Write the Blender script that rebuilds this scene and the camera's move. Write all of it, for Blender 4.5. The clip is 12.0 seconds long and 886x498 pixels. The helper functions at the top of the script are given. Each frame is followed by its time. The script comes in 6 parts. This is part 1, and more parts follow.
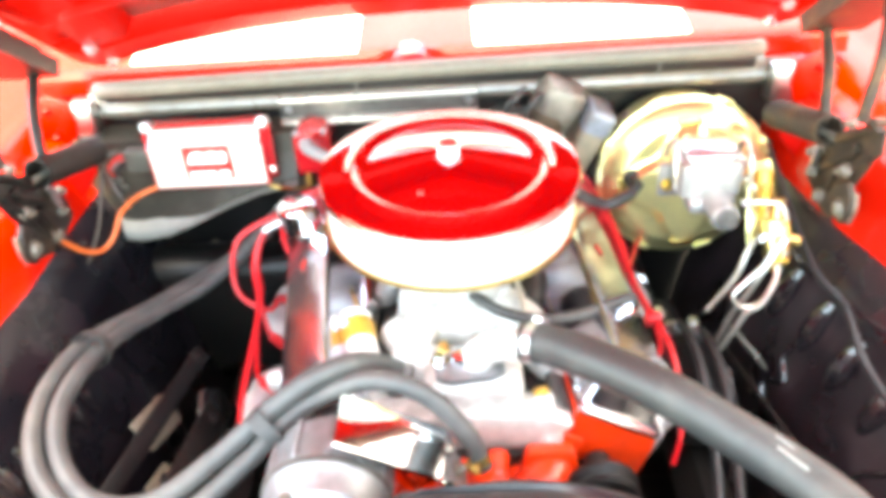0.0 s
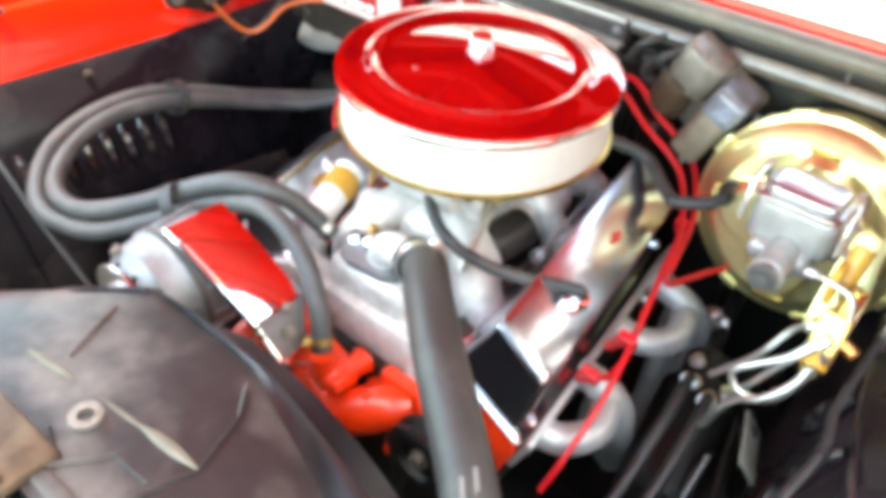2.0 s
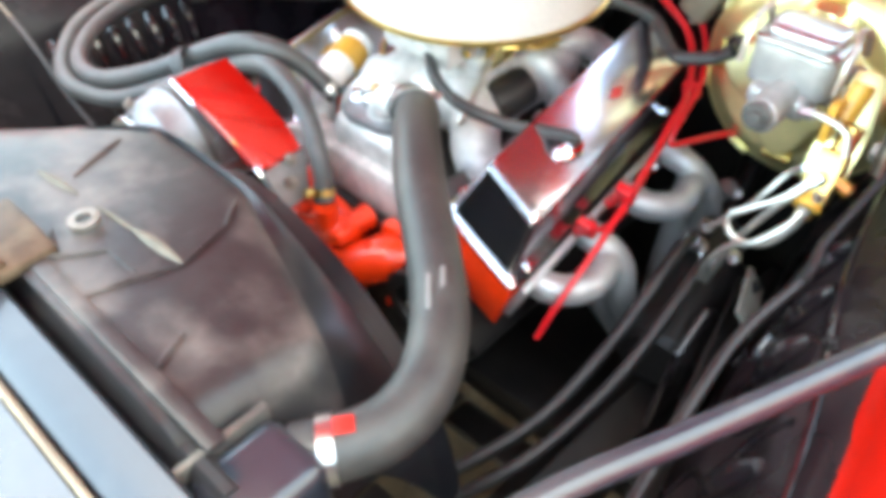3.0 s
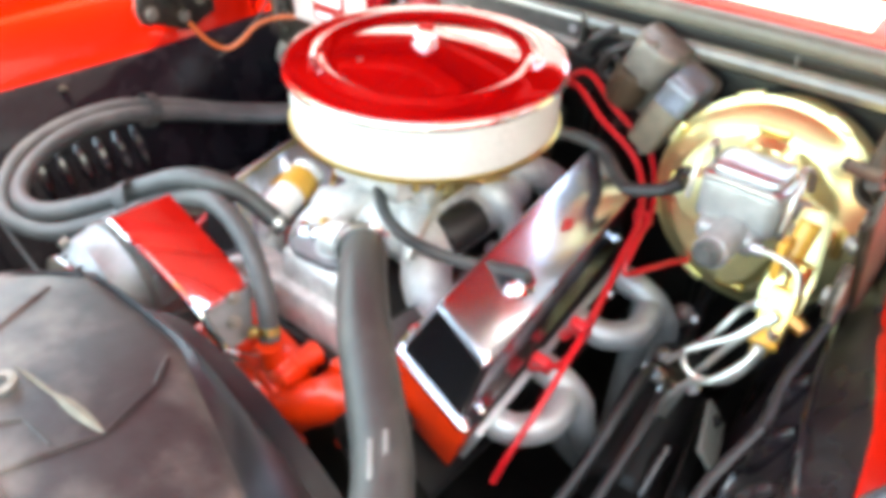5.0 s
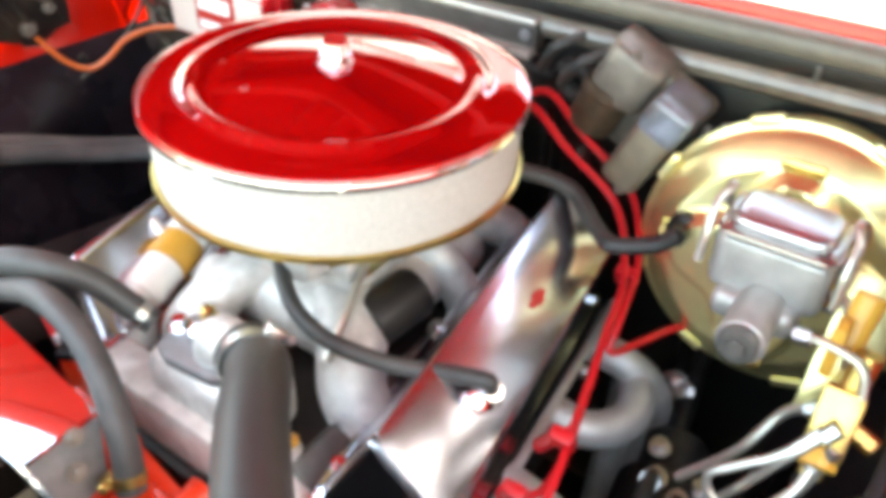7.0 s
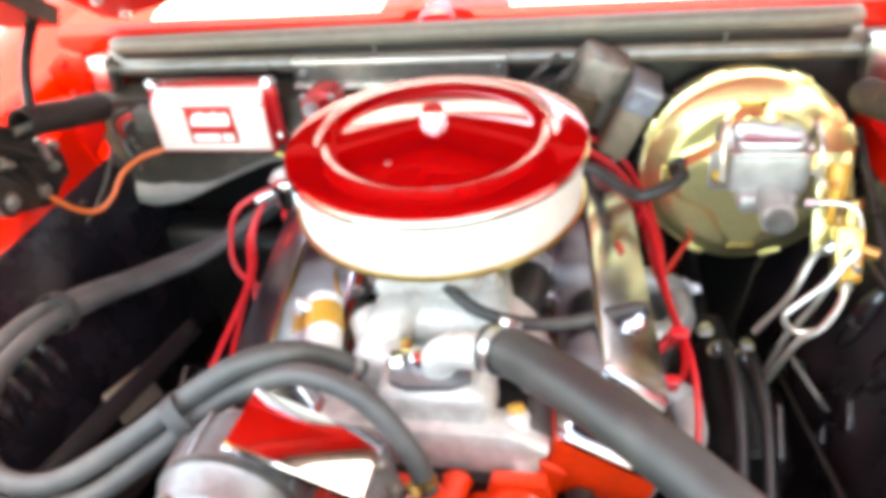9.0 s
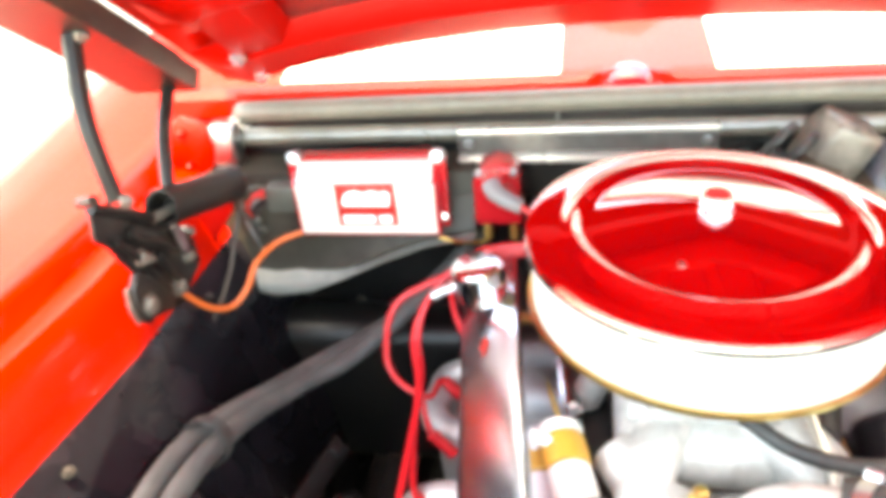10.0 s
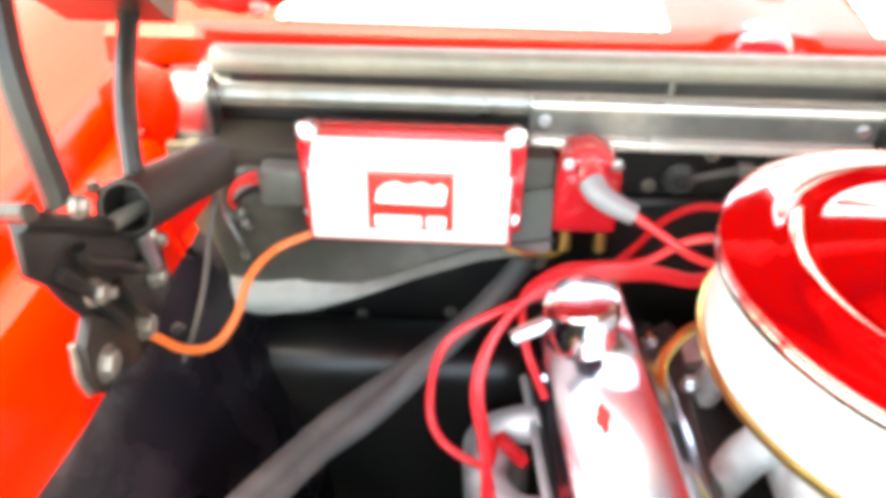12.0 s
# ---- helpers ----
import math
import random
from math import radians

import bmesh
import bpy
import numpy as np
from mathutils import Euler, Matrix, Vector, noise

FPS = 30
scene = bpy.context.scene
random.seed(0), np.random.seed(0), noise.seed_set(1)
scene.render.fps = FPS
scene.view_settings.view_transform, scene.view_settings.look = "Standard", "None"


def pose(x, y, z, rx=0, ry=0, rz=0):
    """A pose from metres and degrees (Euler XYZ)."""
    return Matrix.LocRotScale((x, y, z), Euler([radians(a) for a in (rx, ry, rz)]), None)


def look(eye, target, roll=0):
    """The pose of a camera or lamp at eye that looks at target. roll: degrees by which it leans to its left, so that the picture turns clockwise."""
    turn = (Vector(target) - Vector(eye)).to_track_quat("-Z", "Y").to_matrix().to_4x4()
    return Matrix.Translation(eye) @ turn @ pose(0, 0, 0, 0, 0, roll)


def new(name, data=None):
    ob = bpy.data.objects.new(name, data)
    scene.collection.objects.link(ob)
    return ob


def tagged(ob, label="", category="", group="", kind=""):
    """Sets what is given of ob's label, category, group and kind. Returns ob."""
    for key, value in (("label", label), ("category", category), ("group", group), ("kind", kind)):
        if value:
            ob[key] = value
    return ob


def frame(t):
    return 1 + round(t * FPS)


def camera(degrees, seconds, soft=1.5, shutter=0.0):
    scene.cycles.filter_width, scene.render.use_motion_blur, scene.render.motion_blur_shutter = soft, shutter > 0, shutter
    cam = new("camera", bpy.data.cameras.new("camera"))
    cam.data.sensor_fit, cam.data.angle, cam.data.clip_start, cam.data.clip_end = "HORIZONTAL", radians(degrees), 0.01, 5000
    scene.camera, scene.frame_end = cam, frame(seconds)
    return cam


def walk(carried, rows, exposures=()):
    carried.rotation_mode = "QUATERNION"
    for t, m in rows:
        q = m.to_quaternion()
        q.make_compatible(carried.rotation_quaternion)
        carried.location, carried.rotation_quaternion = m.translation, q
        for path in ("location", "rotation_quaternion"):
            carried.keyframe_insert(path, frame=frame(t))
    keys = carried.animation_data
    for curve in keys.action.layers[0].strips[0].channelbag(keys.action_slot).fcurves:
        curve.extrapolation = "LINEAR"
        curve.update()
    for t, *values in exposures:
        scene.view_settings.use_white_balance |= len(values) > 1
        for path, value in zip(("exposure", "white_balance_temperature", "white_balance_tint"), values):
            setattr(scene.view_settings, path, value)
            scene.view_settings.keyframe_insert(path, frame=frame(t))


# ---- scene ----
cam = camera(59.6, 12.0, soft=6.0)
METRES, TILT, LEAN, TURN = 2.53, -36.0, 3.5, 0.0
EX, EY, EYE = 0.03, -0.925, 1.56
ROWS = [
    (0.0, 0.0, 0.0, 0.0, 0.0, 0.0, -0.0),
    (0.5, 0.0216, -0.0085, -0.0037, 0.25, -1.25, -1.4),
    (1.0, 0.0626, 0.0368, 0.0111, 0.52, -0.53, -3.55),
    (1.5, 0.1095, 0.0652, 0.0217, 11.2, -4.17, -13.15),
    (2.0, 0.1964, 0.0818, 0.0284, 31.59, -12.17, -26.49),
    (2.5, 0.2318, 0.0896, 0.0132, 36.45, -15.89, -26.41),
    (3.0, 0.2472, 0.0904, 0.0017, 36.44, -17.72, -25.08),
    (3.5, 0.2419, 0.0888, 0.0152, 36.48, -14.79, -24.91),
    (5.5, 0.2337, 0.1106, 0.0205, 31.91, -8.86, -24.64),
    (6.0, 0.2139, 0.1369, 0.0245, 29.0, -8.06, -24.43),
    (6.5, 0.1889, 0.1868, 0.0361, 28.1, -7.21, -23.69),
    (8.5, 0.1445, 0.1084, 0.0159, 18.47, -4.43, -10.01),
    (9.0, 0.0739, 0.0651, -0.0023, 10.16, -0.79, -4.22),
    (9.5, 0.0005, 0.0891, 0.0068, 9.14, 3.71, -3.6),
    (10.0, -0.0537, 0.1167, 0.0134, 8.29, 3.26, -3.77),
    (10.5, -0.1389, 0.2124, 0.0419, 6.52, 4.26, -5.32),
    (11.0, -0.1496, 0.263, 0.0455, 3.08, 3.08, -5.68),
    (11.5, -0.1466, 0.2602, 0.0439, 1.83, 1.8, -5.92),
    (12.0, -0.1401, 0.2214, 0.0384, -0.06, 0.36, -5.14),
]
PATH = [(t, pose(EX, EY, EYE, TILT, LEAN, TURN) @ pose(METRES * x, METRES * y, METRES * z, 90 + pitch, roll, yaw)) for t, x, y, z, yaw, pitch, roll in ROWS]
PATH += [(1.2, pose(0.229, -0.801, 1.502, 53.3, -0.55, 5.29)), (1.8, pose(0.435, -0.71, 1.481, 49.7, -1.2, 33.4)), (8.8, pose(0.294, -0.77, 1.445, 53.24, 5.79, 12.6)), (10.2, pose(-0.212, -0.578, 1.421, 56.9, 3.7, 7.4))]
walk(cam, sorted(PATH, key=lambda row: row[0]),
     exposures=((0.0, 4.70, 9300, -1), (0.5, 4.65, 9300, -3), (1.0, 4.35, 9400, -1), (1.5, 4.00, 9400, 0), (2.0, 4.04, 8600, -4), (3.7, 4.02, 8300, -5), (5.5, 4.00, 8700, -3), (6.5, 3.80, 9000, -1), (8.5, 3.70, 8900, 1), (9.0, 3.95, 9300, 1), (9.5, 4.52, 9500, 1), (10.5, 4.10, 9800, 1), (11.0, 4.28, 9600, 1), (12.0, 4.62, 9500, -1)))

# ---- world and light ----
SUN_ELEV, SUN_AZ = 84.0, -110.0          # degrees; azimuth from +y (rear of the car) towards +x
world = bpy.data.worlds.new("world")
scene.world = world
world.use_nodes = True
wn = world.node_tree.nodes
sky = wn.new("ShaderNodeTexSky")
sky.sky_type, sky.sun_disc = "NISHITA", False
sky.sun_elevation, sky.sun_rotation = radians(SUN_ELEV), radians(SUN_AZ)
sky.dust_density = 2.0
wn["Background"].inputs["Strength"].default_value = 0.15
world.node_tree.links.new(sky.outputs[0], wn["Background"].inputs["Color"])
sun = new("sun", bpy.data.lights.new("sun", "SUN"))
sun.data.energy, sun.data.angle, sun.data.color = 2.0, radians(0.6), (1.0, 0.95, 0.88)
_a, _e = radians(SUN_AZ), radians(SUN_ELEV)
sun.matrix_world = look((math.sin(_a) * math.cos(_e) * 20, math.cos(_a) * math.cos(_e) * 20, math.sin(_e) * 20), (0, 0, 0))


# ---- materials ----
def mat(name, color, rough=0.5, metal=0.0, coat=0.0, noise_scale=60.0, vary=0.15, bump=0.0, bump_scale=200.0, stain=None, stain_amt=0.0,
        stain_scale=9.0, rough_vary=0.1, coat_rough=0.04, spec=0.5):
    """A surface with grain at a small scale and stains at a large one."""
    m = bpy.data.materials.new(name)
    m.use_nodes = True
    nt = m.node_tree
    n, lk = nt.nodes, nt.links
    p = n["Principled BSDF"]
    tc = n.new("ShaderNodeTexCoord")
    def tex(scale, detail):
        t = n.new("ShaderNodeTexNoise")
        t.inputs["Scale"].default_value, t.inputs["Detail"].default_value = scale, detail
        lk.new(tc.outputs["Object"], t.inputs["Vector"])
        return t
    fine, broad = tex(noise_scale, 5), tex(stain_scale, 4)
    mix = n.new("ShaderNodeMix")
    mix.data_type, mix.blend_type = "RGBA", "MULTIPLY"
    mix.inputs[0].default_value = 1.0
    ramp = n.new("ShaderNodeValToRGB")
    ramp.color_ramp.elements[0].position, ramp.color_ramp.elements[1].position = 0.3, 0.7
    lo, hi = 1 - vary, 1.0
    ramp.color_ramp.elements[0].color, ramp.color_ramp.elements[1].color = (lo, lo, lo, 1), (hi, hi, hi, 1)
    lk.new(fine.outputs["Fac"], ramp.inputs["Fac"])
    base = n.new("ShaderNodeMix")
    base.data_type = "RGBA"
    base.inputs[6].default_value = (*color, 1)
    base.inputs[7].default_value = (*(stain or color), 1)
    sr = n.new("ShaderNodeMapRange")
    sr.inputs["From Min"].default_value, sr.inputs["From Max"].default_value = 0.48, 0.68
    sr.inputs["To Max"].default_value = stain_amt
    lk.new(broad.outputs["Fac"], sr.inputs["Value"])
    lk.new(sr.outputs[0], base.inputs[0])
    lk.new(base.outputs[2], mix.inputs[6])
    lk.new(ramp.outputs["Color"], mix.inputs[7])
    lk.new(mix.outputs[2], p.inputs["Base Color"])
    rr = n.new("ShaderNodeMapRange")
    rr.inputs["To Min"].default_value, rr.inputs["To Max"].default_value = max(0.01, rough - rough_vary * rough), min(1, rough + rough_vary * rough + stain_amt * 0.2)
    lk.new(broad.outputs["Fac"], rr.inputs["Value"])
    lk.new(rr.outputs[0], p.inputs["Roughness"])
    p.inputs["Metallic"].default_value = metal
    p.inputs["Coat Weight"].default_value, p.inputs["Coat Roughness"].default_value = coat, coat_rough
    p.inputs["Specular IOR Level"].default_value = spec
    if bump:
        b, bt = n.new("ShaderNodeBump"), tex(bump_scale, 3)
        b.inputs["Strength"].default_value, b.inputs["Distance"].default_value = bump, 0.002
        lk.new(bt.outputs["Fac"], b.inputs["Height"])
        lk.new(b.outputs[0], p.inputs["Normal"])
    return m


RED = mat("red_paint", (0.41, 0.0038, 0.0036), 0.28, coat=0.0, spec=0.14, vary=0.05, stain=(0.38, 0.006, 0.003), stain_amt=0.3, bump=0.02, bump_scale=400)
LIDRED = mat("candy_red", (0.50, 0.003, 0.008), 0.09, metal=0.6, coat=1.0, vary=0.05, coat_rough=0.015)
LIDRED.node_tree.nodes["Principled BSDF"].inputs["Coat IOR"].default_value = 2.1
FENDERRED = mat("polished_red_paint", (0.46, 0.0065, 0.003), 0.28, coat=0.20, spec=0.14, vary=0.05, stain=(0.38, 0.006, 0.003), stain_amt=0.3, coat_rough=0.03)
REDCASE = mat("red_case", (0.55, 0.012, 0.02), 0.22, metal=0.2, coat=0.8, vary=0.1)
WHITEPAINT = mat("white_stripe_paint", (0.82, 0.81, 0.78), 0.25, coat=1.0, vary=0.04)
ORANGE = mat("engine_orange", (0.88, 0.042, 0.008), 0.32, coat=0.5, vary=0.2, stain=(0.62, 0.035, 0.010), stain_amt=0.5, stain_scale=25, bump=0.3, bump_scale=180)
CHROME = mat("chrome", (0.86, 0.86, 0.88), 0.05, metal=1.0, vary=0.04, stain=(0.7, 0.68, 0.66), stain_amt=0.3, stain_scale=18)
ALU = mat("cast_aluminium", (0.70, 0.68, 0.64), 0.48, metal=0.4, vary=0.25, stain=(0.42, 0.38, 0.34), stain_amt=0.7, stain_scale=22, bump=0.35, bump_scale=300)
HAZECHROME = mat("hazy_chrome", (0.62, 0.61, 0.68), 0.15, metal=1.0, vary=0.05, stain=(0.52, 0.48, 0.50), stain_amt=0.4, stain_scale=14)
STEEL = mat("zinc_steel", (0.6, 0.6, 0.6), 0.3, metal=1.0, vary=0.2)
SILVERCOAT = mat("silver_coating", (0.54, 0.54, 0.53), 0.5, metal=0.6, vary=0.15, bump=0.1)
GOLD = mat("yellow_zinc", (0.97, 0.88, 0.44), 0.25, metal=0.92, vary=0.1, stain=(0.92, 0.78, 0.38), stain_amt=0.7, stain_scale=8)
BRASS = mat("yellow_brass", (0.72, 0.52, 0.18), 0.3, metal=1.0, vary=0.2)
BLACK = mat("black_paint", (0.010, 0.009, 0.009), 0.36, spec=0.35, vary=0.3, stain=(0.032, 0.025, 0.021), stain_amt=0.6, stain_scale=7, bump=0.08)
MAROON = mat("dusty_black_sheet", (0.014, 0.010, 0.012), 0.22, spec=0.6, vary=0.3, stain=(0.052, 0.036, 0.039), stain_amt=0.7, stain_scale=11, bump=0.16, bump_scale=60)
FIREWALL = mat("firewall_black", (0.007, 0.007, 0.007), 0.3, spec=0.3, vary=0.3, stain=(0.026, 0.024, 0.019), stain_amt=0.5, stain_scale=8, bump=0.1)
LEDGE = mat("worn_black_gloss", (0.155, 0.138, 0.108), 0.24, metal=0.2, coat=0.8, vary=0.25, stain=(0.24, 0.20, 0.145), stain_amt=0.7, stain_scale=11, bump=0.05)
CASEDARK = mat("brown_black_case", (0.030, 0.025, 0.018), 0.4, spec=0.3, vary=0.3, stain=(0.09, 0.075, 0.058), stain_amt=0.6, stain_scale=9, bump=0.1)
PALELIP = mat("pale_dusty_metal", (0.20, 0.198, 0.178), 0.4, metal=0.3, vary=0.2, stain=(0.25, 0.24, 0.2), stain_amt=0.5, bump=0.1)
GREYDUST = mat("dusty_grey_metal", (0.10, 0.095, 0.088), 0.42, metal=0.3, vary=0.3, stain=(0.28, 0.25, 0.21), stain_amt=0.6, stain_scale=12, bump=0.1)
SHADEDSHEET = mat("shaded_blue_black_sheet", (0.007, 0.0065, 0.009), 0.2, spec=0.18, vary=0.3, stain=(0.019, 0.015, 0.020), stain_amt=0.7, stain_scale=11, bump=0.16, bump_scale=60)
SHROUDRIM = mat("clean_black_plastic", (0.012, 0.013, 0.016), 0.33, vary=0.3, stain=(0.03, 0.03, 0.034), stain_amt=0.5, stain_scale=14)
LITDUST = mat("lit_pale_dust", (0.15, 0.135, 0.105), 0.7, vary=0.25, stain=(0.16, 0.14, 0.11), stain_amt=0.6, stain_scale=40, bump=0.2)
SHROUD = mat("dusty_black_plastic", (0.022, 0.021, 0.022), 0.34, vary=0.4, stain=(0.15, 0.132, 0.118), stain_amt=0.9, stain_scale=9, bump=0.2, bump_scale=260)
RUBBER = mat("grey_black_rubber", (0.030, 0.030, 0.029), 0.45, vary=0.2, stain=(0.085, 0.082, 0.072), stain_amt=0.6, stain_scale=14, bump=0.08)
HOSEGREY = mat("aged_grey_rubber", (0.062, 0.063, 0.061), 0.42, vary=0.2, stain=(0.125, 0.122, 0.112), stain_amt=0.6, stain_scale=16, bump=0.06)
SEAL = mat("seal_rubber", (0.15, 0.14, 0.112), 0.38, vary=0.2, stain=(0.21, 0.19, 0.15), stain_amt=0.6, stain_scale=10)
REDWIRE = mat("red_silicone", (0.62, 0.012, 0.02), 0.35, vary=0.1)
BLACKRUBBER = mat("black_rubber", (0.013, 0.013, 0.014), 0.4, vary=0.2, stain=(0.04, 0.038, 0.034), stain_amt=0.6, stain_scale=14, bump=0.06)
WIPER = mat("dusty_grey_cast", (0.24, 0.215, 0.18), 0.38, metal=0.3, vary=0.4, stain=(0.16, 0.13, 0.10), stain_amt=0.7, stain_scale=24, bump=0.25)
WIPERSKY = mat("dusty_sky_tinted_cover", (0.20, 0.22, 0.26), 0.22, coat=0.8, vary=0.3, stain=(0.10, 0.085, 0.07), stain_amt=0.7, stain_scale=20, bump=0.1)
ORANGEWIRE = mat("orange_insulation", (0.65, 0.13, 0.03), 0.4, vary=0.1)
GREYBOOT = mat("grey_boot", (0.20, 0.20, 0.205), 0.45, vary=0.1)
CREAMLINE = mat("tinned_brake_line", (0.62, 0.59, 0.52), 0.3, metal=0.8, vary=0.2)
WHITEPLASTIC = mat("white_plastic", (0.8, 0.79, 0.74), 0.3, vary=0.08)
AMBER = mat("amber_band", (0.68, 0.36, 0.06), 0.35, vary=0.15)
CASTGREY = mat("cast_iron_grey", (0.45, 0.44, 0.42), 0.42, metal=0.5, vary=0.25, bump=0.3)
CONCRETE = mat("grey_concrete", (0.30, 0.295, 0.28), 0.85, vary=0.2, noise_scale=8, stain=(0.22, 0.215, 0.2), stain_amt=0.5, stain_scale=0.4, bump=0.2, bump_scale=90)
FILTER = mat("filter_mesh", (0.55, 0.525, 0.49), 0.6, vary=0.3, noise_scale=420, bump=0.5, bump_scale=600)
FACE = mat("pale_anodised_face", (0.74, 0.68, 0.62), 0.3, metal=0.2, coat=0.5, vary=0.04)
HINGE = mat("grimy_black_hinge", (0.012, 0.010, 0.009), 0.4, spec=0.35, vary=0.4, stain=(0.055, 0.036, 0.022), stain_amt=0.6, stain_scale=16, bump=0.15)
RUSTY = mat("rusty_brown_hinge", (0.03, 0.018, 0.010), 0.55, vary=0.5, stain=(0.14, 0.075, 0.03), stain_amt=0.8, stain_scale=22, bump=0.3)
DIRTYSTEEL = mat("dirty_steel", (0.34, 0.31, 0.27), 0.42, metal=0.8, vary=0.4, stain=(0.12, 0.09, 0.06), stain_amt=0.7, stain_scale=60)
ALUGREY = mat("dull_grey_alloy", (0.27, 0.275, 0.28), 0.45, metal=0.75, vary=0.25, stain=(0.24, 0.23, 0.22), stain_amt=0.6, stain_scale=22, bump=0.35, bump_scale=300)
TANMETAL = mat("dusty_tan_metal", (0.24, 0.20, 0.145), 0.45, metal=0.2, vary=0.25, stain=(0.15, 0.12, 0.09), stain_amt=0.5, stain_scale=20, bump=0.1)
CONN = mat("grey_green_plastic", (0.07, 0.075, 0.065), 0.45, vary=0.2)
BLUEGREY = mat("glossy_support_paint", (0.020, 0.025, 0.034), 0.26, coat=0.45, vary=0.15, stain=(0.09, 0.09, 0.09), stain_amt=0.4)
SUPPORTGREY = mat("glossy_grey_paint", (0.06, 0.063, 0.07), 0.25, coat=0.6, vary=0.15, stain=(0.10, 0.098, 0.095), stain_amt=0.5)
COWLRED = mat("waxed_red_paint", (0.46, 0.0075, 0.002), 0.28, coat=0.22, spec=0.14, vary=0.05, stain=(0.38, 0.006, 0.003), stain_amt=0.3, coat_rough=0.03)
CANBROWN = mat("rust_stained_can", (0.085, 0.052, 0.030), 0.5, metal=0.3, vary=0.4, stain=(0.17, 0.13, 0.085), stain_amt=0.8, stain_scale=26, bump=0.2)
SLOT = mat("slot_dark", (0.003, 0.003, 0.003), 0.9, spec=0.0, vary=0.2)
EDGEBRIGHT = mat("bright_folded_metal", (0.62, 0.60, 0.54), 0.28, metal=0.5, vary=0.15)
RIBGLOSS = mat("glossy_black_rib", (0.014, 0.010, 0.012), 0.14, coat=1.0, vary=0.3, stain=(0.03, 0.02, 0.02), stain_amt=0.5, stain_scale=20)
LABEL = mat("label_red", (0.45, 0.02, 0.015), 0.4, vary=0.05)
LABELWHITE = mat("label_white", (0.86, 0.85, 0.82), 0.35, vary=0.03)
PRINT = mat("pale_print", (0.17, 0.17, 0.162), 0.5, vary=0.1)
FIN = mat("radiator_black", (0.02, 0.02, 0.022), 0.45, vary=0.2)
BROWN = mat("dry_brown_dirt", (0.10, 0.062, 0.03), 0.9, vary=0.4, bump=0.4, bump_scale=80)

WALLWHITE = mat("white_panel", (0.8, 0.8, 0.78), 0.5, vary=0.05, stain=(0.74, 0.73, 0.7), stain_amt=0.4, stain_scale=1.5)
WALLGREY = mat("dimmed_white_wall", (0.5, 0.5, 0.48), 0.7, vary=0.08, stain=(0.28, 0.28, 0.27), stain_amt=0.4, stain_scale=1.5)
DARKBASE = mat("dark_base", (0.24, 0.24, 0.235), 0.7, vary=0.2)
GLASS = bpy.data.materials.new("screen_glass")
GLASS.use_nodes = True
_p = GLASS.node_tree.nodes["Principled BSDF"]
_p.inputs["Transmission Weight"].default_value, _p.inputs["Roughness"].default_value = 0.6, 0.02
_p.inputs["Base Color"].default_value = (0.35, 0.4, 0.39, 1)


# ---- mesh helpers ----
ORIGIN = {}


def thing(name, label, category, loc=(0, 0, 0), group="", kind=""):
    ob = new(name)
    ob.empty_display_size = 0.02
    ob.location = loc
    ORIGIN[ob.name] = Vector(loc)
    return tagged(ob, label, category, group, kind)


def part(name, bm, material, parent=None, label="", flat=False):
    """Links a bmesh, in world places, as one mesh object under a thing or a part."""
    me = bpy.data.meshes.new(name)
    if not flat:
        for f in bm.faces:
            f.smooth = True
        for e in bm.edges:
            if len(e.link_faces) == 2 and e.calc_face_angle(0) > 0.6:
                e.smooth = False
    bm.to_mesh(me)
    bm.free()
    for m in (material if isinstance(material, (list, tuple)) else [material]):
        me.materials.append(m)
    ob = new(name, me)
    if parent:
        ob.parent = parent
        ob.matrix_parent_inverse = Matrix.Translation(-ORIGIN.get(parent.name, Vector()))
    if label:
        tagged(ob, label)
    return ob


def solo(name, bm, material, label, category, group="", kind=""):
    return tagged(part(name, bm, material), label, category, group, kind)


def B():
    return bmesh.new()


def box(bm, lo, hi, bevel=0.004, m=None, seg=2):
    c = (Vector(lo) + Vector(hi)) / 2
    s = Vector(hi) - Vector(lo)
    r = bmesh.ops.create_cube(bm, size=1, matrix=(m or Matrix()) @ Matrix.Translation(c) @ Matrix.Diagonal((*s, 1)))
    if bevel:
        es = list({e for v in r["verts"] for e in v.link_edges})
        bmesh.ops.bevel(bm, geom=es, offset=min(bevel, min(s) * 0.45), segments=seg, affect="EDGES", profile=0.5)
    return bm


def frame_of(axis):
    z = Vector(axis).normalized()
    x = z.orthogonal().normalized()
    return x, z.cross(x), z


def lathe(bm, origin, axis, profile, n=32, mi=0, a0=0.0, a1=2 * math.pi):
    """Turns (radius, height) pairs round an axis."""
    x, y, z = frame_of(axis)
    o = Vector(origin)
    closed = abs(a1 - a0 - 2 * math.pi) < 1e-6
    rings = []
    for r, h in profile:
        if r < 1e-6:
            rings.append([bm.verts.new(o + z * h)])
        else:
            k = n if closed else n + 1
            rings.append([bm.verts.new(o + z * h + (x * math.cos(a0 + (a1 - a0) * i / n) + y * math.sin(a0 + (a1 - a0) * i / n)) * r) for i in range(k)])
    for p, q in zip(rings, rings[1:]):
        for i in range(n):
            j = (i + 1) % n if closed else i + 1
            vs = [p[0]] if len(p) == 1 else [p[i], p[j]]
            vs += [q[0]] if len(q) == 1 else [q[j], q[i]]
            if len(set(vs)) > 2:
                bm.faces.new(vs).material_index = mi
    bmesh.ops.recalc_face_normals(bm, faces=bm.faces)
    return bm


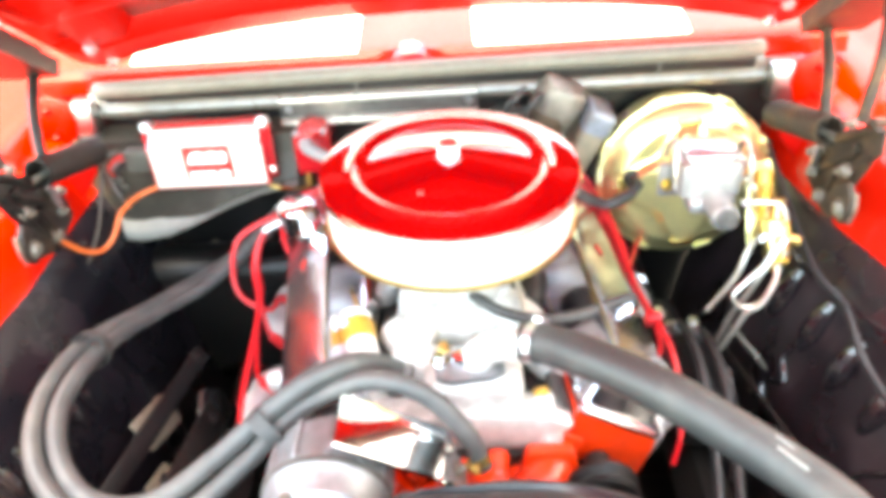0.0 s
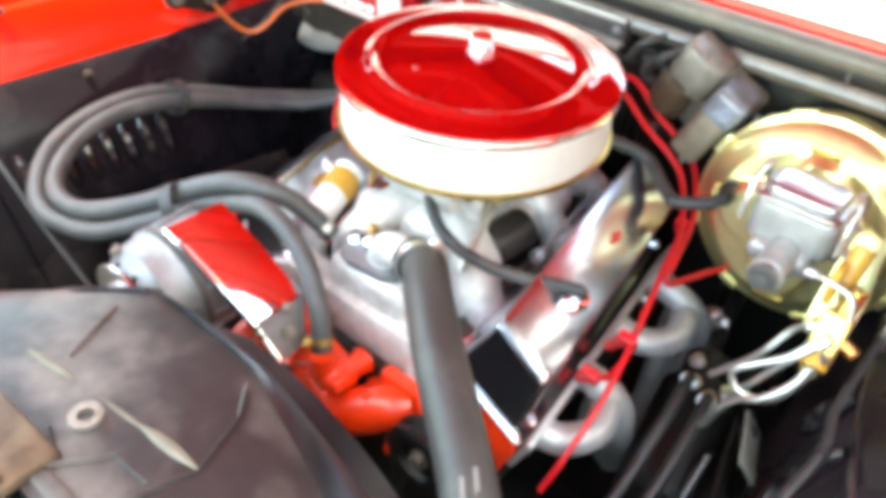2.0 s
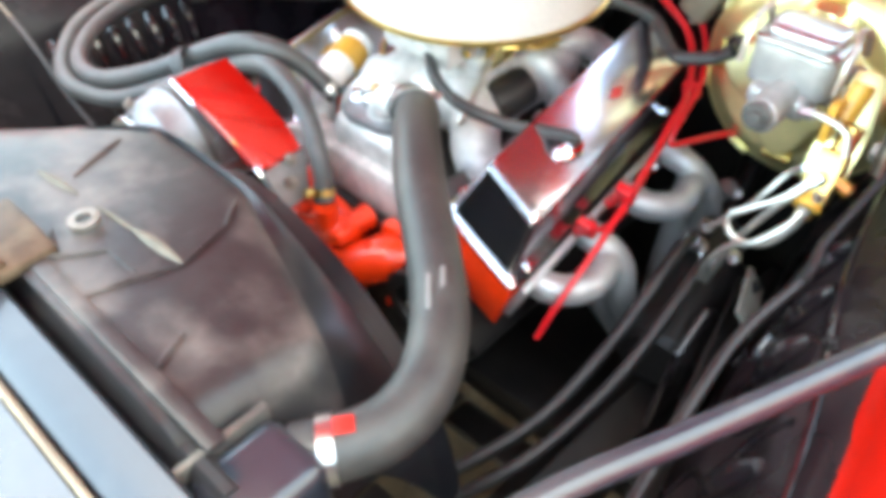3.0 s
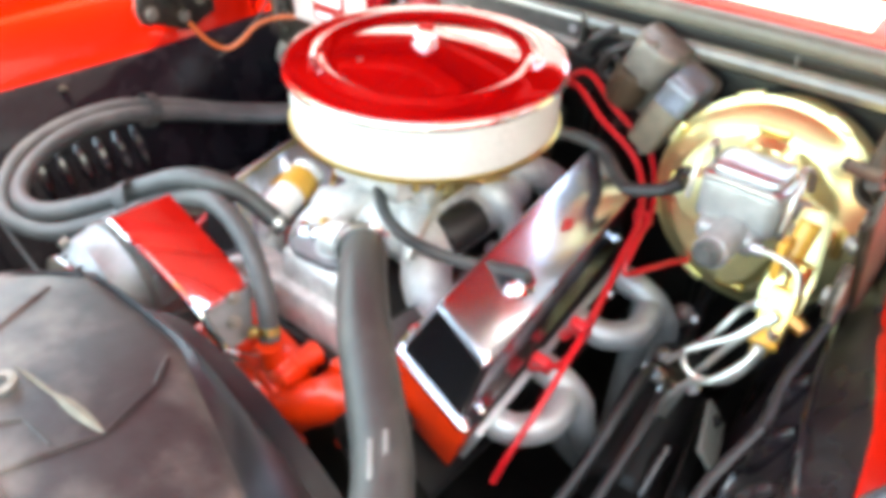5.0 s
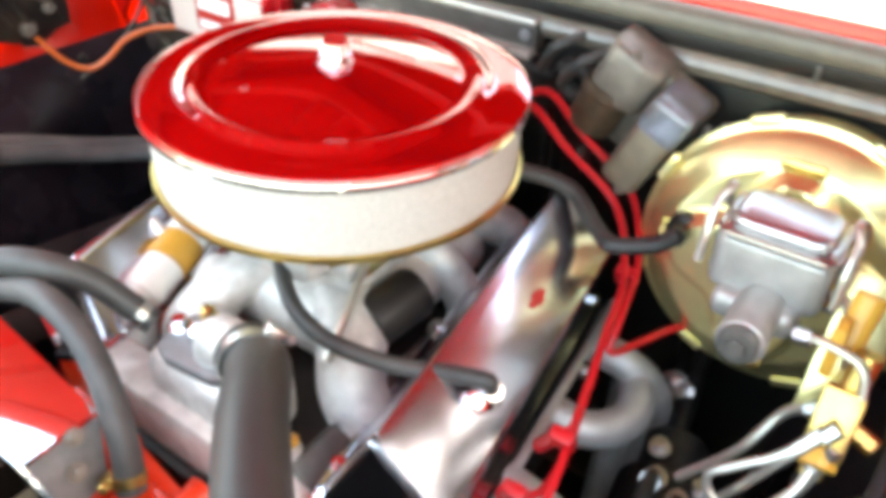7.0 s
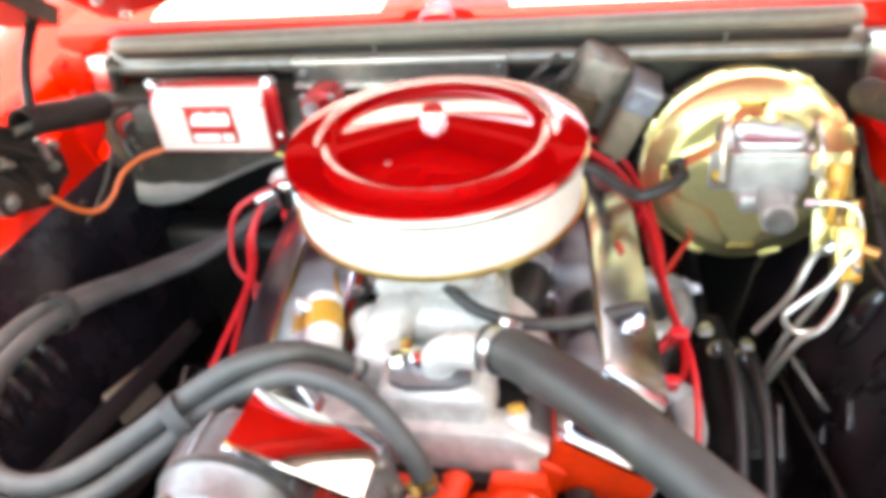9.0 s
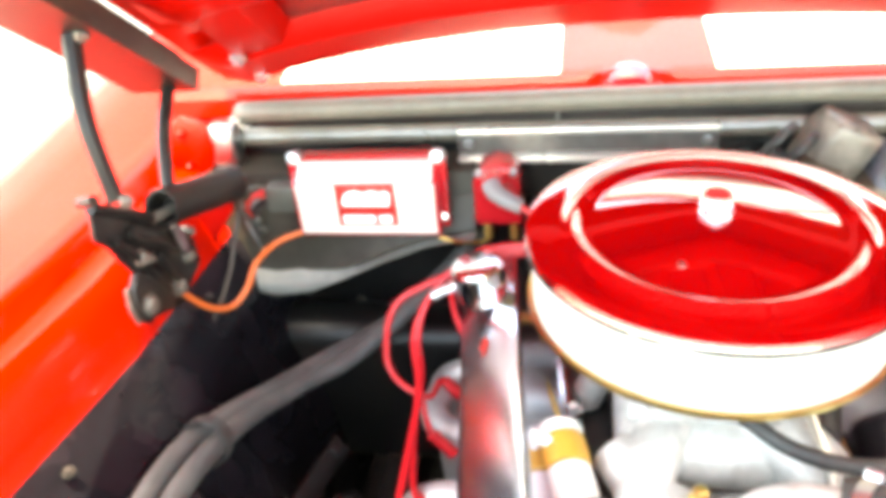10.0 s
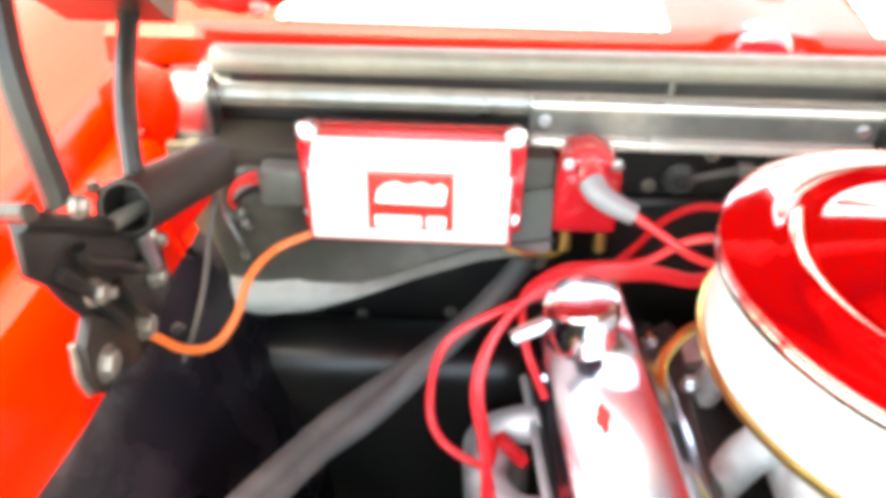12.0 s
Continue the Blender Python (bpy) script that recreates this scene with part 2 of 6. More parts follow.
def cyl(bm, a, b, r, r2=None, n=20, edge=0.0015, mi=0):
    a, b = Vector(a), Vector(b)
    L = (b - a).length
    r2 = r if r2 is None else r2
    e = min(edge, r * 0.4, r2 * 0.4, L * 0.3)
    return lathe(bm, a, b - a, [(0, 0), (r - e, 0), (r, e), (r2, L - e), (r2 - e, L), (0, L)], n, mi)


def smooth_path(pts, steps=8):
    pts = [Vector(p) for p in pts]
    if len(pts) < 3:
        return pts
    ext = [pts[0] * 2 - pts[1]] + pts + [pts[-1] * 2 - pts[-2]]
    out = []
    for i in range(1, len(ext) - 2):
        p0, p1, p2, p3 = ext[i - 1:i + 3]
        for k in range(steps):
            t = k / steps
            out.append(0.5 * ((2 * p1) + (p2 - p0) * t + (2 * p0 - 5 * p1 + 4 * p2 - p3) * t * t + (3 * p1 - p0 - 3 * p2 + p3) * t ** 3))
    return out + [pts[-1]]


def tube(bm, pts, r, n=12, steps=8, hollow=0.0, mi=0):
    """A round hose through the given points; hollow: the wall's thickness where its ends are open."""
    path = smooth_path(pts, steps)
    rs = r if callable(r) else (lambda k: r)
    up = frame_of(path[1] - path[0])[0]
    rings = []
    for i, p in enumerate(path):
        d = (path[min(i + 1, len(path) - 1)] - path[max(i - 1, 0)]).normalized()
        up = (up - d * up.dot(d)).normalized()
        side = d.cross(up)
        rad = rs(i / (len(path) - 1))
        rings.append([bm.verts.new(p + (up * math.cos(2 * math.pi * k / n) + side * math.sin(2 * math.pi * k / n)) * rad) for k in range(n)])
    for p, q in zip(rings, rings[1:]):
        for k in range(n):
            bm.faces.new((p[k], p[(k + 1) % n], q[(k + 1) % n], q[k])).material_index = mi
    for ring, d in ((rings[0], path[1] - path[0]), (rings[-1], path[-2] - path[-1])):
        if hollow:
            c = sum((v.co for v in ring), Vector()) / n
            d = d.normalized()
            inner = [bm.verts.new(c + (v.co - c) * (1 - hollow / max(1e-6, (v.co - c).length))) for v in ring]
            deep = [bm.verts.new(v.co + d * hollow * 8) for v in inner]
            for k in range(n):
                bm.faces.new((ring[k], ring[(k + 1) % n], inner[(k + 1) % n], inner[k])).material_index = mi
                bm.faces.new((inner[k], inner[(k + 1) % n], deep[(k + 1) % n], deep[k])).material_index = mi
            bm.faces.new(deep).material_index = mi
        else:
            bm.faces.new(ring).material_index = mi
    bmesh.ops.recalc_face_normals(bm, faces=bm.faces)
    return bm


def prism(bm, outline, depth, m, bevel=0.003, seg=2):
    """Extrudes a flat outline (local x, y) by depth along local z, laid by the matrix m."""
    lo = [bm.verts.new(m @ Vector((x, y, 0))) for x, y in outline]
    hi = [bm.verts.new(m @ Vector((x, y, depth))) for x, y in outline]
    n = len(outline)
    fs = [bm.faces.new(lo[::-1]), bm.faces.new(hi)] + [bm.faces.new((lo[i], lo[(i + 1) % n], hi[(i + 1) % n], hi[i])) for i in range(n)]
    bmesh.ops.recalc_face_normals(bm, faces=fs)
    if bevel:
        es = list({e for f in fs for e in f.edges})
        bmesh.ops.bevel(bm, geom=es, offset=bevel, segments=seg, affect="EDGES", profile=0.5)
    return bm


def axes(origin, x, y):
    x, y = Vector(x).normalized(), Vector(y)
    z = x.cross(y).normalized()
    y = z.cross(x)
    m = Matrix((x, y, z)).transposed().to_4x4()
    m.translation = Vector(origin)
    return m


def sheet(bm, rows, thick, mi=0):
    """A plate through rows of points, with a thickness away from its upper side."""
    g = [[bm.verts.new(p) for p in row] for row in rows]
    fs = [bm.faces.new((g[i][j], g[i][j + 1], g[i + 1][j + 1], g[i + 1][j])) for i in range(len(g) - 1) for j in range(len(g[0]) - 1)]
    for f in fs:
        f.material_index = mi
    bmesh.ops.recalc_face_normals(bm, faces=fs)
    bmesh.ops.solidify(bm, geom=fs, thickness=thick)
    return bm


def bolt(name, at, axis, parent, r=0.007, h=0.006, material=None):
    """A hexagon head on a washer."""
    bm = B()
    lathe(bm, at, axis, [(0, -0.003), (r * 1.35, -0.003), (r * 1.35, 0.0015), (0, 0.0015)], 16)
    lathe(bm, at, axis, [(r, 0.0015), (r, h), (r * 0.85, h + 0.0012), (0, h + 0.0012)], 6)
    return part(name, bm, material or STEEL, parent)


def clamp(at, axis, r, parent, material=None, w=0.012):
    """A worm-drive hose clamp."""
    x, y, z = frame_of(axis)
    bm = B()
    lathe(bm, at, axis, [(r, -w / 2), (r + 0.0016, -w / 2), (r + 0.0016, w / 2), (r, w / 2)], 24)
    c = Vector(at) + x * (r + 0.004)
    box(bm, (-0.005, -0.009, -w * 0.55), (0.004, 0.009, w * 0.55), 0.001, axes(c, x, y))
    cyl(bm, c - y * 0.011, c - y * 0.017, 0.0045, n=8)
    return part("hose_clamp", bm, material or STEEL, parent)


# ---- ground ----
bm = B()
bmesh.ops.create_grid(bm, x_segments=8, y_segments=8, size=300)
solo("ground", bm, CONCRETE, "sunlit pale concrete driveway under and around the car", "ground", kind="structure")


# ---- surroundings that close the place ----
bm = B()
box(bm, (1.75, -1.6, 0.0), (1.85, 4.5, 2.3), 0.01)
solo("wall_right", bm, WALLWHITE, "plain white panel wall beside the car", "wall", kind="structure")
# white wall toned grey and made taller, so the fender mirrors less glare
bm = B()
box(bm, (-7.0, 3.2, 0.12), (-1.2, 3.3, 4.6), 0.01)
solo("wall_back", bm, WALLGREY, "white wall beyond the fender, toned grey to dim its reflection", "wall", kind="structure")
bm = B()
box(bm, (-7.0, 3.21, 0.0), (-1.2, 3.29, 0.12), 0.005)
solo("wall_base", bm, DARKBASE, "dark base strip of the white wall", "wall base", kind="structure")
# ---- car body ----
def fender(side):
    """An outer wing with its rolled gutter lip and hanging inner flange."""
    prof = [(0.612, 0.862), (0.616, 0.866), (0.626, 0.90), (0.640, 0.940), (0.652, 0.962), (0.657, 0.966), (0.688, 0.967), (0.692, 0.970), (0.698, 0.990), (0.704, 0.998), (0.716, 1.003),
            (0.728, 1.004), (0.745, 1.003), (0.80, 1.008), (0.88, 1.0), (0.94, 0.975), (0.972, 0.93), (0.985, 0.85), (0.985, 0.70), (0.975, 0.45), (0.965, 0.28)]
    rows = []
    for k in range(25):
        y = -0.80 + k * 0.06
        drop = 0.03 * max(0.0, (-0.25 - y) / 0.55) ** 1.5
        inn = -0.11 * max(0.0, -0.02 - y) + (0.02 + 0.045 * max(0.0, min(1, (y + 0.02) / 0.3)) - 0.021 * max(0.0, min(1, (0.06 - y) / 0.15)) if side > 0 else -0.005)
        rows.append([(side * (x - inn * max(0.0, min(1.0, (0.73 - x) / 0.08))), y, z - drop + 0.012 * max(0, y) + 0.10 * max(0.0, y - 0.12) * max(0.0, min(1.0, (x - 0.72) / 0.09))) for x, z in prof])
    f = thing("left_fender" if side < 0 else "right_fender", "glossy red painted steel car fender with a rolled gutter lip", "car fender", (side * 0.8, 0, 0.3), "car body")
    part("fender_skin", sheet(B(), rows, -0.004 * side), FENDERRED, f)
    for y in (-0.55, -0.28, 0.16):
        bolt("fender_bolt", (side * 0.676, y, 0.972), (0, 0, 1), f, 0.006, 0.005, BLACK)
    return f


def inner_fender(side):
    """The black wheelhouse panel between fender and frame, with pressed ribs."""
    prof = [(0.632, 0.884), (0.606, 0.862), (0.600, 0.845), (0.592, 0.815), (0.583, 0.785), (0.572, 0.755), (0.558, 0.715), (0.540, 0.67), (0.518, 0.61), (0.50, 0.50), (0.49, 0.30)]
    rows = []
    for k in range(241):
        y = -0.70 + k * 0.0042
        bulge = 0.03 * math.exp(-((y + 0.15) / 0.25) ** 2)
        flare = 0.11 * max(0.0, -0.02 - y) - (0.02 + 0.045 * max(0.0, min(1, (y + 0.02) / 0.3)) - 0.021 * max(0.0, min(1, (0.06 - y) / 0.15)) if side > 0 else -0.005)
        row = []
        for i, (x, z) in enumerate(prof):
            low = 0.03 * max(0, (-0.35 - y) / 0.35)
            row.append((side * (x + flare - (bulge if i > 2 else 0)), y, z - (low if i > 1 else 0)))
        rows.append(row)
    f = thing("inner_fender", "dusty black pressed-steel inner fender with raised ribs", "inner fender", (side * 0.5, 0, 0.34), "inner fenders")
    # left panel takes a darker copy of the sheet, its shade in the colour
    panel = part("wheelhouse_panel", sheet(B(), rows, 0.003 * side), SHADEDSHEET if side < 0 else MAROON, f)

    def on_panel(y, z):
        k = max(0, min(len(rows) - 1, round((y + 0.70) / 0.0042)))
        row = sorted(rows[k], key=lambda p: p[2])
        return Vector((float(np.interp(z, [p[2] for p in row], [p[0] for p in row])), y, z))

    for y in ([-0.128 - 0.032 * k for k in range(8)] if side < 0 else [0.03 - 0.083 * k for k in range(7)]):
        z0, z1 = (0.712, 0.785) if side < 0 else (0.705, 0.795)
        bm = B()
        tube(bm, [on_panel(y, z0 + (z1 - z0) * u) + Vector((-side * 0.002, 0, 0)) for u in (0, 0.25, 0.5, 0.75, 1)], lambda k: (0.011 if side < 0 else 0.017) * math.sin(math.pi * (0.12 + 0.76 * k)) + 0.001, 10, 4)
        part("pressed_rib", bm, RIBGLOSS, panel)
    if side > 0:
        bm = B()
        tube(bm, [on_panel(y, z) + Vector((-0.003, 0, 0)) for y, z in ((0.20, 0.80), (0.10, 0.80), (0.0, 0.803), (-0.10, 0.815), (-0.20, 0.828), (-0.32, 0.835), (-0.45, 0.83))], 0.0045, 8)
        part("panel_seam", bm, RIBGLOSS, panel, "glossy folded seam")
        for y, z0, z1 in ((-0.27, 0.60, 0.82), (-0.38, 0.58, 0.81), (-0.05, 0.60, 0.70)):
            bm = B()
            tube(bm, [on_panel(y + 0.02 * math.sin(9 * u), z0 + (z1 - z0) * u) + Vector((-0.001, 0, 0)) for u in (0, 0.25, 0.5, 0.75, 1)], 0.005, 8, 4)
            part("pressed_fold", bm, RIBGLOSS, panel)
    for y in (-0.5, -0.2, 0.1):
        bolt("panel_bolt", (side * (0.60 + 0.10 * max(0, -y) - (0.03 if side > 0 else 0)), y, 0.862), (0, 0, 1), f, 0.005, 0.004, BLACK)
    return f


for s in (-1, 1):
    fender(s)
    inner_fender(s)

# firewall
fw = thing("firewall", "satin black steel firewall behind the engine", "firewall", (0, 0.31, 0.3), kind="structure")
bm = B()
box(bm, (-0.66, 0.315, 0.25), (0.60, 0.345, 1.015), 0.006)
part("firewall_panel", bm, FIREWALL, fw)
for x0, x1, z0, z1 in ((-0.20, 0.08, 0.62, 0.9), (0.10, 0.30, 0.55, 0.86), (-0.58, -0.26, 0.42, 0.66)):
    bm = B()
    box(bm, (x0, 0.295, z0), (x1, 0.318, z1), 0.012, seg=3)
    part("pressed_panel", bm, FIREWALL, fw)
bm = B()
rows = []
for k in range(31):
    x = -0.62 + 1.16 * k / 30
    rows.append([(x, 0.345, 1.030), (x, 0.325, 1.027), (x, 0.308, 1.021), (x, 0.297, 1.012), (x, 0.293, 1.002), (x, 0.296, 0.992), (x, 0.306, 0.985), (x, 0.322, 0.981)])
sheet(bm, rows, 0.004)
part("cowl_ledge", bm, LEDGE, fw, "dusty grey metal ledge under the cowl seal")
bm = B()
box(bm, (-0.285, 0.288, 0.970), (0.055, 0.312, 1.008), 0.002)
strip = part("duct_strip", bm, GREYDUST, fw, "dark metal strip with bright folded edges")
for y0, y1, z0, z1 in ((0.274, 0.300, 0.965, 0.976), (0.282, 0.302, 1.003, 1.012)):
    bm = B()
    box(bm, (-0.285, y0, z0), (0.055, y1, z1), 0.004)
    part("folded_edge", bm, EDGEBRIGHT, strip, "bright folded edge")
for x in (-0.27, 0.04):
    bolt("strip_screw", (x, 0.288, 0.990), (0, -1, 0), fw, 0.005, 0.004)

bm = B()
tube(bm, [(-0.60, 0.318, 1.033), (-0.56, 0.305, 1.038), (-0.3, 0.302, 1.042), (0, 0.302, 1.045), (0.3, 0.302, 1.047), (0.49, 0.304, 1.046), (0.53, 0.318, 1.042)], 0.0142, 14)
seal = thing("cowl_seal", "dull grey-black rubber cowl weatherstrip along the firewall top", "weatherstrip", (0, 0.3, 1.03))
part("seal_bulb", bm, SEAL, seal)
bm = B()
box(bm, (-0.585, 0.300, 1.014), (0.52, 0.318, 1.034), 0.003)
part("seal_flange", bm, BLACK, seal, "black mounting flange")
for x in (-0.15, 0.36):
    bm = B()
    box(bm, (x - 0.0025, 0.296, 1.014), (x + 0.0025, 0.304, 1.032), 0.001)
    part("seal_clip", bm, GREYDUST, seal, "small dull metal clip")

for s in (-1, 1):
    bm = B()
    prism(bm, [(s * px - 0.03, pz) for px, pz in ((0.675, 0.94), (0.612, 0.955), (0.598, 1.0), (0.602, 1.035), (0.638, 1.05), (0.675, 1.02))], 0.012, axes((0, 0.275, 0), (1, 0, 0), (0, 0, 1)), 0.004)
    cc = thing("cowl_corner_bracket", "red painted bracket joining fender and cowl", "bracket", (s * 0.63 - 0.03, 0.275, 0.95), "cowl corner brackets")
    part("plate", bm, COWLRED, cc)
    for bx_, bz_ in ((0.640, 1.025), (0.640, 0.975)):
        bolt("plate_bolt", (s * bx_ - 0.03, 0.262, bz_), (0, -1, 0), cc, 0.006, 0.005, RED)
    bm = B()
    box(bm, (s * 0.590 - 0.052, 0.268, 0.962), (s * 0.590 - 0.008, 0.302, 1.028), 0.008)
    solo("cowl_end_cap", bm, STEEL, "bare grey metal end cap beside the cowl seal", "bracket", "cowl end caps")

# cowl panel with stripes and louvres
cw = thing("cowl", "red cowl panel with two broad white stripes and vent louvres", "cowl panel", (0, 0.5, 1.05))
rows, NX = [], 60
for y, z in ((0.33, 1.020), (0.333, 1.046), (0.345, 1.056), (0.365, 1.059), (0.42, 1.066), (0.50, 1.076), (0.60, 1.088), (0.72, 1.098)):
    row = []
    for k in range(NX + 1):
        x = -0.72 + 1.40 * k / NX
        rise = 0.008 * math.exp(-((x + 0.06) / 0.035) ** 2) * (1 if 0.34 < y < 0.45 else 0)
        row.append((x, y + 0.10 * (1 - (x / 0.72) ** 2) * max(0, (y - 0.36) / 0.4), z + rise + 0.004 * (1 - (x / 0.7) ** 2)))
    rows.append(row)
part("cowl_skin", sheet(B(), rows, 0.003), COWLRED, cw)
for x0, x1 in ((-0.545, -0.5335), (-0.531, -0.1645), (-0.162, -0.15), (0.055, 0.067), (0.0695, 0.4055), (0.408, 0.42)):
    rr = []
    for y, z in ((0.354, 1.0605), (0.372, 1.0645), (0.42, 1.0718), (0.50, 1.0825), (0.60, 1.0950), (0.70, 1.1038)):
        rr.append([(x0 + (x1 - x0) * k / 12, y + 0.10 * (1 - ((x0 + (x1 - x0) * k / 12) / 0.72) ** 2) * max(0, (y - 0.36) / 0.4), z + 0.002) for k in range(13)])
    part("white_stripe", sheet(B(), rr, 0.0015), WHITEPAINT, cw, "broad white painted stripe")
bm = B()
lathe(bm, (-0.057, 0.347, 1.052), (0, -0.35, 1), [(0.032, 0), (0.030, 0.007), (0.024, 0.012), (0.012, 0.0155), (0, 0.016)], 24)
part("cowl_boss", bm, REDCASE, cw, "glossy red raised boss")


def cowl_z(x, y):
    return float(np.interp(y, [0.354, 0.372, 0.42, 0.50, 0.60, 0.70], [1.0605, 1.0645, 1.0718, 1.0825, 1.0950, 1.1038])) + 0.0028


for k in range(26):
    x = -0.522 + k * 0.0135
    sh0 = 0.10 * (1 - (x / 0.72) ** 2)
    bm = B()
    y0, y1 = 0.402, 0.48
    z0, z1 = cowl_z(x, y0 - sh0 * 0.12) + 0.002, cowl_z(x, y1 - sh0 * 0.25) + 0.002
    sheet(bm, [[(x - 0.0017, y0, z0), (x + 0.0017, y0, z0)], [(x - 0.0017, y1, z1), (x + 0.0017, y1, z1)]], 0.0015)
    part("vent_slot", bm, SLOT, cw)

# windscreen behind the cowl
ws = thing("windscreen", "sloping clear windscreen glass behind the cowl", "windscreen", (0, 0.85, 1.1))
rows = [[(x, 0.83 + 0.1 * (1 - (x / 0.7) ** 2) + 0.55 * t, 1.11 + 0.38 * t) for x in np.linspace(-0.68, 0.66, 15)] for t in (0, 0.5, 1)]
part("pane", sheet(B(), [[tuple(map(float, p)) for p in r] for r in rows], 0.006), GLASS, ws)
bm = B()
tube(bm, [(-0.70, 0.80, 1.10), (-0.35, 0.90, 1.108), (0, 0.93, 1.11), (0.35, 0.90, 1.108), (0.68, 0.80, 1.10)], 0.012, 8)
tube(bm, [(-0.70, 0.82, 1.10), (-0.69, 1.38, 1.49)], 0.02, 8)
tube(bm, [(0.68, 0.82, 1.10), (0.67, 1.38, 1.49)], 0.02, 8)
part("screen_surround", bm, RED, ws)

# cabin behind the windscreen
cab = thing("car_cabin", "closed red car cabin with a dark interior behind the windscreen", "car cabin", (0, 1.4, 0.3))
part("roof", sheet(B(), [[(x, y, 1.495 + 0.05 * math.sin(math.pi * (y - 1.36) / 1.3) - 0.10 * abs(x) ** 3) for x in np.linspace(-0.68, 0.66, 13)] for y in np.linspace(1.36, 2.66, 9)], 0.006), RED, cab)
bm = B()
box(bm, (-0.66, 0.98, 0.80), (0.64, 1.30, 1.095), 0.03, seg=3)
part("dashboard", bm, CASEDARK, cab, "dark brown-black dashboard")
bm = B()
box(bm, (-0.70, 1.95, 0.35), (0.68, 2.02, 1.46), 0.02)
part("seat_back", bm, CASEDARK, cab, "dark interior bulkhead")
for s in (-1, 1):
    bm = B()
    box(bm, (s * 0.93 - 0.04, 0.66, 0.28), (s * 0.93 + 0.04, 2.0, 1.04), 0.03, seg=3)
    part("door", bm, RED, cab)
    bm = B()
    box(bm, (s * 0.80 - 0.008, 1.42, 1.045), (s * 0.80 + 0.008, 1.95, 1.44), 0.004)
    part("side_glass", bm, GLASS, cab)

# hood, raised on its rear hinges
HA = radians(37)
hd = thing("hood", "raised red car hood with pressed inner bracing", "car hood", (0, 0.17, 1.15))


def hood_at(x, s, h):
    """A place on the hood: s metres forward of its rear edge, h below its skin."""
    y0, z0 = 0.33, 1.156 - 0.13 * x ** 2 - 0.18 * x ** 4
    return (x, y0 - s * math.cos(HA) - h * math.sin(HA), z0 + s * math.sin(HA) - h * math.cos(HA))


xs = [(-0.632 + 1.244 * k / 28) for k in range(29)]
part("outer_skin", sheet(B(), [[hood_at(x, s, -0.02) for x in xs] for s in np.linspace(-0.005, 1.47, 18)], 0.003), RED, hd)


def rail(x0, x1, s0, s1, h0=0.002, h1=0.028, nx=10, ns=10):
    """A pressed hat-section brace on the underside of the hood."""
    bm = B()
    rows = []
    for i in range(nx + 1):
        u = i / nx
        x = x0 + (x1 - x0) * u
        row = []
        for j in range(ns + 1):
            v = j / ns
            e = min(u, 1 - u) * abs(x1 - x0), min(v, 1 - v) * abs(s1 - s0)
            h = h0 + (h1 - h0) * min(1, min(e) / 0.018)
            row.append(hood_at(x, s0 + (s1 - s0) * v, h))
        rows.append(row)
    return sheet(bm, rows, 0.002)


part("inner_panel", sheet(B(), [[hood_at(x, s, -0.012) for x in xs] for s in np.linspace(0.0, 1.45, 14)], 0.002), RED, hd)
part("rear_brace", rail(-0.615, 0.595, 0.0, 0.11, nx=24), RED, hd)
part("second_brace", rail(-0.60, 0.58, 0.20, 0.28, nx=24), RED, hd)
part("front_brace", rail(-0.62, 0.60, 1.31, 1.44, nx=24), RED, hd)
part("side_brace", rail(-0.56, -0.47, 0.05, 1.4, ns=24), RED, hd)
part("side_brace", rail(0.45, 0.54, 0.05, 1.4, ns=24), RED, hd)
for x0, x1 in ((-0.10, -0.42), (0.08, 0.40)):
    bm = B()
    rows = []
    for j in range(21):
        v = j / 20
        c = x0 + (x1 - x0) * v
        rows.append([hood_at(c + dx, 0.27 + 1.06 * v, h) for dx, h in ((-0.06, -0.008), (-0.035, 0.026), (0.035, 0.026), (0.06, -0.008))])
    part("diagonal_brace", sheet(bm, rows, 0.002), RED, hd)
for x in (-0.545, 0.525):
    for s in (0.03, 0.10):
        bolt("hood_bolt", hood_at(x, s, 0.03), (0, -math.sin(HA), -math.cos(HA)), hd, 0.008, 0.007)


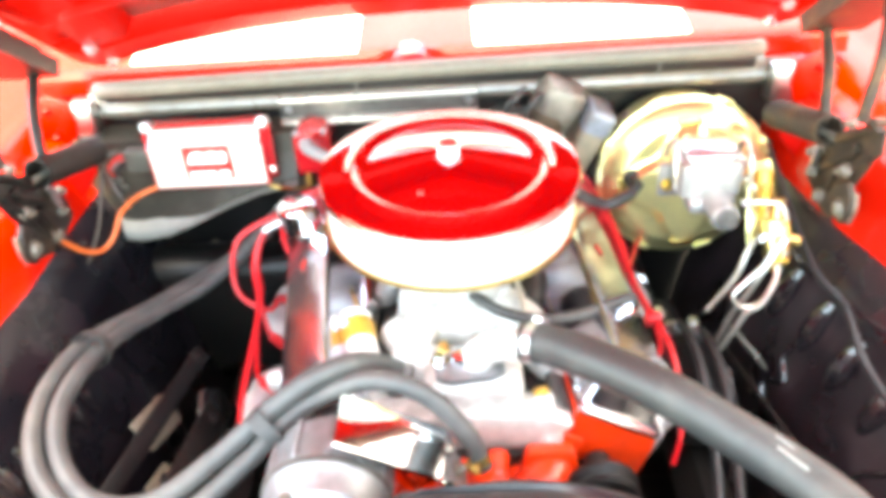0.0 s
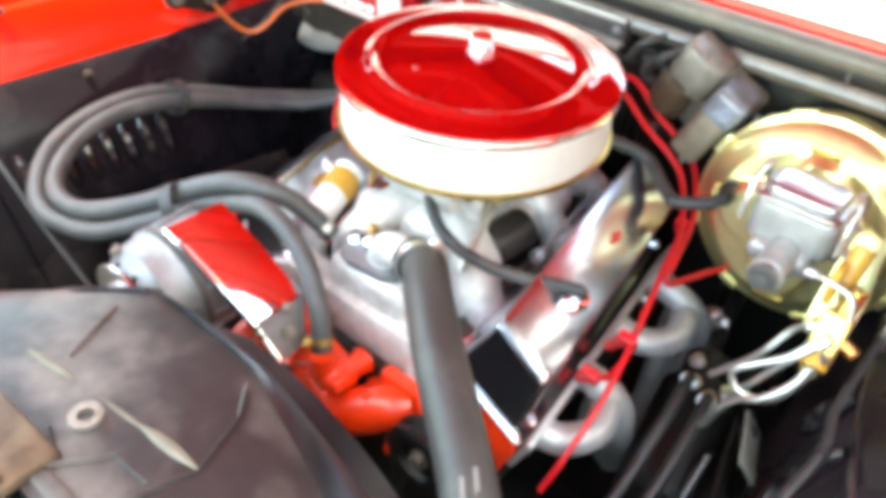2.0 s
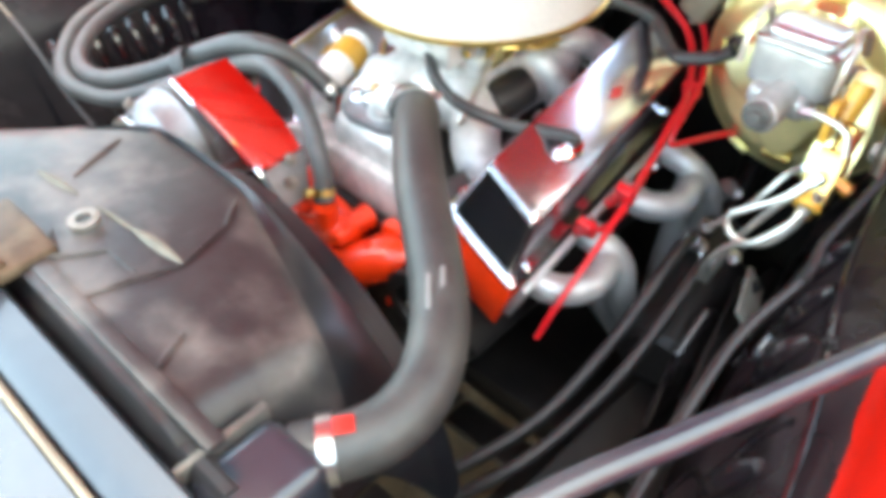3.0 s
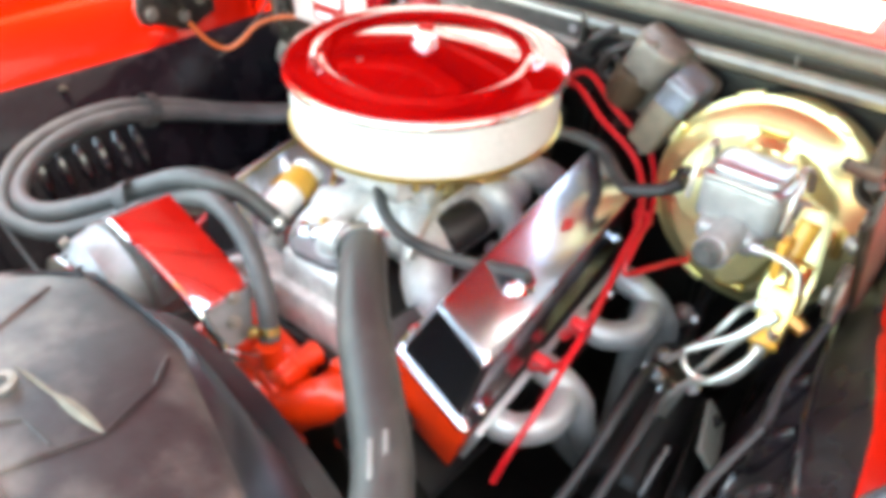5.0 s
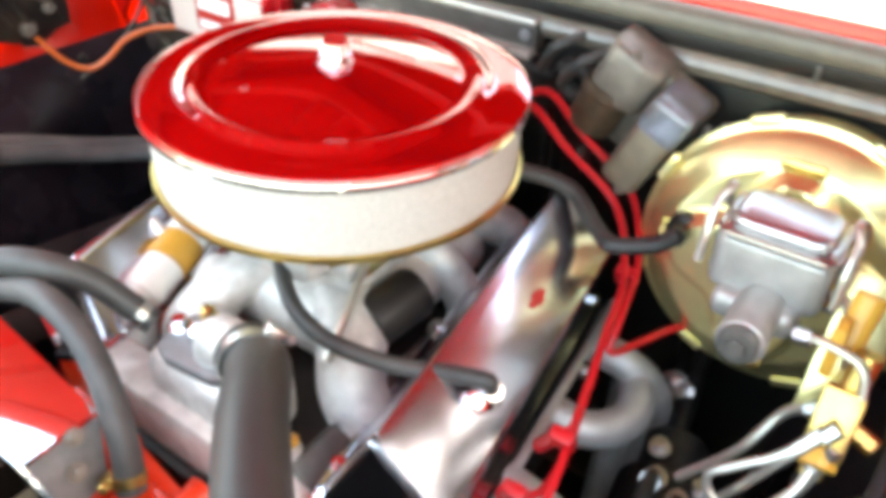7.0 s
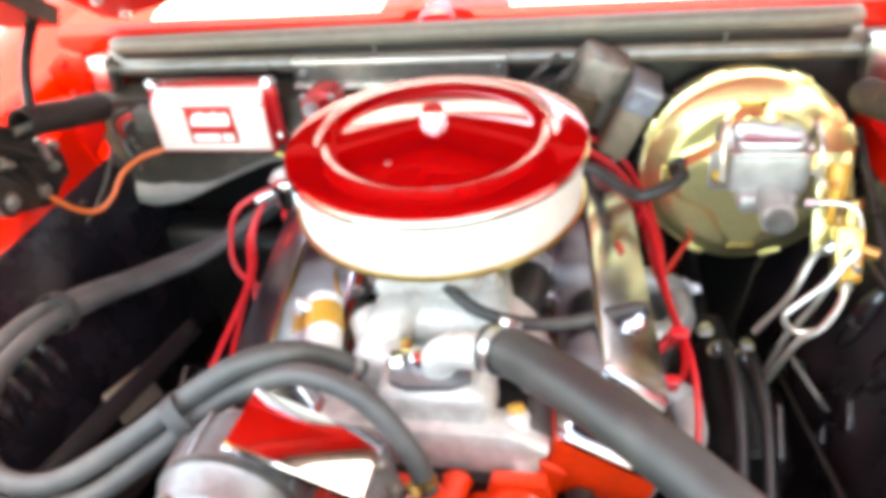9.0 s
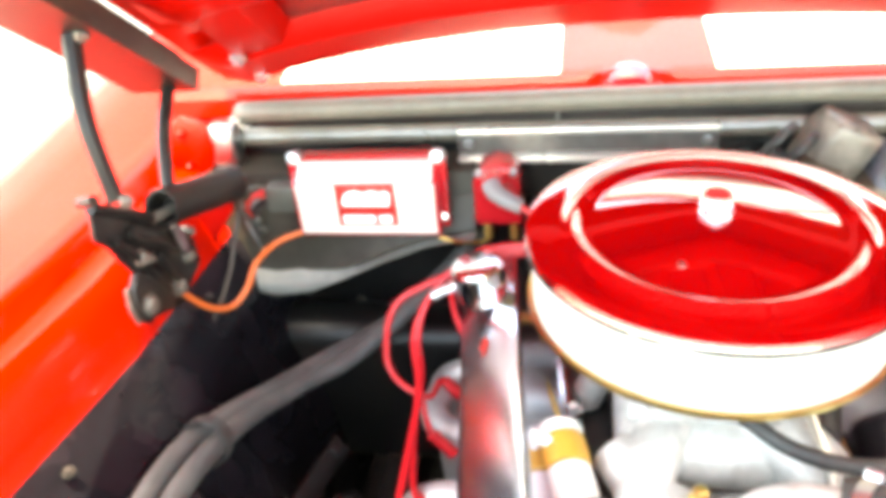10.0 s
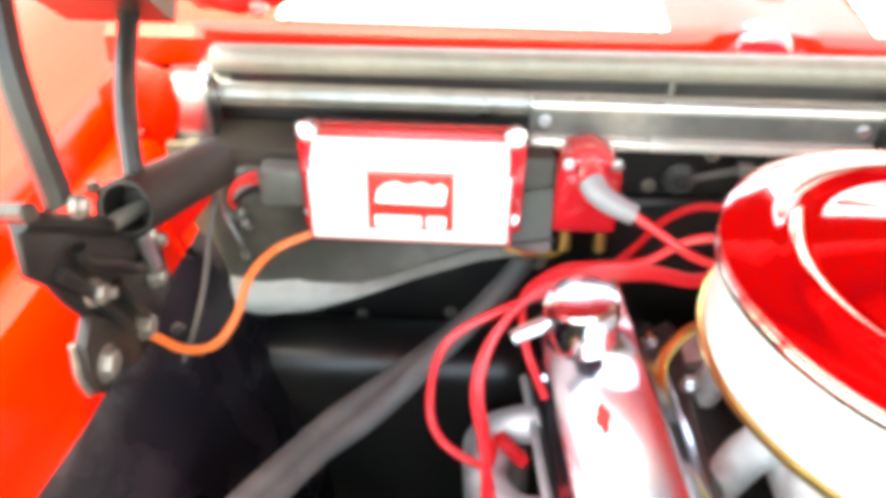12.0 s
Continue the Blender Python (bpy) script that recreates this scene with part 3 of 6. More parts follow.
# hood hinges
def hinge(side):
    X = side * 0.574 - 0.026
    HM = HINGE if side < 0 else RUSTY
    h = thing("hinge", "grimy black steel hood hinge with two links and a spring" if side < 0 else "rusty brown steel hood hinge with two links and a spring", "hood hinge", (X, 0.05, 0.86), "hood hinges")
    M = axes((X, 0, 0), (0, 1, 0), (0, 0, 1))
    bm = B()
    prism(bm, [(-0.066, 1.087), (-0.038, 1.067), (0.016, 1.028), (0.063, 0.997), (0.097, 0.953), (0.094, 0.919), (0.073, 0.915), (0.040, 0.900), (0.018, 0.905), (0.005, 0.927), (-0.029, 0.983), (-0.047, 1.013), (-0.056, 1.034), (-0.073, 1.054)], 0.006, M, 0.002)
    plate = part("base_plate", bm, HM, h)
    bm = B()
    prism(bm, [(-0.033, 0.992), (-0.050, 0.979), (-0.054, 0.956), (-0.049, 0.934), (-0.040, 0.927), (-0.031, 0.929), (0.009, 0.912), (0.018, 0.925), (0.011, 0.950)], 0.010, axes((X - side * 0.006 - 0.005, 0, 0), (0, 1, 0), (0, 0, 1)), 0.003)
    part("pivot_plate", bm, HM, h)
    bm = B()
    tube(bm, [(X - side * 0.002, y, z) for y, z in ((-0.051, 0.981), (-0.055, 0.956), (-0.050, 0.935))], 0.0028, 8)
    part("plate_edge", bm, DIRTYSTEEL, h, "bright worn edge")
    # pressed ridges and the folded top flange of the plate
    for pts, r in ((((-0.023, 1.041), (-0.019, 1.026), (0.010, 1.003), (0.040, 0.977), (0.060, 0.962)), 0.005), (((0.008, 0.988), (0.020, 0.962), (0.031, 0.937)), 0.005), (((-0.050, 1.040), (-0.030, 1.012), (-0.012, 0.978), (0.010, 0.940)), 0.0045), (((0.050, 0.990), (0.070, 0.966), (0.084, 0.932)), 0.004)):
        bm = B()
        tube(bm, [(X - side * 0.007 + 0.003, y, z) for y, z in pts], r, 8)
        part("pressed_ridge", bm, HM, plate)
    bm = B()
    tube(bm, [(X - side * 0.008, y, z) for y, z in ((-0.068, 1.090), (-0.034, 1.068), (-0.005, 1.048), (0.020, 1.028))], 0.0065, 10)
    part("top_flange", bm, HM, plate)
    for y, z, r in ((-0.021, 1.002, 0.0075), (-0.010, 0.994, 0.0045), (0.028, 0.930, 0.009), (0.065, 0.950, 0.007), (0.079, 0.976, 0.006), (-0.034, 0.949, 0.0105)):
        bolt("hinge_bolt", (X - side * 0.010, y, z), (-side, 0, 0), plate, r, 0.007, DIRTYSTEEL)
    # links up to the hood arm
    for p0, p1, w in (((-0.034, 1.080), (0.018, 1.236), 0.012), ((0.060, 1.035), (0.172, 1.138), 0.011)):
        a, b = Vector((X - side * 0.014, *p0)), Vector((X + side * 0.010, *p1))
        bm = B()
        mid = (a + b) / 2 + Vector((0, -0.012, 0.004))
        tube(bm, [a, mid, b], w * 0.8, 8)
        bar = part("link", bm, HM, h)
        bolt("link_pin", b - Vector((side * 0.012, 0, 0)), (-side, 0, 0), bar, 0.006, 0.005, DIRTYSTEEL)
        bolt("link_pin", a - Vector((side * 0.012, 0, 0)), (-side, 0, 0), bar, 0.006, 0.005, DIRTYSTEEL)
    # arm under the hood's side: a black channel with turned-down flanges
    d = Vector((0, -math.cos(HA), math.sin(HA)))
    A0 = axes((X + side * 0.022, 0.182, 1.128), (1, 0, 0), d)
    bm = B()
    prism(bm, [(-0.044, -0.016), (-0.038, -0.016), (-0.038, -0.002), (-0.020, -0.002), (-0.017, -0.036), (0.017, -0.036), (0.020, -0.002), (0.038, -0.002), (0.038, -0.016), (0.044, -0.016), (0.044, 0.012), (-0.044, 0.012)], 0.62,
          Matrix((A0.col[0].to_3d(), A0.col[2].to_3d(), A0.col[1].to_3d())).transposed().to_4x4(), 0)
    bmesh.ops.translate(bm, verts=bm.verts, vec=A0.translation)
    bmesh.ops.recalc_face_normals(bm, faces=bm.faces)
    arm = part("hood_arm", bm, HM, h)
    for f in (0.03, 0.19, 0.36):
        bolt("arm_bolt", A0 @ Vector((-side * 0.026, f, -0.018)), (0, -math.sin(HA), -math.cos(HA)), arm, 0.008, 0.008, DIRTYSTEEL)
    # spring tube
    bm = B()
    s0, s1 = Vector((X - side * 0.016, 0.036, 1.033)), Vector((X - side * 0.024, 0.190, 0.983))
    tube(bm, [s0, (s0 + s1) / 2, s1], 0.022, 20, 4, hollow=0.004)
    coil = part("spring_tube", bm, HM, h)
    for k in range(22):
        bm = B()
        lathe(bm, s0.lerp(s1, k / 21), s1 - s0, [(0.0216, -0.0035), (0.0229, 0.0), (0.0216, 0.0035)], 20)
        part("spring_coil", bm, HM, coil)
    bm = B()
    cyl(bm, (X - side * 0.002, 0.026, 1.022), (X - side * 0.016, 0.062, 1.020), 0.006, n=10)
    part("spring_hook", bm, DIRTYSTEEL, h)
    bm = B()
    cyl(bm, (X - side * 0.014, 0.052, 1.0), (X - side * 0.016, 0.056, 0.965), 0.006, n=8)
    part("stop_pin", bm, STEEL, h)
    bm = B()
    cyl(bm, (X - side * 0.004, -0.074, 1.10), (X - side * 0.03, -0.085, 1.108), 0.006, n=10)
    part("pivot_stud", bm, HM, h)
    return h


for s in (-1, 1):
    hinge(s)
    bm = B()
    prism(bm, [(s * px - 0.025, pz) for px, pz in ((0.655, 0.80), (0.606, 0.885), (0.562, 0.938), (0.560, 0.975), (0.586, 0.99), (0.65, 0.95))], 0.010, axes((0, 0.205, 0), (1, 0, 0), (0, 0, 1)), 0.004)
    solo("fender_gusset", bm, RED, "red painted gusset plate beside the hood hinge", "gusset", "fender gussets")

# radiator, its support and the fan shroud
rs = thing("radiator_support", "black painted radiator support crossmember", "radiator support", (0, -0.72, 0.2))
bm = B()
sheet(bm, [[(x, y, z) for y, z in ((-0.668, 0.925), (-0.670, 0.938), (-0.674, 0.943), (-0.690, 0.940), (-0.706, 0.934), (-0.711, 0.930), (-0.712, 0.915))] for x in np.linspace(-0.66, 0.66, 12)], 0.003)
part("crossmember", bm, BLUEGREY, rs, "glossy black crossmember reflecting the sky")
bm = B()
box(bm, (-0.66, -0.676, 0.885), (0.66, -0.671, 0.926), 0.002)
part("rear_flange", bm, BLACK, rs)
bm = B()
box(bm, (-0.66, -0.80, 0.25), (0.66, -0.77, 0.905), 0.004)
part("front_panel", bm, BLACK, rs)
bm = B()
tube(bm, [(-0.66, -0.717, 0.931), (0.0, -0.717, 0.931), (0.66, -0.717, 0.931)], 0.0035, 8)
part("beige_edge", bm, TANMETAL, rs, "thin worn beige edge")
bm = B()
sheet(bm, [[(x, y, z) for y, z in ((-0.721, 0.915), (-0.722, 0.931), (-0.75, 0.924), (-0.80, 0.908), (-0.86, 0.885), (-0.90, 0.84))] for x in np.linspace(-0.66, 0.66, 12)], 0.003)
part("front_lip", bm, SUPPORTGREY, rs, "glossy grey front panel sloping forwards")
rd = thing("radiator", "black radiator with rounded top tank and hose neck", "radiator", (0, -0.66, 0.3))
bm = B()
rows = [[(x, -0.650 + 0.020 * math.cos(a), 0.876 + 0.050 * math.sin(a)) for a in np.linspace(-0.4, math.pi + 0.4, 12)] for x in np.linspace(-0.36, 0.36, 6)]
sheet(bm, rows, 0.003)
box(bm, (-0.362, -0.71, 0.83), (-0.358, -0.64, 0.90), 0.001)
box(bm, (0.358, -0.71, 0.83), (0.362, -0.64, 0.90), 0.001)
part("top_tank", bm, FIN, rd)
bm = B()
box(bm, (-0.36, -0.70, 0.33), (0.36, -0.65, 0.845), 0.003)
part("core", bm, FIN, rd)
bm = B()
tube(bm, [(0.30, -0.665, 0.875), (0.335, -0.62, 0.886), (0.352, -0.590, 0.890)], 0.021, 18)
lathe(bm, (0.352, -0.590, 0.890), (0.2, 0.95, 0.1), [(0.021, -0.004), (0.0235, -0.002), (0.0235, 0.002), (0.021, 0.004)], 18)
part("hose_neck", bm, FIN, rd)
bm = B()
box(bm, (0.322, -0.668, 0.80), (0.392, -0.588, 0.922), 0.016, seg=4)
cap = part("tank_end", bm, BLUEGREY, rd, "glossy black tank end reflecting the sky")
bm = B()
box(bm, (0.316, -0.672, 0.80), (0.324, -0.590, 0.926), 0.003)
part("tank_rim", bm, GREYDUST, cap, "pale worn seam")

sh = thing("fan_shroud", "dusty black plastic fan shroud with a rounded rear rim", "fan shroud", (0, -0.55, 0.3))


def shroud_edge(x):
    """How far back the flat top reaches: a blunt tongue with slanting sides."""
    return max(-0.63, -0.458 - (0.95 if x < 0.025 else 0.34) * max(0.0, abs(x - 0.025) - 0.08))


rows = []
for k in range(49):
    a = math.pi * k / 48
    u = -math.cos(a)
    x = 0.36 * u
    top = 0.948 - 0.012 * abs(u) ** 3 - 0.10 * max(0, abs(u) - 0.82) / 0.18
    xr, zr = 0.05 + 0.30 * u, 0.60 + 0.295 * math.sin(a)
    yr = -0.438 - 0.25 * max(0.0, 0.04 - xr)
    ye = shroud_edge(x)
    row = [(x, -0.655 + (ye + 0.655) * f, top - 0.022 * f * f) for f in (0, 0.3, 0.6, 0.85, 0.96, 1.0)]
    edge = Vector(row[-1]) + Vector((0, 0.006, -0.006))
    for e in (0.0, 0.3, 0.6, 0.85, 1.0):
        row.append(tuple(edge.lerp(Vector((xr, yr, min(zr, top - 0.03))), e) + Vector((0, 0, 0.018 * math.sin(math.pi * e)))))
    row.append((xr * 0.99, yr + 0.026, min(zr, top - 0.03) - 0.008))
    rows.append(row)
part("shroud_skin", sheet(B(), [r[:7] for r in rows], 0.004), SHROUD, sh)
part("rear_rim", sheet(B(), [r[6:] for r in rows], 0.004), SHROUDRIM, sh, "cleaner glossy black rear rim")


def shroud_z(x, y):
    """The height of the shroud's top at a place on it."""
    u = x / 0.36
    f = (y + 0.655) / (shroud_edge(x) + 0.655)
    return 0.948 - 0.012 * abs(u) ** 3 - 0.022 * f * f


def spread(lo, hi):
    """A crest that swells towards its middle."""
    return lambda k: lo + hi * math.sin(math.pi * k)


# pale crests: dust plus the brightness of the lit slope, both in the colour
for a, b, r, tone in (((-0.040, -0.581), (0.018, -0.572), spread(0.0012, 0.0030), LITDUST), ((0.048, -0.569), (0.110, -0.562), spread(0.0008, 0.0016), LITDUST), ((0.098, -0.563), (0.168, -0.556), spread(0.0010, 0.0048), LITDUST),
                      ((0.168, -0.556), (0.145, -0.640), spread(0.0014, 0.0008), SHROUD), ((0.168, -0.556), (0.145, -0.500), spread(0.0014, 0.0008), SHROUD), ((0.145, -0.500), (0.118, -0.470), spread(0.0016, 0.0012), SHROUD),
                      ((-0.010, -0.560), (-0.045, -0.495), spread(0.0014, 0.0012), SHROUD), ((0.078, -0.640), (0.112, -0.592), spread(0.0016, 0.0010), SHROUD), ((0.112, -0.592), (0.150, -0.590), spread(0.0014, 0.0006), SHROUD),
                      ((0.050, -0.612), (0.082, -0.625), spread(0.0012, 0.0010), SHROUD), ((-0.12, -0.640), (-0.10, -0.60), spread(0.003, 0.001), SHROUD), ((0.255, -0.640), (0.235, -0.60), spread(0.0015, 0.001), SHROUD)):
    bm = B()
    tube(bm, [(a[0] + (b[0] - a[0]) * k / 8, a[1] + (b[1] - a[1]) * k / 8, shroud_z(a[0] + (b[0] - a[0]) * k / 8, a[1] + (b[1] - a[1]) * k / 8) + 0.0006) for k in range(9)], r, 6, 2)
    part("stiffening_rib", bm, tone, sh)
bm = B()
box(bm, (-0.01, -0.70, 0.944), (0.085, -0.62, 0.956), 0.004)
box(bm, (-0.005, -0.725, 0.951), (0.08, -0.66, 0.962), 0.004)
part("mounting_tab", bm, CANBROWN, sh, "rust-brown mounting tab")
bm = B()
lathe(bm, (0.066, -0.588, 0.949), (0, 0, 1), [(0.007, 0), (0.014, 0), (0.014, 0.004), (0.007, 0.004), (0.007, 0)], 20)
part("grommet", bm, DIRTYSTEEL, sh, "dull steel washer")
bm = B()
box(bm, (-0.34, -0.648, 0.94), (0.34, -0.632, 0.950), 0.003)
part("front_edge", bm, SHROUD, sh)

bm = B()
tube(bm, [(0.462, -0.70, 0.936), (0.490, -0.60, 0.934), (0.524, -0.50, 0.934), (0.562, -0.415, 0.936), (0.634, -0.25, 0.942), (0.662, -0.19, 0.946)], 0.0105, 12)
fb = thing("fender_brace", "black painted steel brace bar from radiator support to fender", "brace bar", (0.462, -0.70, 0.93))
part("bar", bm, BLUEGREY, fb)
bolt("end_bolt", (0.655, -0.205, 0.956), (0, 0, 1), fb, 0.008, 0.007, BLACK)
bolt("end_bolt", (0.466, -0.69, 0.946), (0, 0, 1), fb, 0.008, 0.007, BLACK)


# ---- engine ----
XE = 0.005          # the crank's plane
eng = thing("engine_block", "V8 engine block with orange heads and black front", "engine block", (XE, 0, 0.2))
bm = B()
prism(bm, [(-0.09, 0.36), (0.09, 0.36), (0.13, 0.45), (0.235, 0.60), (0.10, 0.735), (-0.10, 0.735), (-0.235, 0.60), (-0.13, 0.45)], 0.50, axes((XE, 0.24, 0), (1, 0, 0), (0, 0, 1)), 0.01)
part("block", bm, BLACK, eng, "black lower block")


def head_at(s, w, y, d):
    """A place under a valve cover: w across the slanted deck, y along it, d metres below."""
    return Vector((s * (0.187 + 0.87 * w - 0.25 * d) - 0.11 * y, y, 0.777 - 0.49 * w - 0.95 * d + 0.06 * y))


for s in (-1, 1):
    # second row: black strip painting the shade on the head's outer side
    for name, w0, w1, d0, d1, y0, y1, tone, label in (("cylinder_head", -0.060, 0.062, 0.003, 0.090, -0.236, 0.19, ORANGE, ""), ("plug_side_shade", 0.063, 0.072, 0.006, 0.088, -0.20, 0.185, BLACK, "shade on the head's plug side, painted black")):
        bm = B()
        rings = []
        for y in np.linspace(y0, y1, 9):
            rings.append([bm.verts.new(head_at(s, w, float(y), d)) for w, d in ((w0, d0), (w1, d0), (w1 + 0.004, d0 + 0.02), (w1, d1), (w0, d1))])
        for p, q in zip(rings, rings[1:]):
            for k in range(5):
                bm.faces.new((p[k], p[(k + 1) % 5], q[(k + 1) % 5], q[k]))
        bm.faces.new(rings[0])
        bm.faces.new(rings[-1])
        bmesh.ops.recalc_face_normals(bm, faces=bm.faces)
        bmesh.ops.bevel(bm, geom=[e for e in bm.edges if e.calc_face_angle(0) > 0.5], offset=0.004, segments=2, affect="EDGES", profile=0.5)
        part(name, bm, tone, eng, label)
bm = B()
prism(bm, [(-0.10, 0.43), (0.10, 0.43), (0.12, 0.56), (0.075, 0.70), (-0.075, 0.70), (-0.12, 0.56)], 0.035, axes((XE, -0.245, 0), (1, 0, 0), (0, 0, 1)), 0.008)
part("timing_cover", bm, BLACK, eng, "black timing cover")

bm = B()
prism(bm, [(-0.13, 0.66), (0.14, 0.64), (0.165, 0.735), (0.12, 0.762), (0.07, 0.752), (-0.07, 0.752), (-0.12, 0.765), (-0.15, 0.735)], 0.03, axes((XE, -0.212, 0), (1, 0, 0), (0, 0, 1)), 0.006)
part("front_wall", bm, ORANGE, eng, "orange painted front wall below the manifold")

wp = thing("water_pump", "orange painted cast water pump on the engine front", "water pump", (XE, -0.30, 0.6))
bm = B()
cyl(bm, (XE, -0.275, 0.655), (XE, -0.345, 0.655), 0.062, 0.05, 28, 0.008)
cyl(bm, (XE, -0.34, 0.655), (XE, -0.40, 0.655), 0.028, 0.022, 20, 0.004)
for s in (-1, 1):
    tube(bm, [(XE + s * 0.03, -0.315, 0.67), (XE + s * 0.075, -0.305, 0.70), (XE + s * 0.105, -0.285, 0.715), (XE + s * 0.12, -0.265, 0.715)], 0.03, 14)
    prism(bm, [(-0.035, -0.03), (0.035, -0.03), (0.04, 0.0), (0.03, 0.045), (-0.03, 0.045), (-0.04, 0)], 0.02, axes((XE + s * 0.115, -0.255, 0.71), (1, 0, 0), (0, 0, 1)), 0.005)
tube(bm, [(XE + 0.020, -0.30, 0.705), (XE + 0.024, -0.308, 0.74), (XE + 0.027, -0.312, 0.776)], 0.016, 12)
pump = part("pump_body", bm, ORANGE, wp)
for x, z in ((-0.09, 0.735), (-0.14, 0.69), (0.09, 0.735), (0.14, 0.69), (-0.04, 0.60), (0.04, 0.60), (0.0, 0.71)):
    bolt("pump_bolt", (XE + x, -0.30, z), (0, -1, 0), pump, 0.007, 0.007, ORANGE)
bm = B()
lathe(bm, (XE, -0.405, 0.655), (0, -1, 0), [(0, 0), (0.07, 0), (0.072, 0.004), (0.062, 0.014), (0.072, 0.024), (0.07, 0.028), (0.05, 0.03), (0.045, 0.016), (0, 0.016)], 32)
part("pulley", bm, BLACK, wp)

fan = thing("cooling_fan", "black engine cooling fan ahead of the pump", "fan", (XE, -0.45, 0.655))
for k in range(6):
    bm = B()
    box(bm, (0.03, -0.045, -0.002), (0.225, 0.045, 0.002), 0.0015, axes((XE, -0.455, 0.655), (math.cos(k * math.pi / 3), 0, math.sin(k * math.pi / 3)), (0, 1, 0)) @ Matrix.Rotation(radians(58), 4, "X"))
    part("blade", bm, BLACK, fan)
bm = B()
cyl(bm, (XE, -0.435, 0.655), (XE, -0.48, 0.655), 0.045, n=24)
part("hub", bm, BLACK, fan)

ip = thing("idler_pulley", "black grooved idler pulley beside the water pump", "pulley", (0.185, -0.33, 0.705), "pulleys")
bm = B()
lathe(bm, (0.185, -0.285, 0.705), (0, -1, 0), [(0, 0), (0.046, 0), (0.048, 0.003), (0.048, 0.008), (0.040, 0.016), (0.048, 0.024), (0.048, 0.029), (0.044, 0.032), (0.030, 0.032), (0.026, 0.024), (0, 0.024)], 32)
wheel = part("pulley_wheel", bm, BLACK, ip)
bolt("centre_bolt", (0.185, -0.309, 0.705), (0, -1, 0), wheel, 0.010, 0.010, DIRTYSTEEL)
bm = B()
cyl(bm, (0.185, -0.245, 0.705), (0.185, -0.287, 0.705), 0.018, n=18)
part("spindle", bm, BLACK, ip)
bm = B()
lathe(bm, (XE, -0.300, 0.50), (0, -1, 0), [(0, 0), (0.088, 0), (0.090, 0.004), (0.078, 0.018), (0.090, 0.032), (0.088, 0.036), (0.060, 0.038), (0.05, 0.02), (0, 0.02)], 36)
part("crank_pulley", bm, BLACK, eng)

# bosses and webs of the engine front
for x, z, r, l in ((-0.085, 0.690, 0.020, 0.045), (-0.055, 0.745, 0.016, 0.035), (0.075, 0.690, 0.022, 0.045), (0.125, 0.660, 0.016, 0.035), (-0.130, 0.655, 0.016, 0.035), (0.045, 0.735, 0.014, 0.04)):
    bm = B()
    lathe(bm, (XE + x, -0.262, z), (0, -1, 0.12), [(0, 0), (r * 1.25, 0), (r, l * 0.5), (r, l - 0.004), (r - 0.004, l), (0, l)], 16)
    part("cast_boss", bm, ORANGE, wp)
    bolt("boss_bolt", (XE + x, -0.262 - l, z + 0.12 * l), (0, -1, 0.12), wp, 0.0075, 0.008, ORANGE)
for x0, z0, x1, z1 in ((-0.13, 0.655, -0.03, 0.70), (0.13, 0.66, 0.03, 0.70), (-0.055, 0.745, 0.045, 0.735)):
    bm = B()
    va, vb = Vector((XE + x0, -0.272, z0)), Vector((XE + x1, -0.285, z1))
    box(bm, (0, -0.012, -0.006), ((vb - va).length, 0.012, 0.006), 0.004, axes(va, vb - va, (0, 1, 0)))
    part("cast_web", bm, ORANGE, wp)

rnd = random.Random(7)
for k in range(16):
    x = XE + rnd.uniform(-0.15, 0.14)
    z = 0.735 - 0.35 * abs(x - XE) + rnd.uniform(-0.05, 0.01)
    bm = B()
    m = Matrix.Translation((x, -0.275 - rnd.uniform(0, 0.035), z)) @ Matrix.Rotation(rnd.uniform(-0.7, 0.7), 4, "Y") @ Matrix.Rotation(rnd.uniform(-0.4, 0.4), 4, "X")
    w, h, d = rnd.uniform(0.014, 0.026), rnd.uniform(0.010, 0.022), rnd.uniform(0.014, 0.024)
    box(bm, (-w, -d, -h), (w, d, h), 0.005, m, 3)
    part("cast_lug", bm, ORANGE, pump)

# intake manifold
im = thing("intake_manifold", "cast aluminium dual-plane intake manifold with curved runners", "intake manifold", (XE, 0, 0.73))
bm = B()
prism(bm, [(-0.105, 0.735), (0.105, 0.735), (0.15, 0.775), (0.105, 0.80), (0.06, 0.80), (-0.06, 0.80), (-0.105, 0.80), (-0.15, 0.775)], 0.045, axes((XE, -0.205, 0), (1, 0, 0), (0, 0, 1)), 0.007)
part("end_rail", bm, ALU, im)
bm = B()
prism(bm, [(-0.105, 0.735), (0.105, 0.735), (0.15, 0.775), (0.10, 0.79), (-0.10, 0.79), (-0.15, 0.775)], 0.05, axes((XE, 0.22, 0), (1, 0, 0), (0, 0, 1)), 0.006)
part("end_rail", bm, ALU, im)
bm = B()
box(bm, (XE - 0.088, -0.118, 0.775), (XE + 0.105, 0.13, 0.852), 0.035, seg=4)
box(bm, (XE - 0.078, -0.085, 0.85), (XE + 0.078, 0.09, 0.872), 0.005)
part("plenum", bm, ALU, im)
bm = B()
box(bm, (XE - 0.13, -0.198, 0.752), (XE + 0.13, 0.20, 0.772), 0.008)
part("valley_pan", bm, BLACK, im, "oily black valley pan")
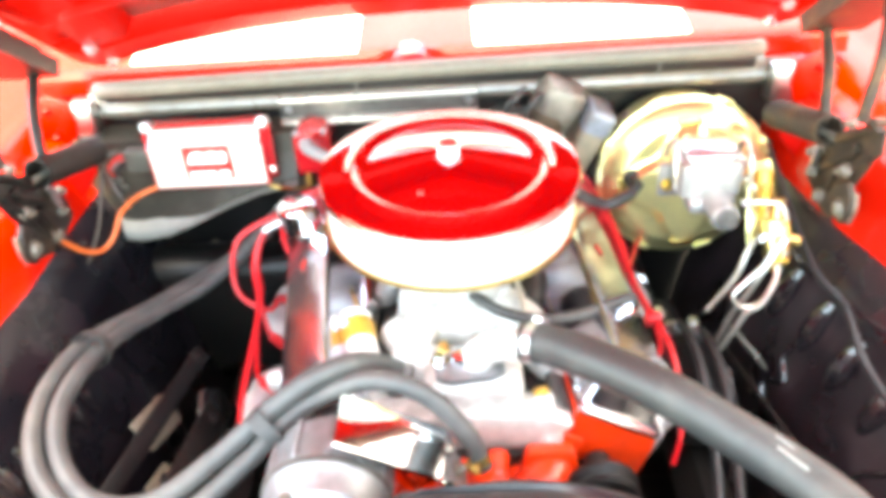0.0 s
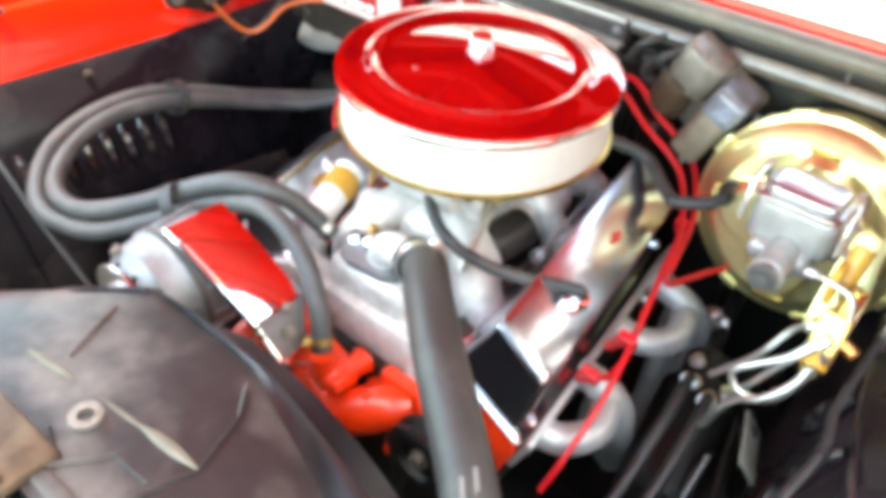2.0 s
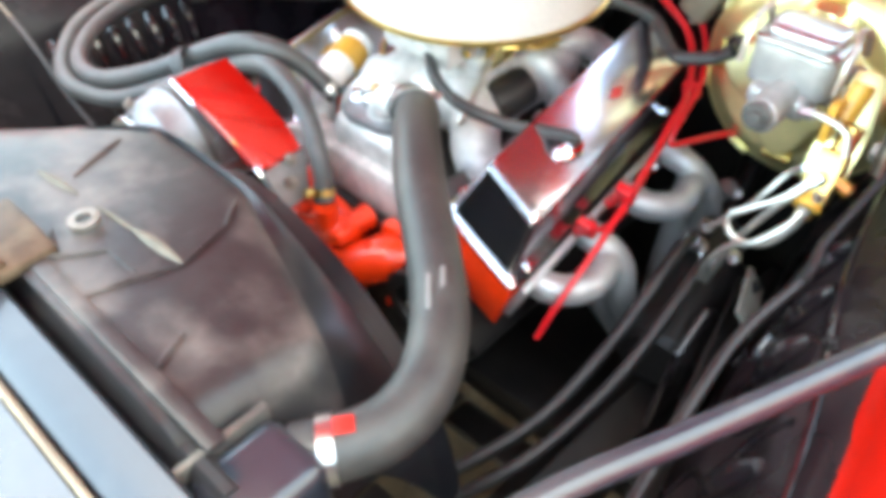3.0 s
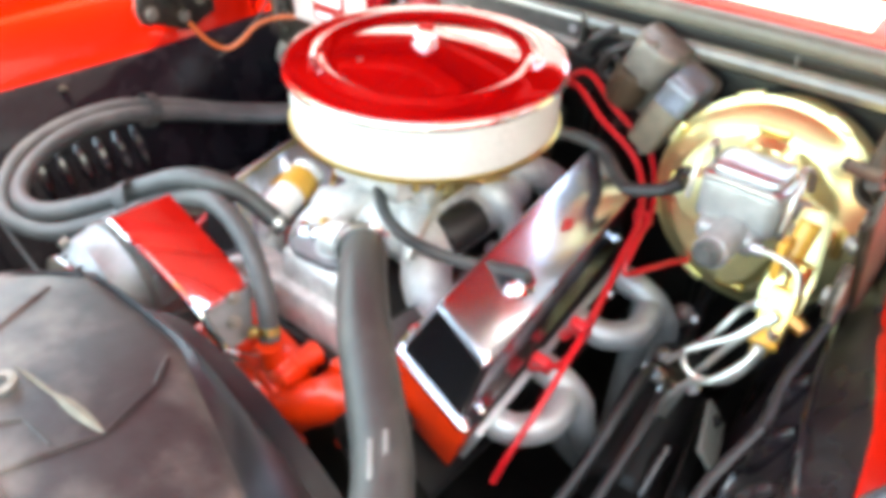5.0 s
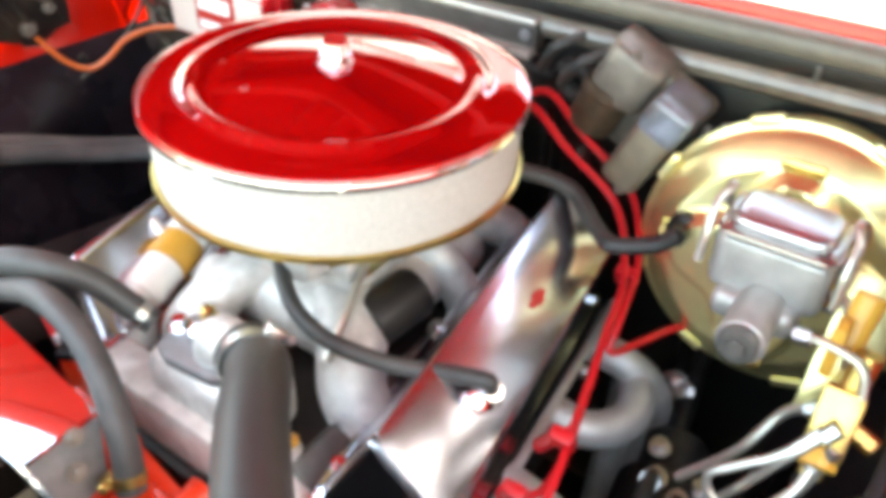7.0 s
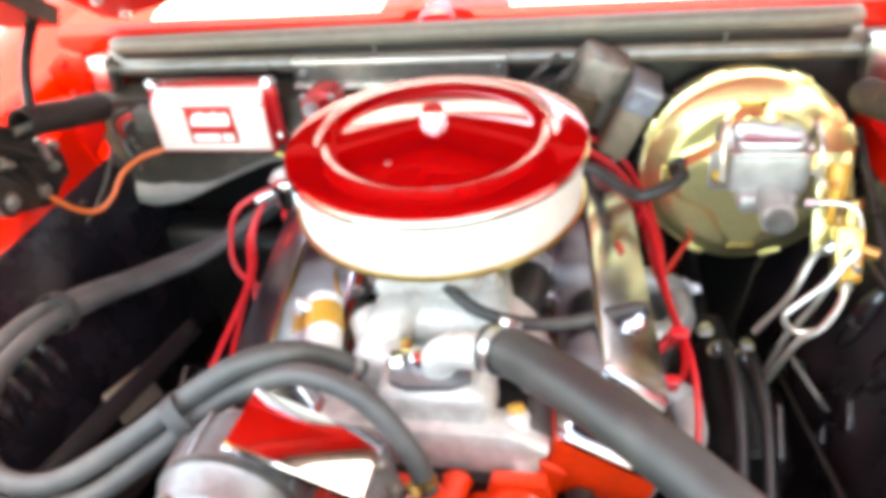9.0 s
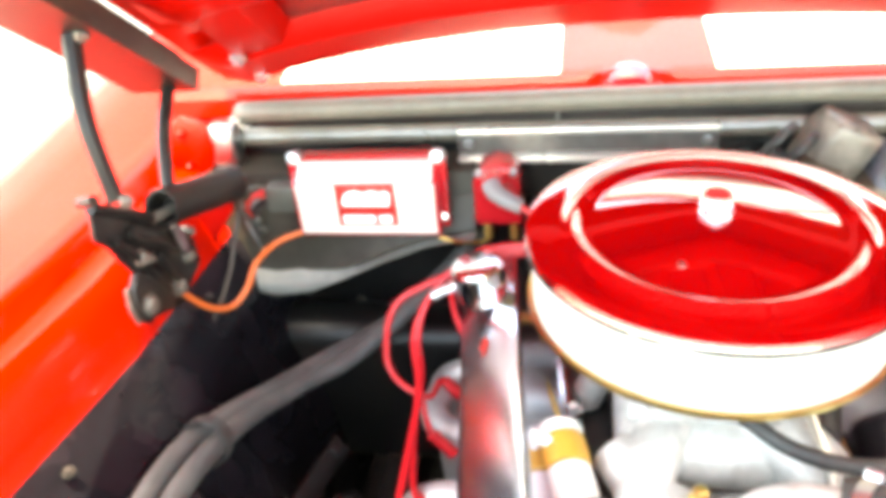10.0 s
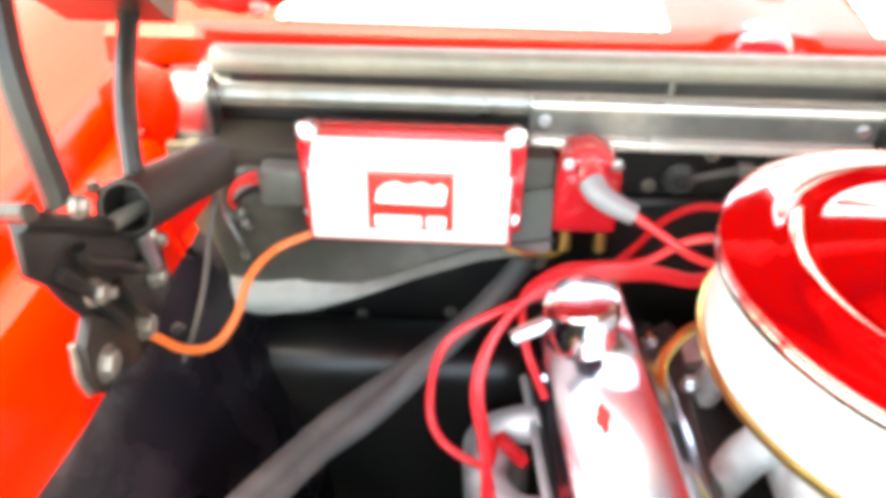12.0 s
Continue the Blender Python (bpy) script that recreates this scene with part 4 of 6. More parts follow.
for s in (-1, 1):
    for y0, y1, out, r in (((-0.065, -0.135, 0.95, 0.036), (0.03, 0.045, 0.85, 0.026), (0.07, 0.16, 0.85, 0.026)) if s > 0 else ((-0.060, -0.160, 0.55, 0.030), (0.02, 0.030, 0.80, 0.024), (0.06, 0.135, 0.75, 0.022))):
        bm = B()
        tube(bm, [(XE + s * 0.055 * out, y0, 0.832), (XE + s * 0.09 * out, y0 + (y1 - y0) * 0.45, 0.868 - r), (XE + s * 0.125 * out, y1, 0.840 - r), (XE + s * 0.15 * out, y1, 0.765)], lambda k: r - 0.006 * k, 16)
        part("runner", bm, ALU, im)
    bm = B()
    box(bm, (-0.008, -0.225, -0.03), (0.008, 0.225, 0.035), 0.004, axes((XE + s * 0.146, 0, 0.768), (s * 0.72, 0, 0.69), (0, 1, 0)))
    part("side_flange", bm, GREYDUST, im)
bm = B()
tube(bm, [(XE - 0.085, -0.10, 0.825), (XE - 0.05, -0.155, 0.815), (XE + 0.01, -0.185, 0.815), (XE + 0.03, -0.195, 0.82)], 0.028, 14)
box(bm, (XE - 0.045, -0.235, 0.775), (XE + 0.085, -0.165, 0.842), 0.016, seg=3)
part("water_crossover", bm, ALU, im)
for x, y, z in ((-0.13, -0.16, 0.79), (0.13, -0.16, 0.79), (-0.13, -0.02, 0.79), (0.13, -0.02, 0.79), (-0.13, 0.12, 0.79), (0.13, 0.12, 0.79)):
    bolt("manifold_bolt", (XE + x, y, z + 0.012), (0.2 if x > 0 else -0.2, 0, 1), im, 0.007, 0.008)

th = thing("thermostat_housing", "polished aluminium water neck with chrome bolts", "water neck", (0.03, -0.2, 0.84))
bm = B()
prism(bm, [(-0.045, -0.022), (-0.025, -0.032), (0.025, -0.032), (0.045, -0.022), (0.045, 0.022), (0.025, 0.032), (-0.025, 0.032), (-0.045, 0.022)], 0.012, axes((0.02, -0.20, 0.842), (1, 0.1, 0), (0, 1, 0)), 0.003)
part("neck_flange", bm, ALUGREY, th)
bm = B()
tube(bm, [(0.030, -0.20, 0.848), (0.034, -0.202, 0.866), (0.052, -0.208, 0.884), (0.078, -0.215, 0.892), (0.10, -0.222, 0.896)], lambda k: 0.0225 - 0.002 * min(1, k * 2), 18)
part("elbow", bm, ALU, th)
bm = B()
lathe(bm, (0.012, -0.198, 0.852), (-0.1, -0.05, 1), [(0, 0), (0.016, 0), (0.0165, 0.008), (0.013, 0.016), (0.006, 0.020), (0, 0.021)], 20)
part("dome_cap", bm, CHROME, th, "bright chrome dome")
for x in (-0.018, 0.058):
    bolt("neck_bolt", (x, -0.20 + x * 0.1, 0.856), (0, 0, 1), th, 0.008, 0.01, CHROME)
bm = B()
lathe(bm, (-0.012, -0.175, 0.842), (0, 0, 1), [(0, 0), (0.010, 0), (0.010, 0.010), (0.007, 0.013), (0.007, 0.020), (0.004, 0.022), (0, 0.022)], 12)
part("temperature_sender", bm, BRASS, th)

# upper radiator hose
uh = thing("radiator_hose", "thick aged black rubber upper radiator hose", "hose", (0.1, -0.22, 0.88))
HP = [(0.088, -0.217, 0.898), (0.115, -0.228, 0.904), (0.165, -0.278, 0.922), (0.23, -0.338, 0.930), (0.293, -0.387, 0.916), (0.342, -0.43, 0.905), (0.377, -0.478, 0.902), (0.388, -0.520, 0.899), (0.378, -0.556, 0.895), (0.350, -0.595, 0.891)]
part("hose_wall", tube(B(), HP, 0.0255, 22, 10, hollow=0.004), RUBBER, uh)
clamp((0.104, -0.223, 0.901), (0.5, -0.35, 0.15), 0.0257, uh)
clamp((0.365, -0.575, 0.893), (-0.58, -0.78, 0), 0.0257, uh)
bm = B()
box(bm, (-0.008, -0.0075, 0.0252), (0.008, 0.0075, 0.0262), 0.0004, axes((0.373, -0.563, 0.895), (-0.58, -0.78, 0), (0.78, -0.58, 0)))
part("red_tag", bm, LABEL, uh, "small red label on the hose end")
for k, (w, off) in enumerate(((0.050, -0.006), (0.034, 0.006))):
    bm = B()
    c = Vector((0.338, -0.430, 0.9305))
    d = Vector((0.66, -0.70, -0.2)).normalized()
    u = Vector((-0.05, 0.2, 0.98))
    sd = d.cross(u).normalized()
    box(bm, (-w / 2, off - 0.0022, -0.0012), (w / 2, off + 0.0022, 0.0012), 0.0004, axes(c + u * 0.0, d, sd) @ Matrix.Rotation(off * 18, 4, "X"))
    part("printed_bar", bm, PRINT, uh, "worn pale print on the hose")

# carburettor
cb = thing("carburetor", "zinc and gold four-barrel carburetor under the air cleaner", "carburetor", (XE, 0, 0.87))
bm = B()
box(bm, (XE - 0.075, -0.085, 0.872), (XE + 0.075, 0.09, 0.895), 0.006)
box(bm, (XE - 0.062, -0.075, 0.893), (XE + 0.062, 0.08, 0.925), 0.008)
cyl(bm, (XE, 0, 0.92), (XE, 0, 0.962), 0.064, n=28)
part("carb_body", bm, ALU, cb)
bm = B()
box(bm, (XE - 0.06, -0.122, 0.885), (XE + 0.06, -0.08, 0.925), 0.01)
part("fuel_bowl", bm, ALU, cb)
bm = B()
tube(bm, [(0.075, -0.06, 0.90), (0.10, -0.05, 0.905), (0.115, -0.02, 0.90), (0.12, 0.03, 0.892)], 0.004, 8)
lathe(bm, (0.085, -0.045, 0.90), (1, -0.2, 0), [(0, 0), (0.012, 0), (0.012, 0.012), (0, 0.012)], 14)
box(bm, (0.08, -0.07, 0.875), (0.088, -0.02, 0.925), 0.002)
part("throttle_linkage", bm, BRASS, cb, "yellow zinc throttle linkage")
bm = B()
tube(bm, [(0.085, -0.06, 0.895), (0.098, -0.105, 0.872), (0.108, -0.15, 0.845)], 0.0045, 8)
part("throttle_rod", bm, CREAMLINE, cb)
bm = B()
lathe(bm, (0.102, -0.088, 0.838), (0.22, 0.95, 0.16), [(0, 0), (0.020, 0), (0.026, 0.004), (0.027, 0.010), (0.027, 0.058), (0.024, 0.064), (0, 0.064)], 24)
part("choke_canister", bm, BLACK, cb)
for x, y in ((-0.06, -0.07), (0.06, -0.07)):
    bolt("carb_stud", (XE + x, y, 0.897), (0, 0, 1), cb, 0.006, 0.008)
bm = B()
cyl(bm, (-0.085, -0.055, 0.90), (-0.085, -0.055, 0.935), 0.012, n=14)
part("fuel_fitting", bm, STEEL, cb)
bm = B()
cyl(bm, (-0.06, -0.11, 0.915), (-0.075, -0.125, 0.93), 0.008, n=10)
part("fuel_fitting", bm, STEEL, cb)

# small carburettor fittings
def helix(a, b, r, turns, wire, n=60):
    """A coil spring's wire from a to b."""
    a, b = Vector(a), Vector(b)
    x, y, z = frame_of(b - a)
    return tube(B(), [a + (b - a) * (k / n) + (x * math.cos(2 * math.pi * turns * k / n) + y * math.sin(2 * math.pi * turns * k / n)) * r for k in range(n + 1)], wire, 5, 1)


part("return_spring", helix((0.098, -0.03, 0.885), (0.105, 0.075, 0.87), 0.0045, 14, 0.0011), STEEL, cb)
for x, y, z, dx, dy in ((0.070, -0.088, 0.905, 0.3, -1), (0.052, -0.100, 0.893, 0.2, -1), (-0.048, -0.100, 0.893, -0.2, -1), (0.078, -0.02, 0.915, 1, -0.1), (0.080, 0.03, 0.905, 1, 0.1)):
    bm = B()
    d = Vector((dx, dy, 0.1)).normalized()
    p = Vector((x, y, z))
    cyl(bm, p - d * 0.012, p + d * 0.012, 0.0055, n=8)
    screw = part("mixture_screw", bm, BRASS, cb, "brass screw")
    part("screw_spring", helix(p - d * 0.004, p + d * 0.010, 0.0065, 5, 0.0009, 40), STEEL, screw)
bm = B()
tube(bm, [(0.09, -0.045, 0.905), (0.112, -0.052, 0.918), (0.130, -0.035, 0.910), (0.132, 0.01, 0.895)], 0.0022, 6)
part("choke_rod", bm, BRASS, cb)
bm = B()
prism(bm, [(-0.016, -0.008), (0.012, -0.014), (0.020, 0.004), (0.004, 0.018), (-0.012, 0.012)], 0.002, axes((0.094, -0.052, 0.898), (0.1, 1, 0.1), (0, -0.1, 1)), 0.0006)
part("throttle_lever", bm, GOLD, cb, "yellow zinc lever")

# air cleaner
AC = Vector((0.006, -0.002, 0.0))
TILT_N = Vector((0.02, 0.0, 1)).normalized()
ac = thing("air_cleaner", "round air cleaner with glossy red lid and white pleated filter", "air cleaner", (AC.x, AC.y, 0.955))
Z0 = 1.0265
lathe_o = Vector((AC.x, AC.y, Z0))
bm = B()
lathe(bm, lathe_o, TILT_N, [(0.1755, -0.006), (0.1785, -0.004), (0.179, 0.0), (0.1775, 0.003), (0.172, 0.0045), (0.160, 0.0050), (0.148, 0.0055), (0.141, 0.007), (0.1375, 0.0105), (0.1335, 0.0115), (0.1295, 0.0095), (0.126, 0.006), (0.120, 0.0048),
                            (0.114, 0.0058), (0.108, 0.0075), (0.03, 0.0210), (0.020, 0.0220), (0.0, 0.0220)], 128)
part("lid", bm, LIDRED, ac, "glossy candy red lid with a raised ring")
bm = B()
lathe(bm, lathe_o, TILT_N, [(0.1788, -0.0005), (0.1796, -0.002), (0.1796, -0.0065), (0.178, -0.008), (0.1755, -0.007)], 96)
part("lid_rim", bm, CHROME, ac, "thin chrome rim")
bm = B()
NP = 240
rings = []
for h, pleat in ((-0.074, 0), (-0.068, 1), (-0.05, 1), (-0.03, 1), (-0.014, 1), (-0.007, 0)):
    rings.append([bm.verts.new(lathe_o + TILT_N * h + Vector((math.cos(2 * math.pi * k / NP), math.sin(2 * math.pi * k / NP), 0)) * (0.1715 + (0.0006 if k % 2 else -0.0003) * pleat)) for k in range(NP)])
for p, q in zip(rings, rings[1:]):
    for k in range(NP):
        bm.faces.new((p[k], p[(k + 1) % NP], q[(k + 1) % NP], q[k]))
bmesh.ops.recalc_face_normals(bm, faces=bm.faces)
part("filter_element", bm, FILTER, ac, "pale grey pleated filter element behind wire mesh")
bm = B()
lathe(bm, lathe_o, TILT_N, [(0.06, -0.088), (0.11, -0.088), (0.155, -0.082), (0.1735, -0.0785), (0.1765, -0.076), (0.1765, -0.071), (0.1735, -0.070), (0.17, -0.073), (0.06, -0.078), (0.06, -0.088)], 96)
part("base_pan", bm, BRASS, ac, "yellowish base pan rim")
bm = B()
k0 = lathe_o + TILT_N * 0.0214
lathe(bm, k0, TILT_N, [(0.0, 0), (0.019, 0), (0.019, 0.002), (0.0115, 0.0025), (0.0115, 0.004), (0.0135, 0.0055), (0.0135, 0.0175), (0.0115, 0.0195), (0, 0.0195)], 20)
knob = part("lid_knob", bm, CHROME, ac, "knurled chrome centre nut")
for k in range(14):
    a = 2 * math.pi * k / 14
    bm = B()
    c = k0 + TILT_N * 0.0115 + Vector((math.cos(a), math.sin(a), 0)) * 0.0138
    box(bm, (-0.001, -0.0012, -0.006), (0.0012, 0.0012, 0.006), 0.0004, Matrix.Translation(c) @ Matrix.Rotation(a, 4, "Z"))
    part("knurl", bm, CHROME, knob)
bm = B()
lathe(bm, (-0.03, -0.079, 1.0365), TILT_N, [(0, 0), (0.005, 0), (0.0045, 0.002), (0, 0.003)], 12)
part("lid_rivet", bm, STEEL, ac)


# valve covers
def valve_cover(s):
    """A tall chrome rocker cover, its base on the slanted head and its top flatter."""
    Y0, Y1 = -0.238, 0.190
    c0, c1 = Vector((s * 0.187, 0, 0.777)), Vector((s * 0.221, 0, 0.860))
    u0, u1 = Vector((s * 0.87, 0, -0.49)), Vector((s * 0.79, 0, -0.61))
    v = thing("valve_cover", "polished chrome valve cover with a flat top", "valve cover", c0, "valve covers")

    def at(w, y, f):
        """A place w across, y along, at the share f of the height."""
        return c0.lerp(c1, f) + u0.lerp(u1, min(1, max(0, f))).normalized() * w + Vector((-0.11 * y, y, 0.06 * y))

    def loop(wi, wo, y0, y1, f, r, n=5):
        pts = []
        for cx, cy, a0 in ((wo - r, y1 - r, 0), (-wi + r, y1 - r, 90), (-wi + r, y0 + r, 180), (wo - r, y0 + r, 270)):
            for k in range(n + 1):
                a = radians(a0 + 90 * k / n)
                pts.append(at(cx + r * math.cos(a), cy + r * math.sin(a), f))
        return pts

    bm = B()
    loops = [loop(0.060, 0.068, Y0, Y1, -0.04, 0.012), loop(0.060, 0.068, Y0, Y1, 0.04, 0.012), loop(0.056, 0.063, Y0 + 0.005, Y1 - 0.004, 0.07, 0.010), loop(0.0535, 0.055, Y0 + 0.009, Y1 - 0.006, 0.14, 0.010),
             loop(0.0455, 0.0455, Y0 + 0.024, Y1 - 0.020, 0.88, 0.009), loop(0.0450, 0.0450, Y0 + 0.026, Y1 - 0.022, 0.94, 0.009), loop(0.0420, 0.0420, Y0 + 0.030, Y1 - 0.025, 0.99, 0.008), loop(0.034, 0.034, Y0 + 0.04, Y1 - 0.03, 1.0, 0.008)]
    rings = [[bm.verts.new(p) for p in lp] for lp in loops]
    n = len(rings[0])
    for p, q in zip(rings, rings[1:]):
        for k in range(n):
            bm.faces.new((p[k], p[(k + 1) % n], q[(k + 1) % n], q[k]))
    bm.faces.new(rings[-1])
    bm.faces.new(rings[0])
    bmesh.ops.recalc_face_normals(bm, faces=bm.faces)
    shell = part("cover_shell", bm, HAZECHROME, v)
    N = Vector((s * 0.61, 0, 0.79))
    for y in (-0.20, 0.16):
        for w in (-0.056, 0.062):
            bolt("cover_bolt", at(w, y, 0.06), (s * 0.49, 0, 0.87), shell, 0.005, 0.007, CHROME)
    # plain red emblem
    M = axes(at(0.004, 0.02, 1.0) + N * 0.0006, Vector((-0.11, 1, 0.06)), -u1 * s)
    bm = B()
    prism(bm, [(-0.013, -0.0035), (-0.005, -0.0035), (-0.005, -0.0065), (0.006, -0.0065), (0.005, -0.0035), (0.014, -0.0035), (0.011, 0.0035), (0.005, 0.0035), (0.005, 0.0065), (-0.006, 0.0065), (-0.005, 0.0035), (-0.016, 0.0035)], 0.0008 * (1 if (M.to_3x3() @ Vector((0, 0, 1))).dot(N) > 0 else -1), M, 0)
    part("emblem", bm, LABEL, shell, "plain red emblem")
    return at, N


vcs = {s: valve_cover(s) for s in (-1, 1)}

# breather and PCV on the covers
at, N = vcs[-1]
c = at(0.004, 0.105, 1.0)
br = thing("breather_cap", "chrome push-in breather cap on the valve cover", "breather cap", c)
bm = B()
ax = (N + Vector((0.42, -0.05, 0.6))).normalized()
lathe(bm, c, ax, [(0, -0.004), (0.015, -0.004), (0.015, 0.006), (0.03, 0.007), (0.0325, 0.010), (0.0325, 0.046), (0.031, 0.050), (0.026, 0.051)], 36)
body = part("cap_body", bm, CHROME, br)
bm = B()
lathe(bm, c, ax, [(0.0300, 0.0505), (0.0285, 0.0535), (0.024, 0.0550), (0.012, 0.0560), (0, 0.0562)], 36)
part("cap_top", bm, HAZECHROME, body, "bright domed top")
bm = B()
lathe(bm, c, ax, [(0.0145, -0.012), (0.019, -0.012), (0.019, 0.004), (0.0145, 0.004)], 20)
part("grommet", bm, RUBBER, br)
bm = B()
tube(bm, [c + ax * 0.022 + Vector((-0.028, 0, 0)), c + ax * 0.020 + Vector((-0.048, -0.006, -0.004)), c + ax * 0.018 + Vector((-0.06, -0.01, -0.008))], 0.007, 12, 4)
part("side_nipple", bm, STEEL, br)
at, N = vcs[1]
pb = at(0.010, -0.104, 1.0)
pv = thing("pcv_elbow", "chrome fitting for the hose in the valve cover", "fitting", pb)
bm = B()
lathe(bm, pb, N, [(0, -0.004), (0.014, -0.004), (0.016, 0.0), (0.016, 0.007), (0.011, 0.010), (0.011, 0.016), (0, 0.016)], 20)
part("fitting_base", bm, CHROME, pv)
pe = pb + N * 0.014
ph = thing("pcv_hose", "black rubber hose from carburetor to valve cover", "hose", (0.1, -0.12, 0.88))
part("hose_wall", tube(B(), [(0.012, -0.092, 0.896), (0.030, -0.118, 0.897), (0.066, -0.143, 0.886), (0.115, -0.155, 0.880), (0.168, -0.140, 0.870), (0.215, -0.118, 0.868), tuple(pe + Vector((-0.004, -0.003, 0.010))), tuple(pe)], 0.0078, 12), RUBBER, ph)

# oil filler tube with white cap
of = thing("oil_filler", "white and amber oil filler cap on a steel tube", "oil filler", (-0.105, -0.15, 0.79))
A = Vector((-0.113, -0.196, 0.821))
D = Vector((-0.25, 0.92, 0.18)).normalized()
bm = B()
tube(bm, [(-0.100, -0.190, 0.740), (-0.106, -0.196, 0.775), A + D * 0.022, A + D * 0.05], 0.018, 20)
part("filler_tube", bm, ALU, of)
bm = B()
lathe(bm, A, D, [(0, 0.022), (0.019, 0.022), (0.0225, 0.026), (0.0232, 0.032), (0.0232, 0.062), (0.020, 0.063)], 24)
part("cap_skirt", bm, WHITEPLASTIC, of)
bm = B()
lathe(bm, A, D, [(0.020, 0.063), (0.0245, 0.064), (0.0252, 0.067), (0.0252, 0.094), (0.0245, 0.097), (0.020, 0.098)], 24)
part("amber_band", bm, AMBER, of, "amber middle band")
bm = B()
lathe(bm, A, D, [(0.020, 0.098), (0.0238, 0.099), (0.0244, 0.101), (0.0244, 0.110), (0.021, 0.114), (0.010, 0.115), (0, 0.115)], 24)
cap_ob = part("cap", bm, WHITEPLASTIC, of)
for k in range(10):
    a = 2 * math.pi * k / 10
    ux, uy, uz = frame_of(D)
    bm = B()
    c = A + D * 0.1055 + (ux * math.cos(a) + uy * math.sin(a)) * 0.0243
    box(bm, (-0.0015, -0.0015, -0.004), (0.0015, 0.0015, 0.004), 0.0006, axes(c, ux * math.cos(a) + uy * math.sin(a), D.cross(ux * math.cos(a) + uy * math.sin(a))))
    part("grip_rib", bm, WHITEPLASTIC, cap_ob)
bm = B()
tube(bm, [(-0.134, -0.119, 0.848), (-0.155, -0.117, 0.857), (-0.174, -0.113, 0.864)], lambda k: 0.0075 - 0.002 * k, 12)
part("vent_nipple", bm, WHITEPLASTIC, of)

# distributor behind the carburettor
ds = thing("distributor", "black distributor cap behind the air cleaner", "distributor", (XE, 0.225, 0.79))
bm = B()
lathe(bm, (XE, 0.235, 0.79), (0, 0, 1), [(0, 0), (0.045, 0), (0.05, 0.02), (0.06, 0.03), (0.062, 0.075), (0.05, 0.095), (0, 0.10)], 24)
part("cap_body", bm, BLACK, ds)
for k in range(8):
    a = 2 * math.pi * k / 8 + 0.2
    bm = B()
    cyl(bm, (XE + 0.045 * math.cos(a), 0.235 + 0.045 * math.sin(a), 0.88), (XE + 0.045 * math.cos(a), 0.235 + 0.045 * math.sin(a), 0.905), 0.008, n=10)
    part("terminal_boot", bm, REDWIRE, ds)


# exhaust headers
def header(s):
    h = thing("exhaust_header", "silver coated tubular exhaust header", "exhaust header", (XE + s * 0.30, 0, 0.35), "exhaust headers")
    bm = B()
    N = Vector((s * 0.78, 0, -0.62))
    box(bm, (-0.03, -0.225, -0.005), (0.035, 0.205, 0.005), 0.003, axes((s * 0.243, 0, 0.700), (s * 0.38, 0, 0.92), (-0.11, 1, 0)))
    flange = part("flange", bm, SILVERCOAT, h)
    for k, y in enumerate((-0.180, -0.075, 0.035, 0.145)):
        bm = B()
        if k in (0, 2):
            tube(bm, [(s * 0.240, y, 0.702), (s * 0.285, y + 0.012, 0.690), (s * 0.312, y + 0.050, 0.686), (s * 0.306, y + 0.092, 0.688), (s * 0.290, y + 0.118, 0.672), (s * 0.283, y + 0.125, 0.60), (s * 0.29, 0.10 + y * 0.3, 0.42)], 0.0205, 16)
        else:
            tube(bm, [(s * 0.240, y, 0.712), (s * 0.282, y, 0.706), (s * 0.312, y + 0.012, 0.672), (s * 0.318, y + 0.03, 0.60), (s * 0.30, 0.10 + y * 0.3, 0.40)], 0.0205, 16)
        part("primary_tube", bm, SILVERCOAT, h)
    for y in (-0.11, -0.005, 0.10):
        bolt("header_bolt", (s * 0.252, y, 0.712), (s * 0.92, 0, 0.2), flange, 0.006, 0.008)
    return h


for s in (-1, 1):
    header(s)


# spark plug leads
def lead(name, pts, r=0.0042, boots=(), material=None, group="spark plug leads", label="red silicone spark plug lead"):
    w = thing(name, label, "wire", pts[0], group)
    part("insulation", tube(B(), pts, r, 8, 8), material or REDWIRE, w)
    for a, b in boots:
        bm = B()
        tube(bm, [a, (Vector(a) + Vector(b)) / 2, b], 0.0078, 10, 3)
        part("boot", bm, REDWIRE, w)
    return w


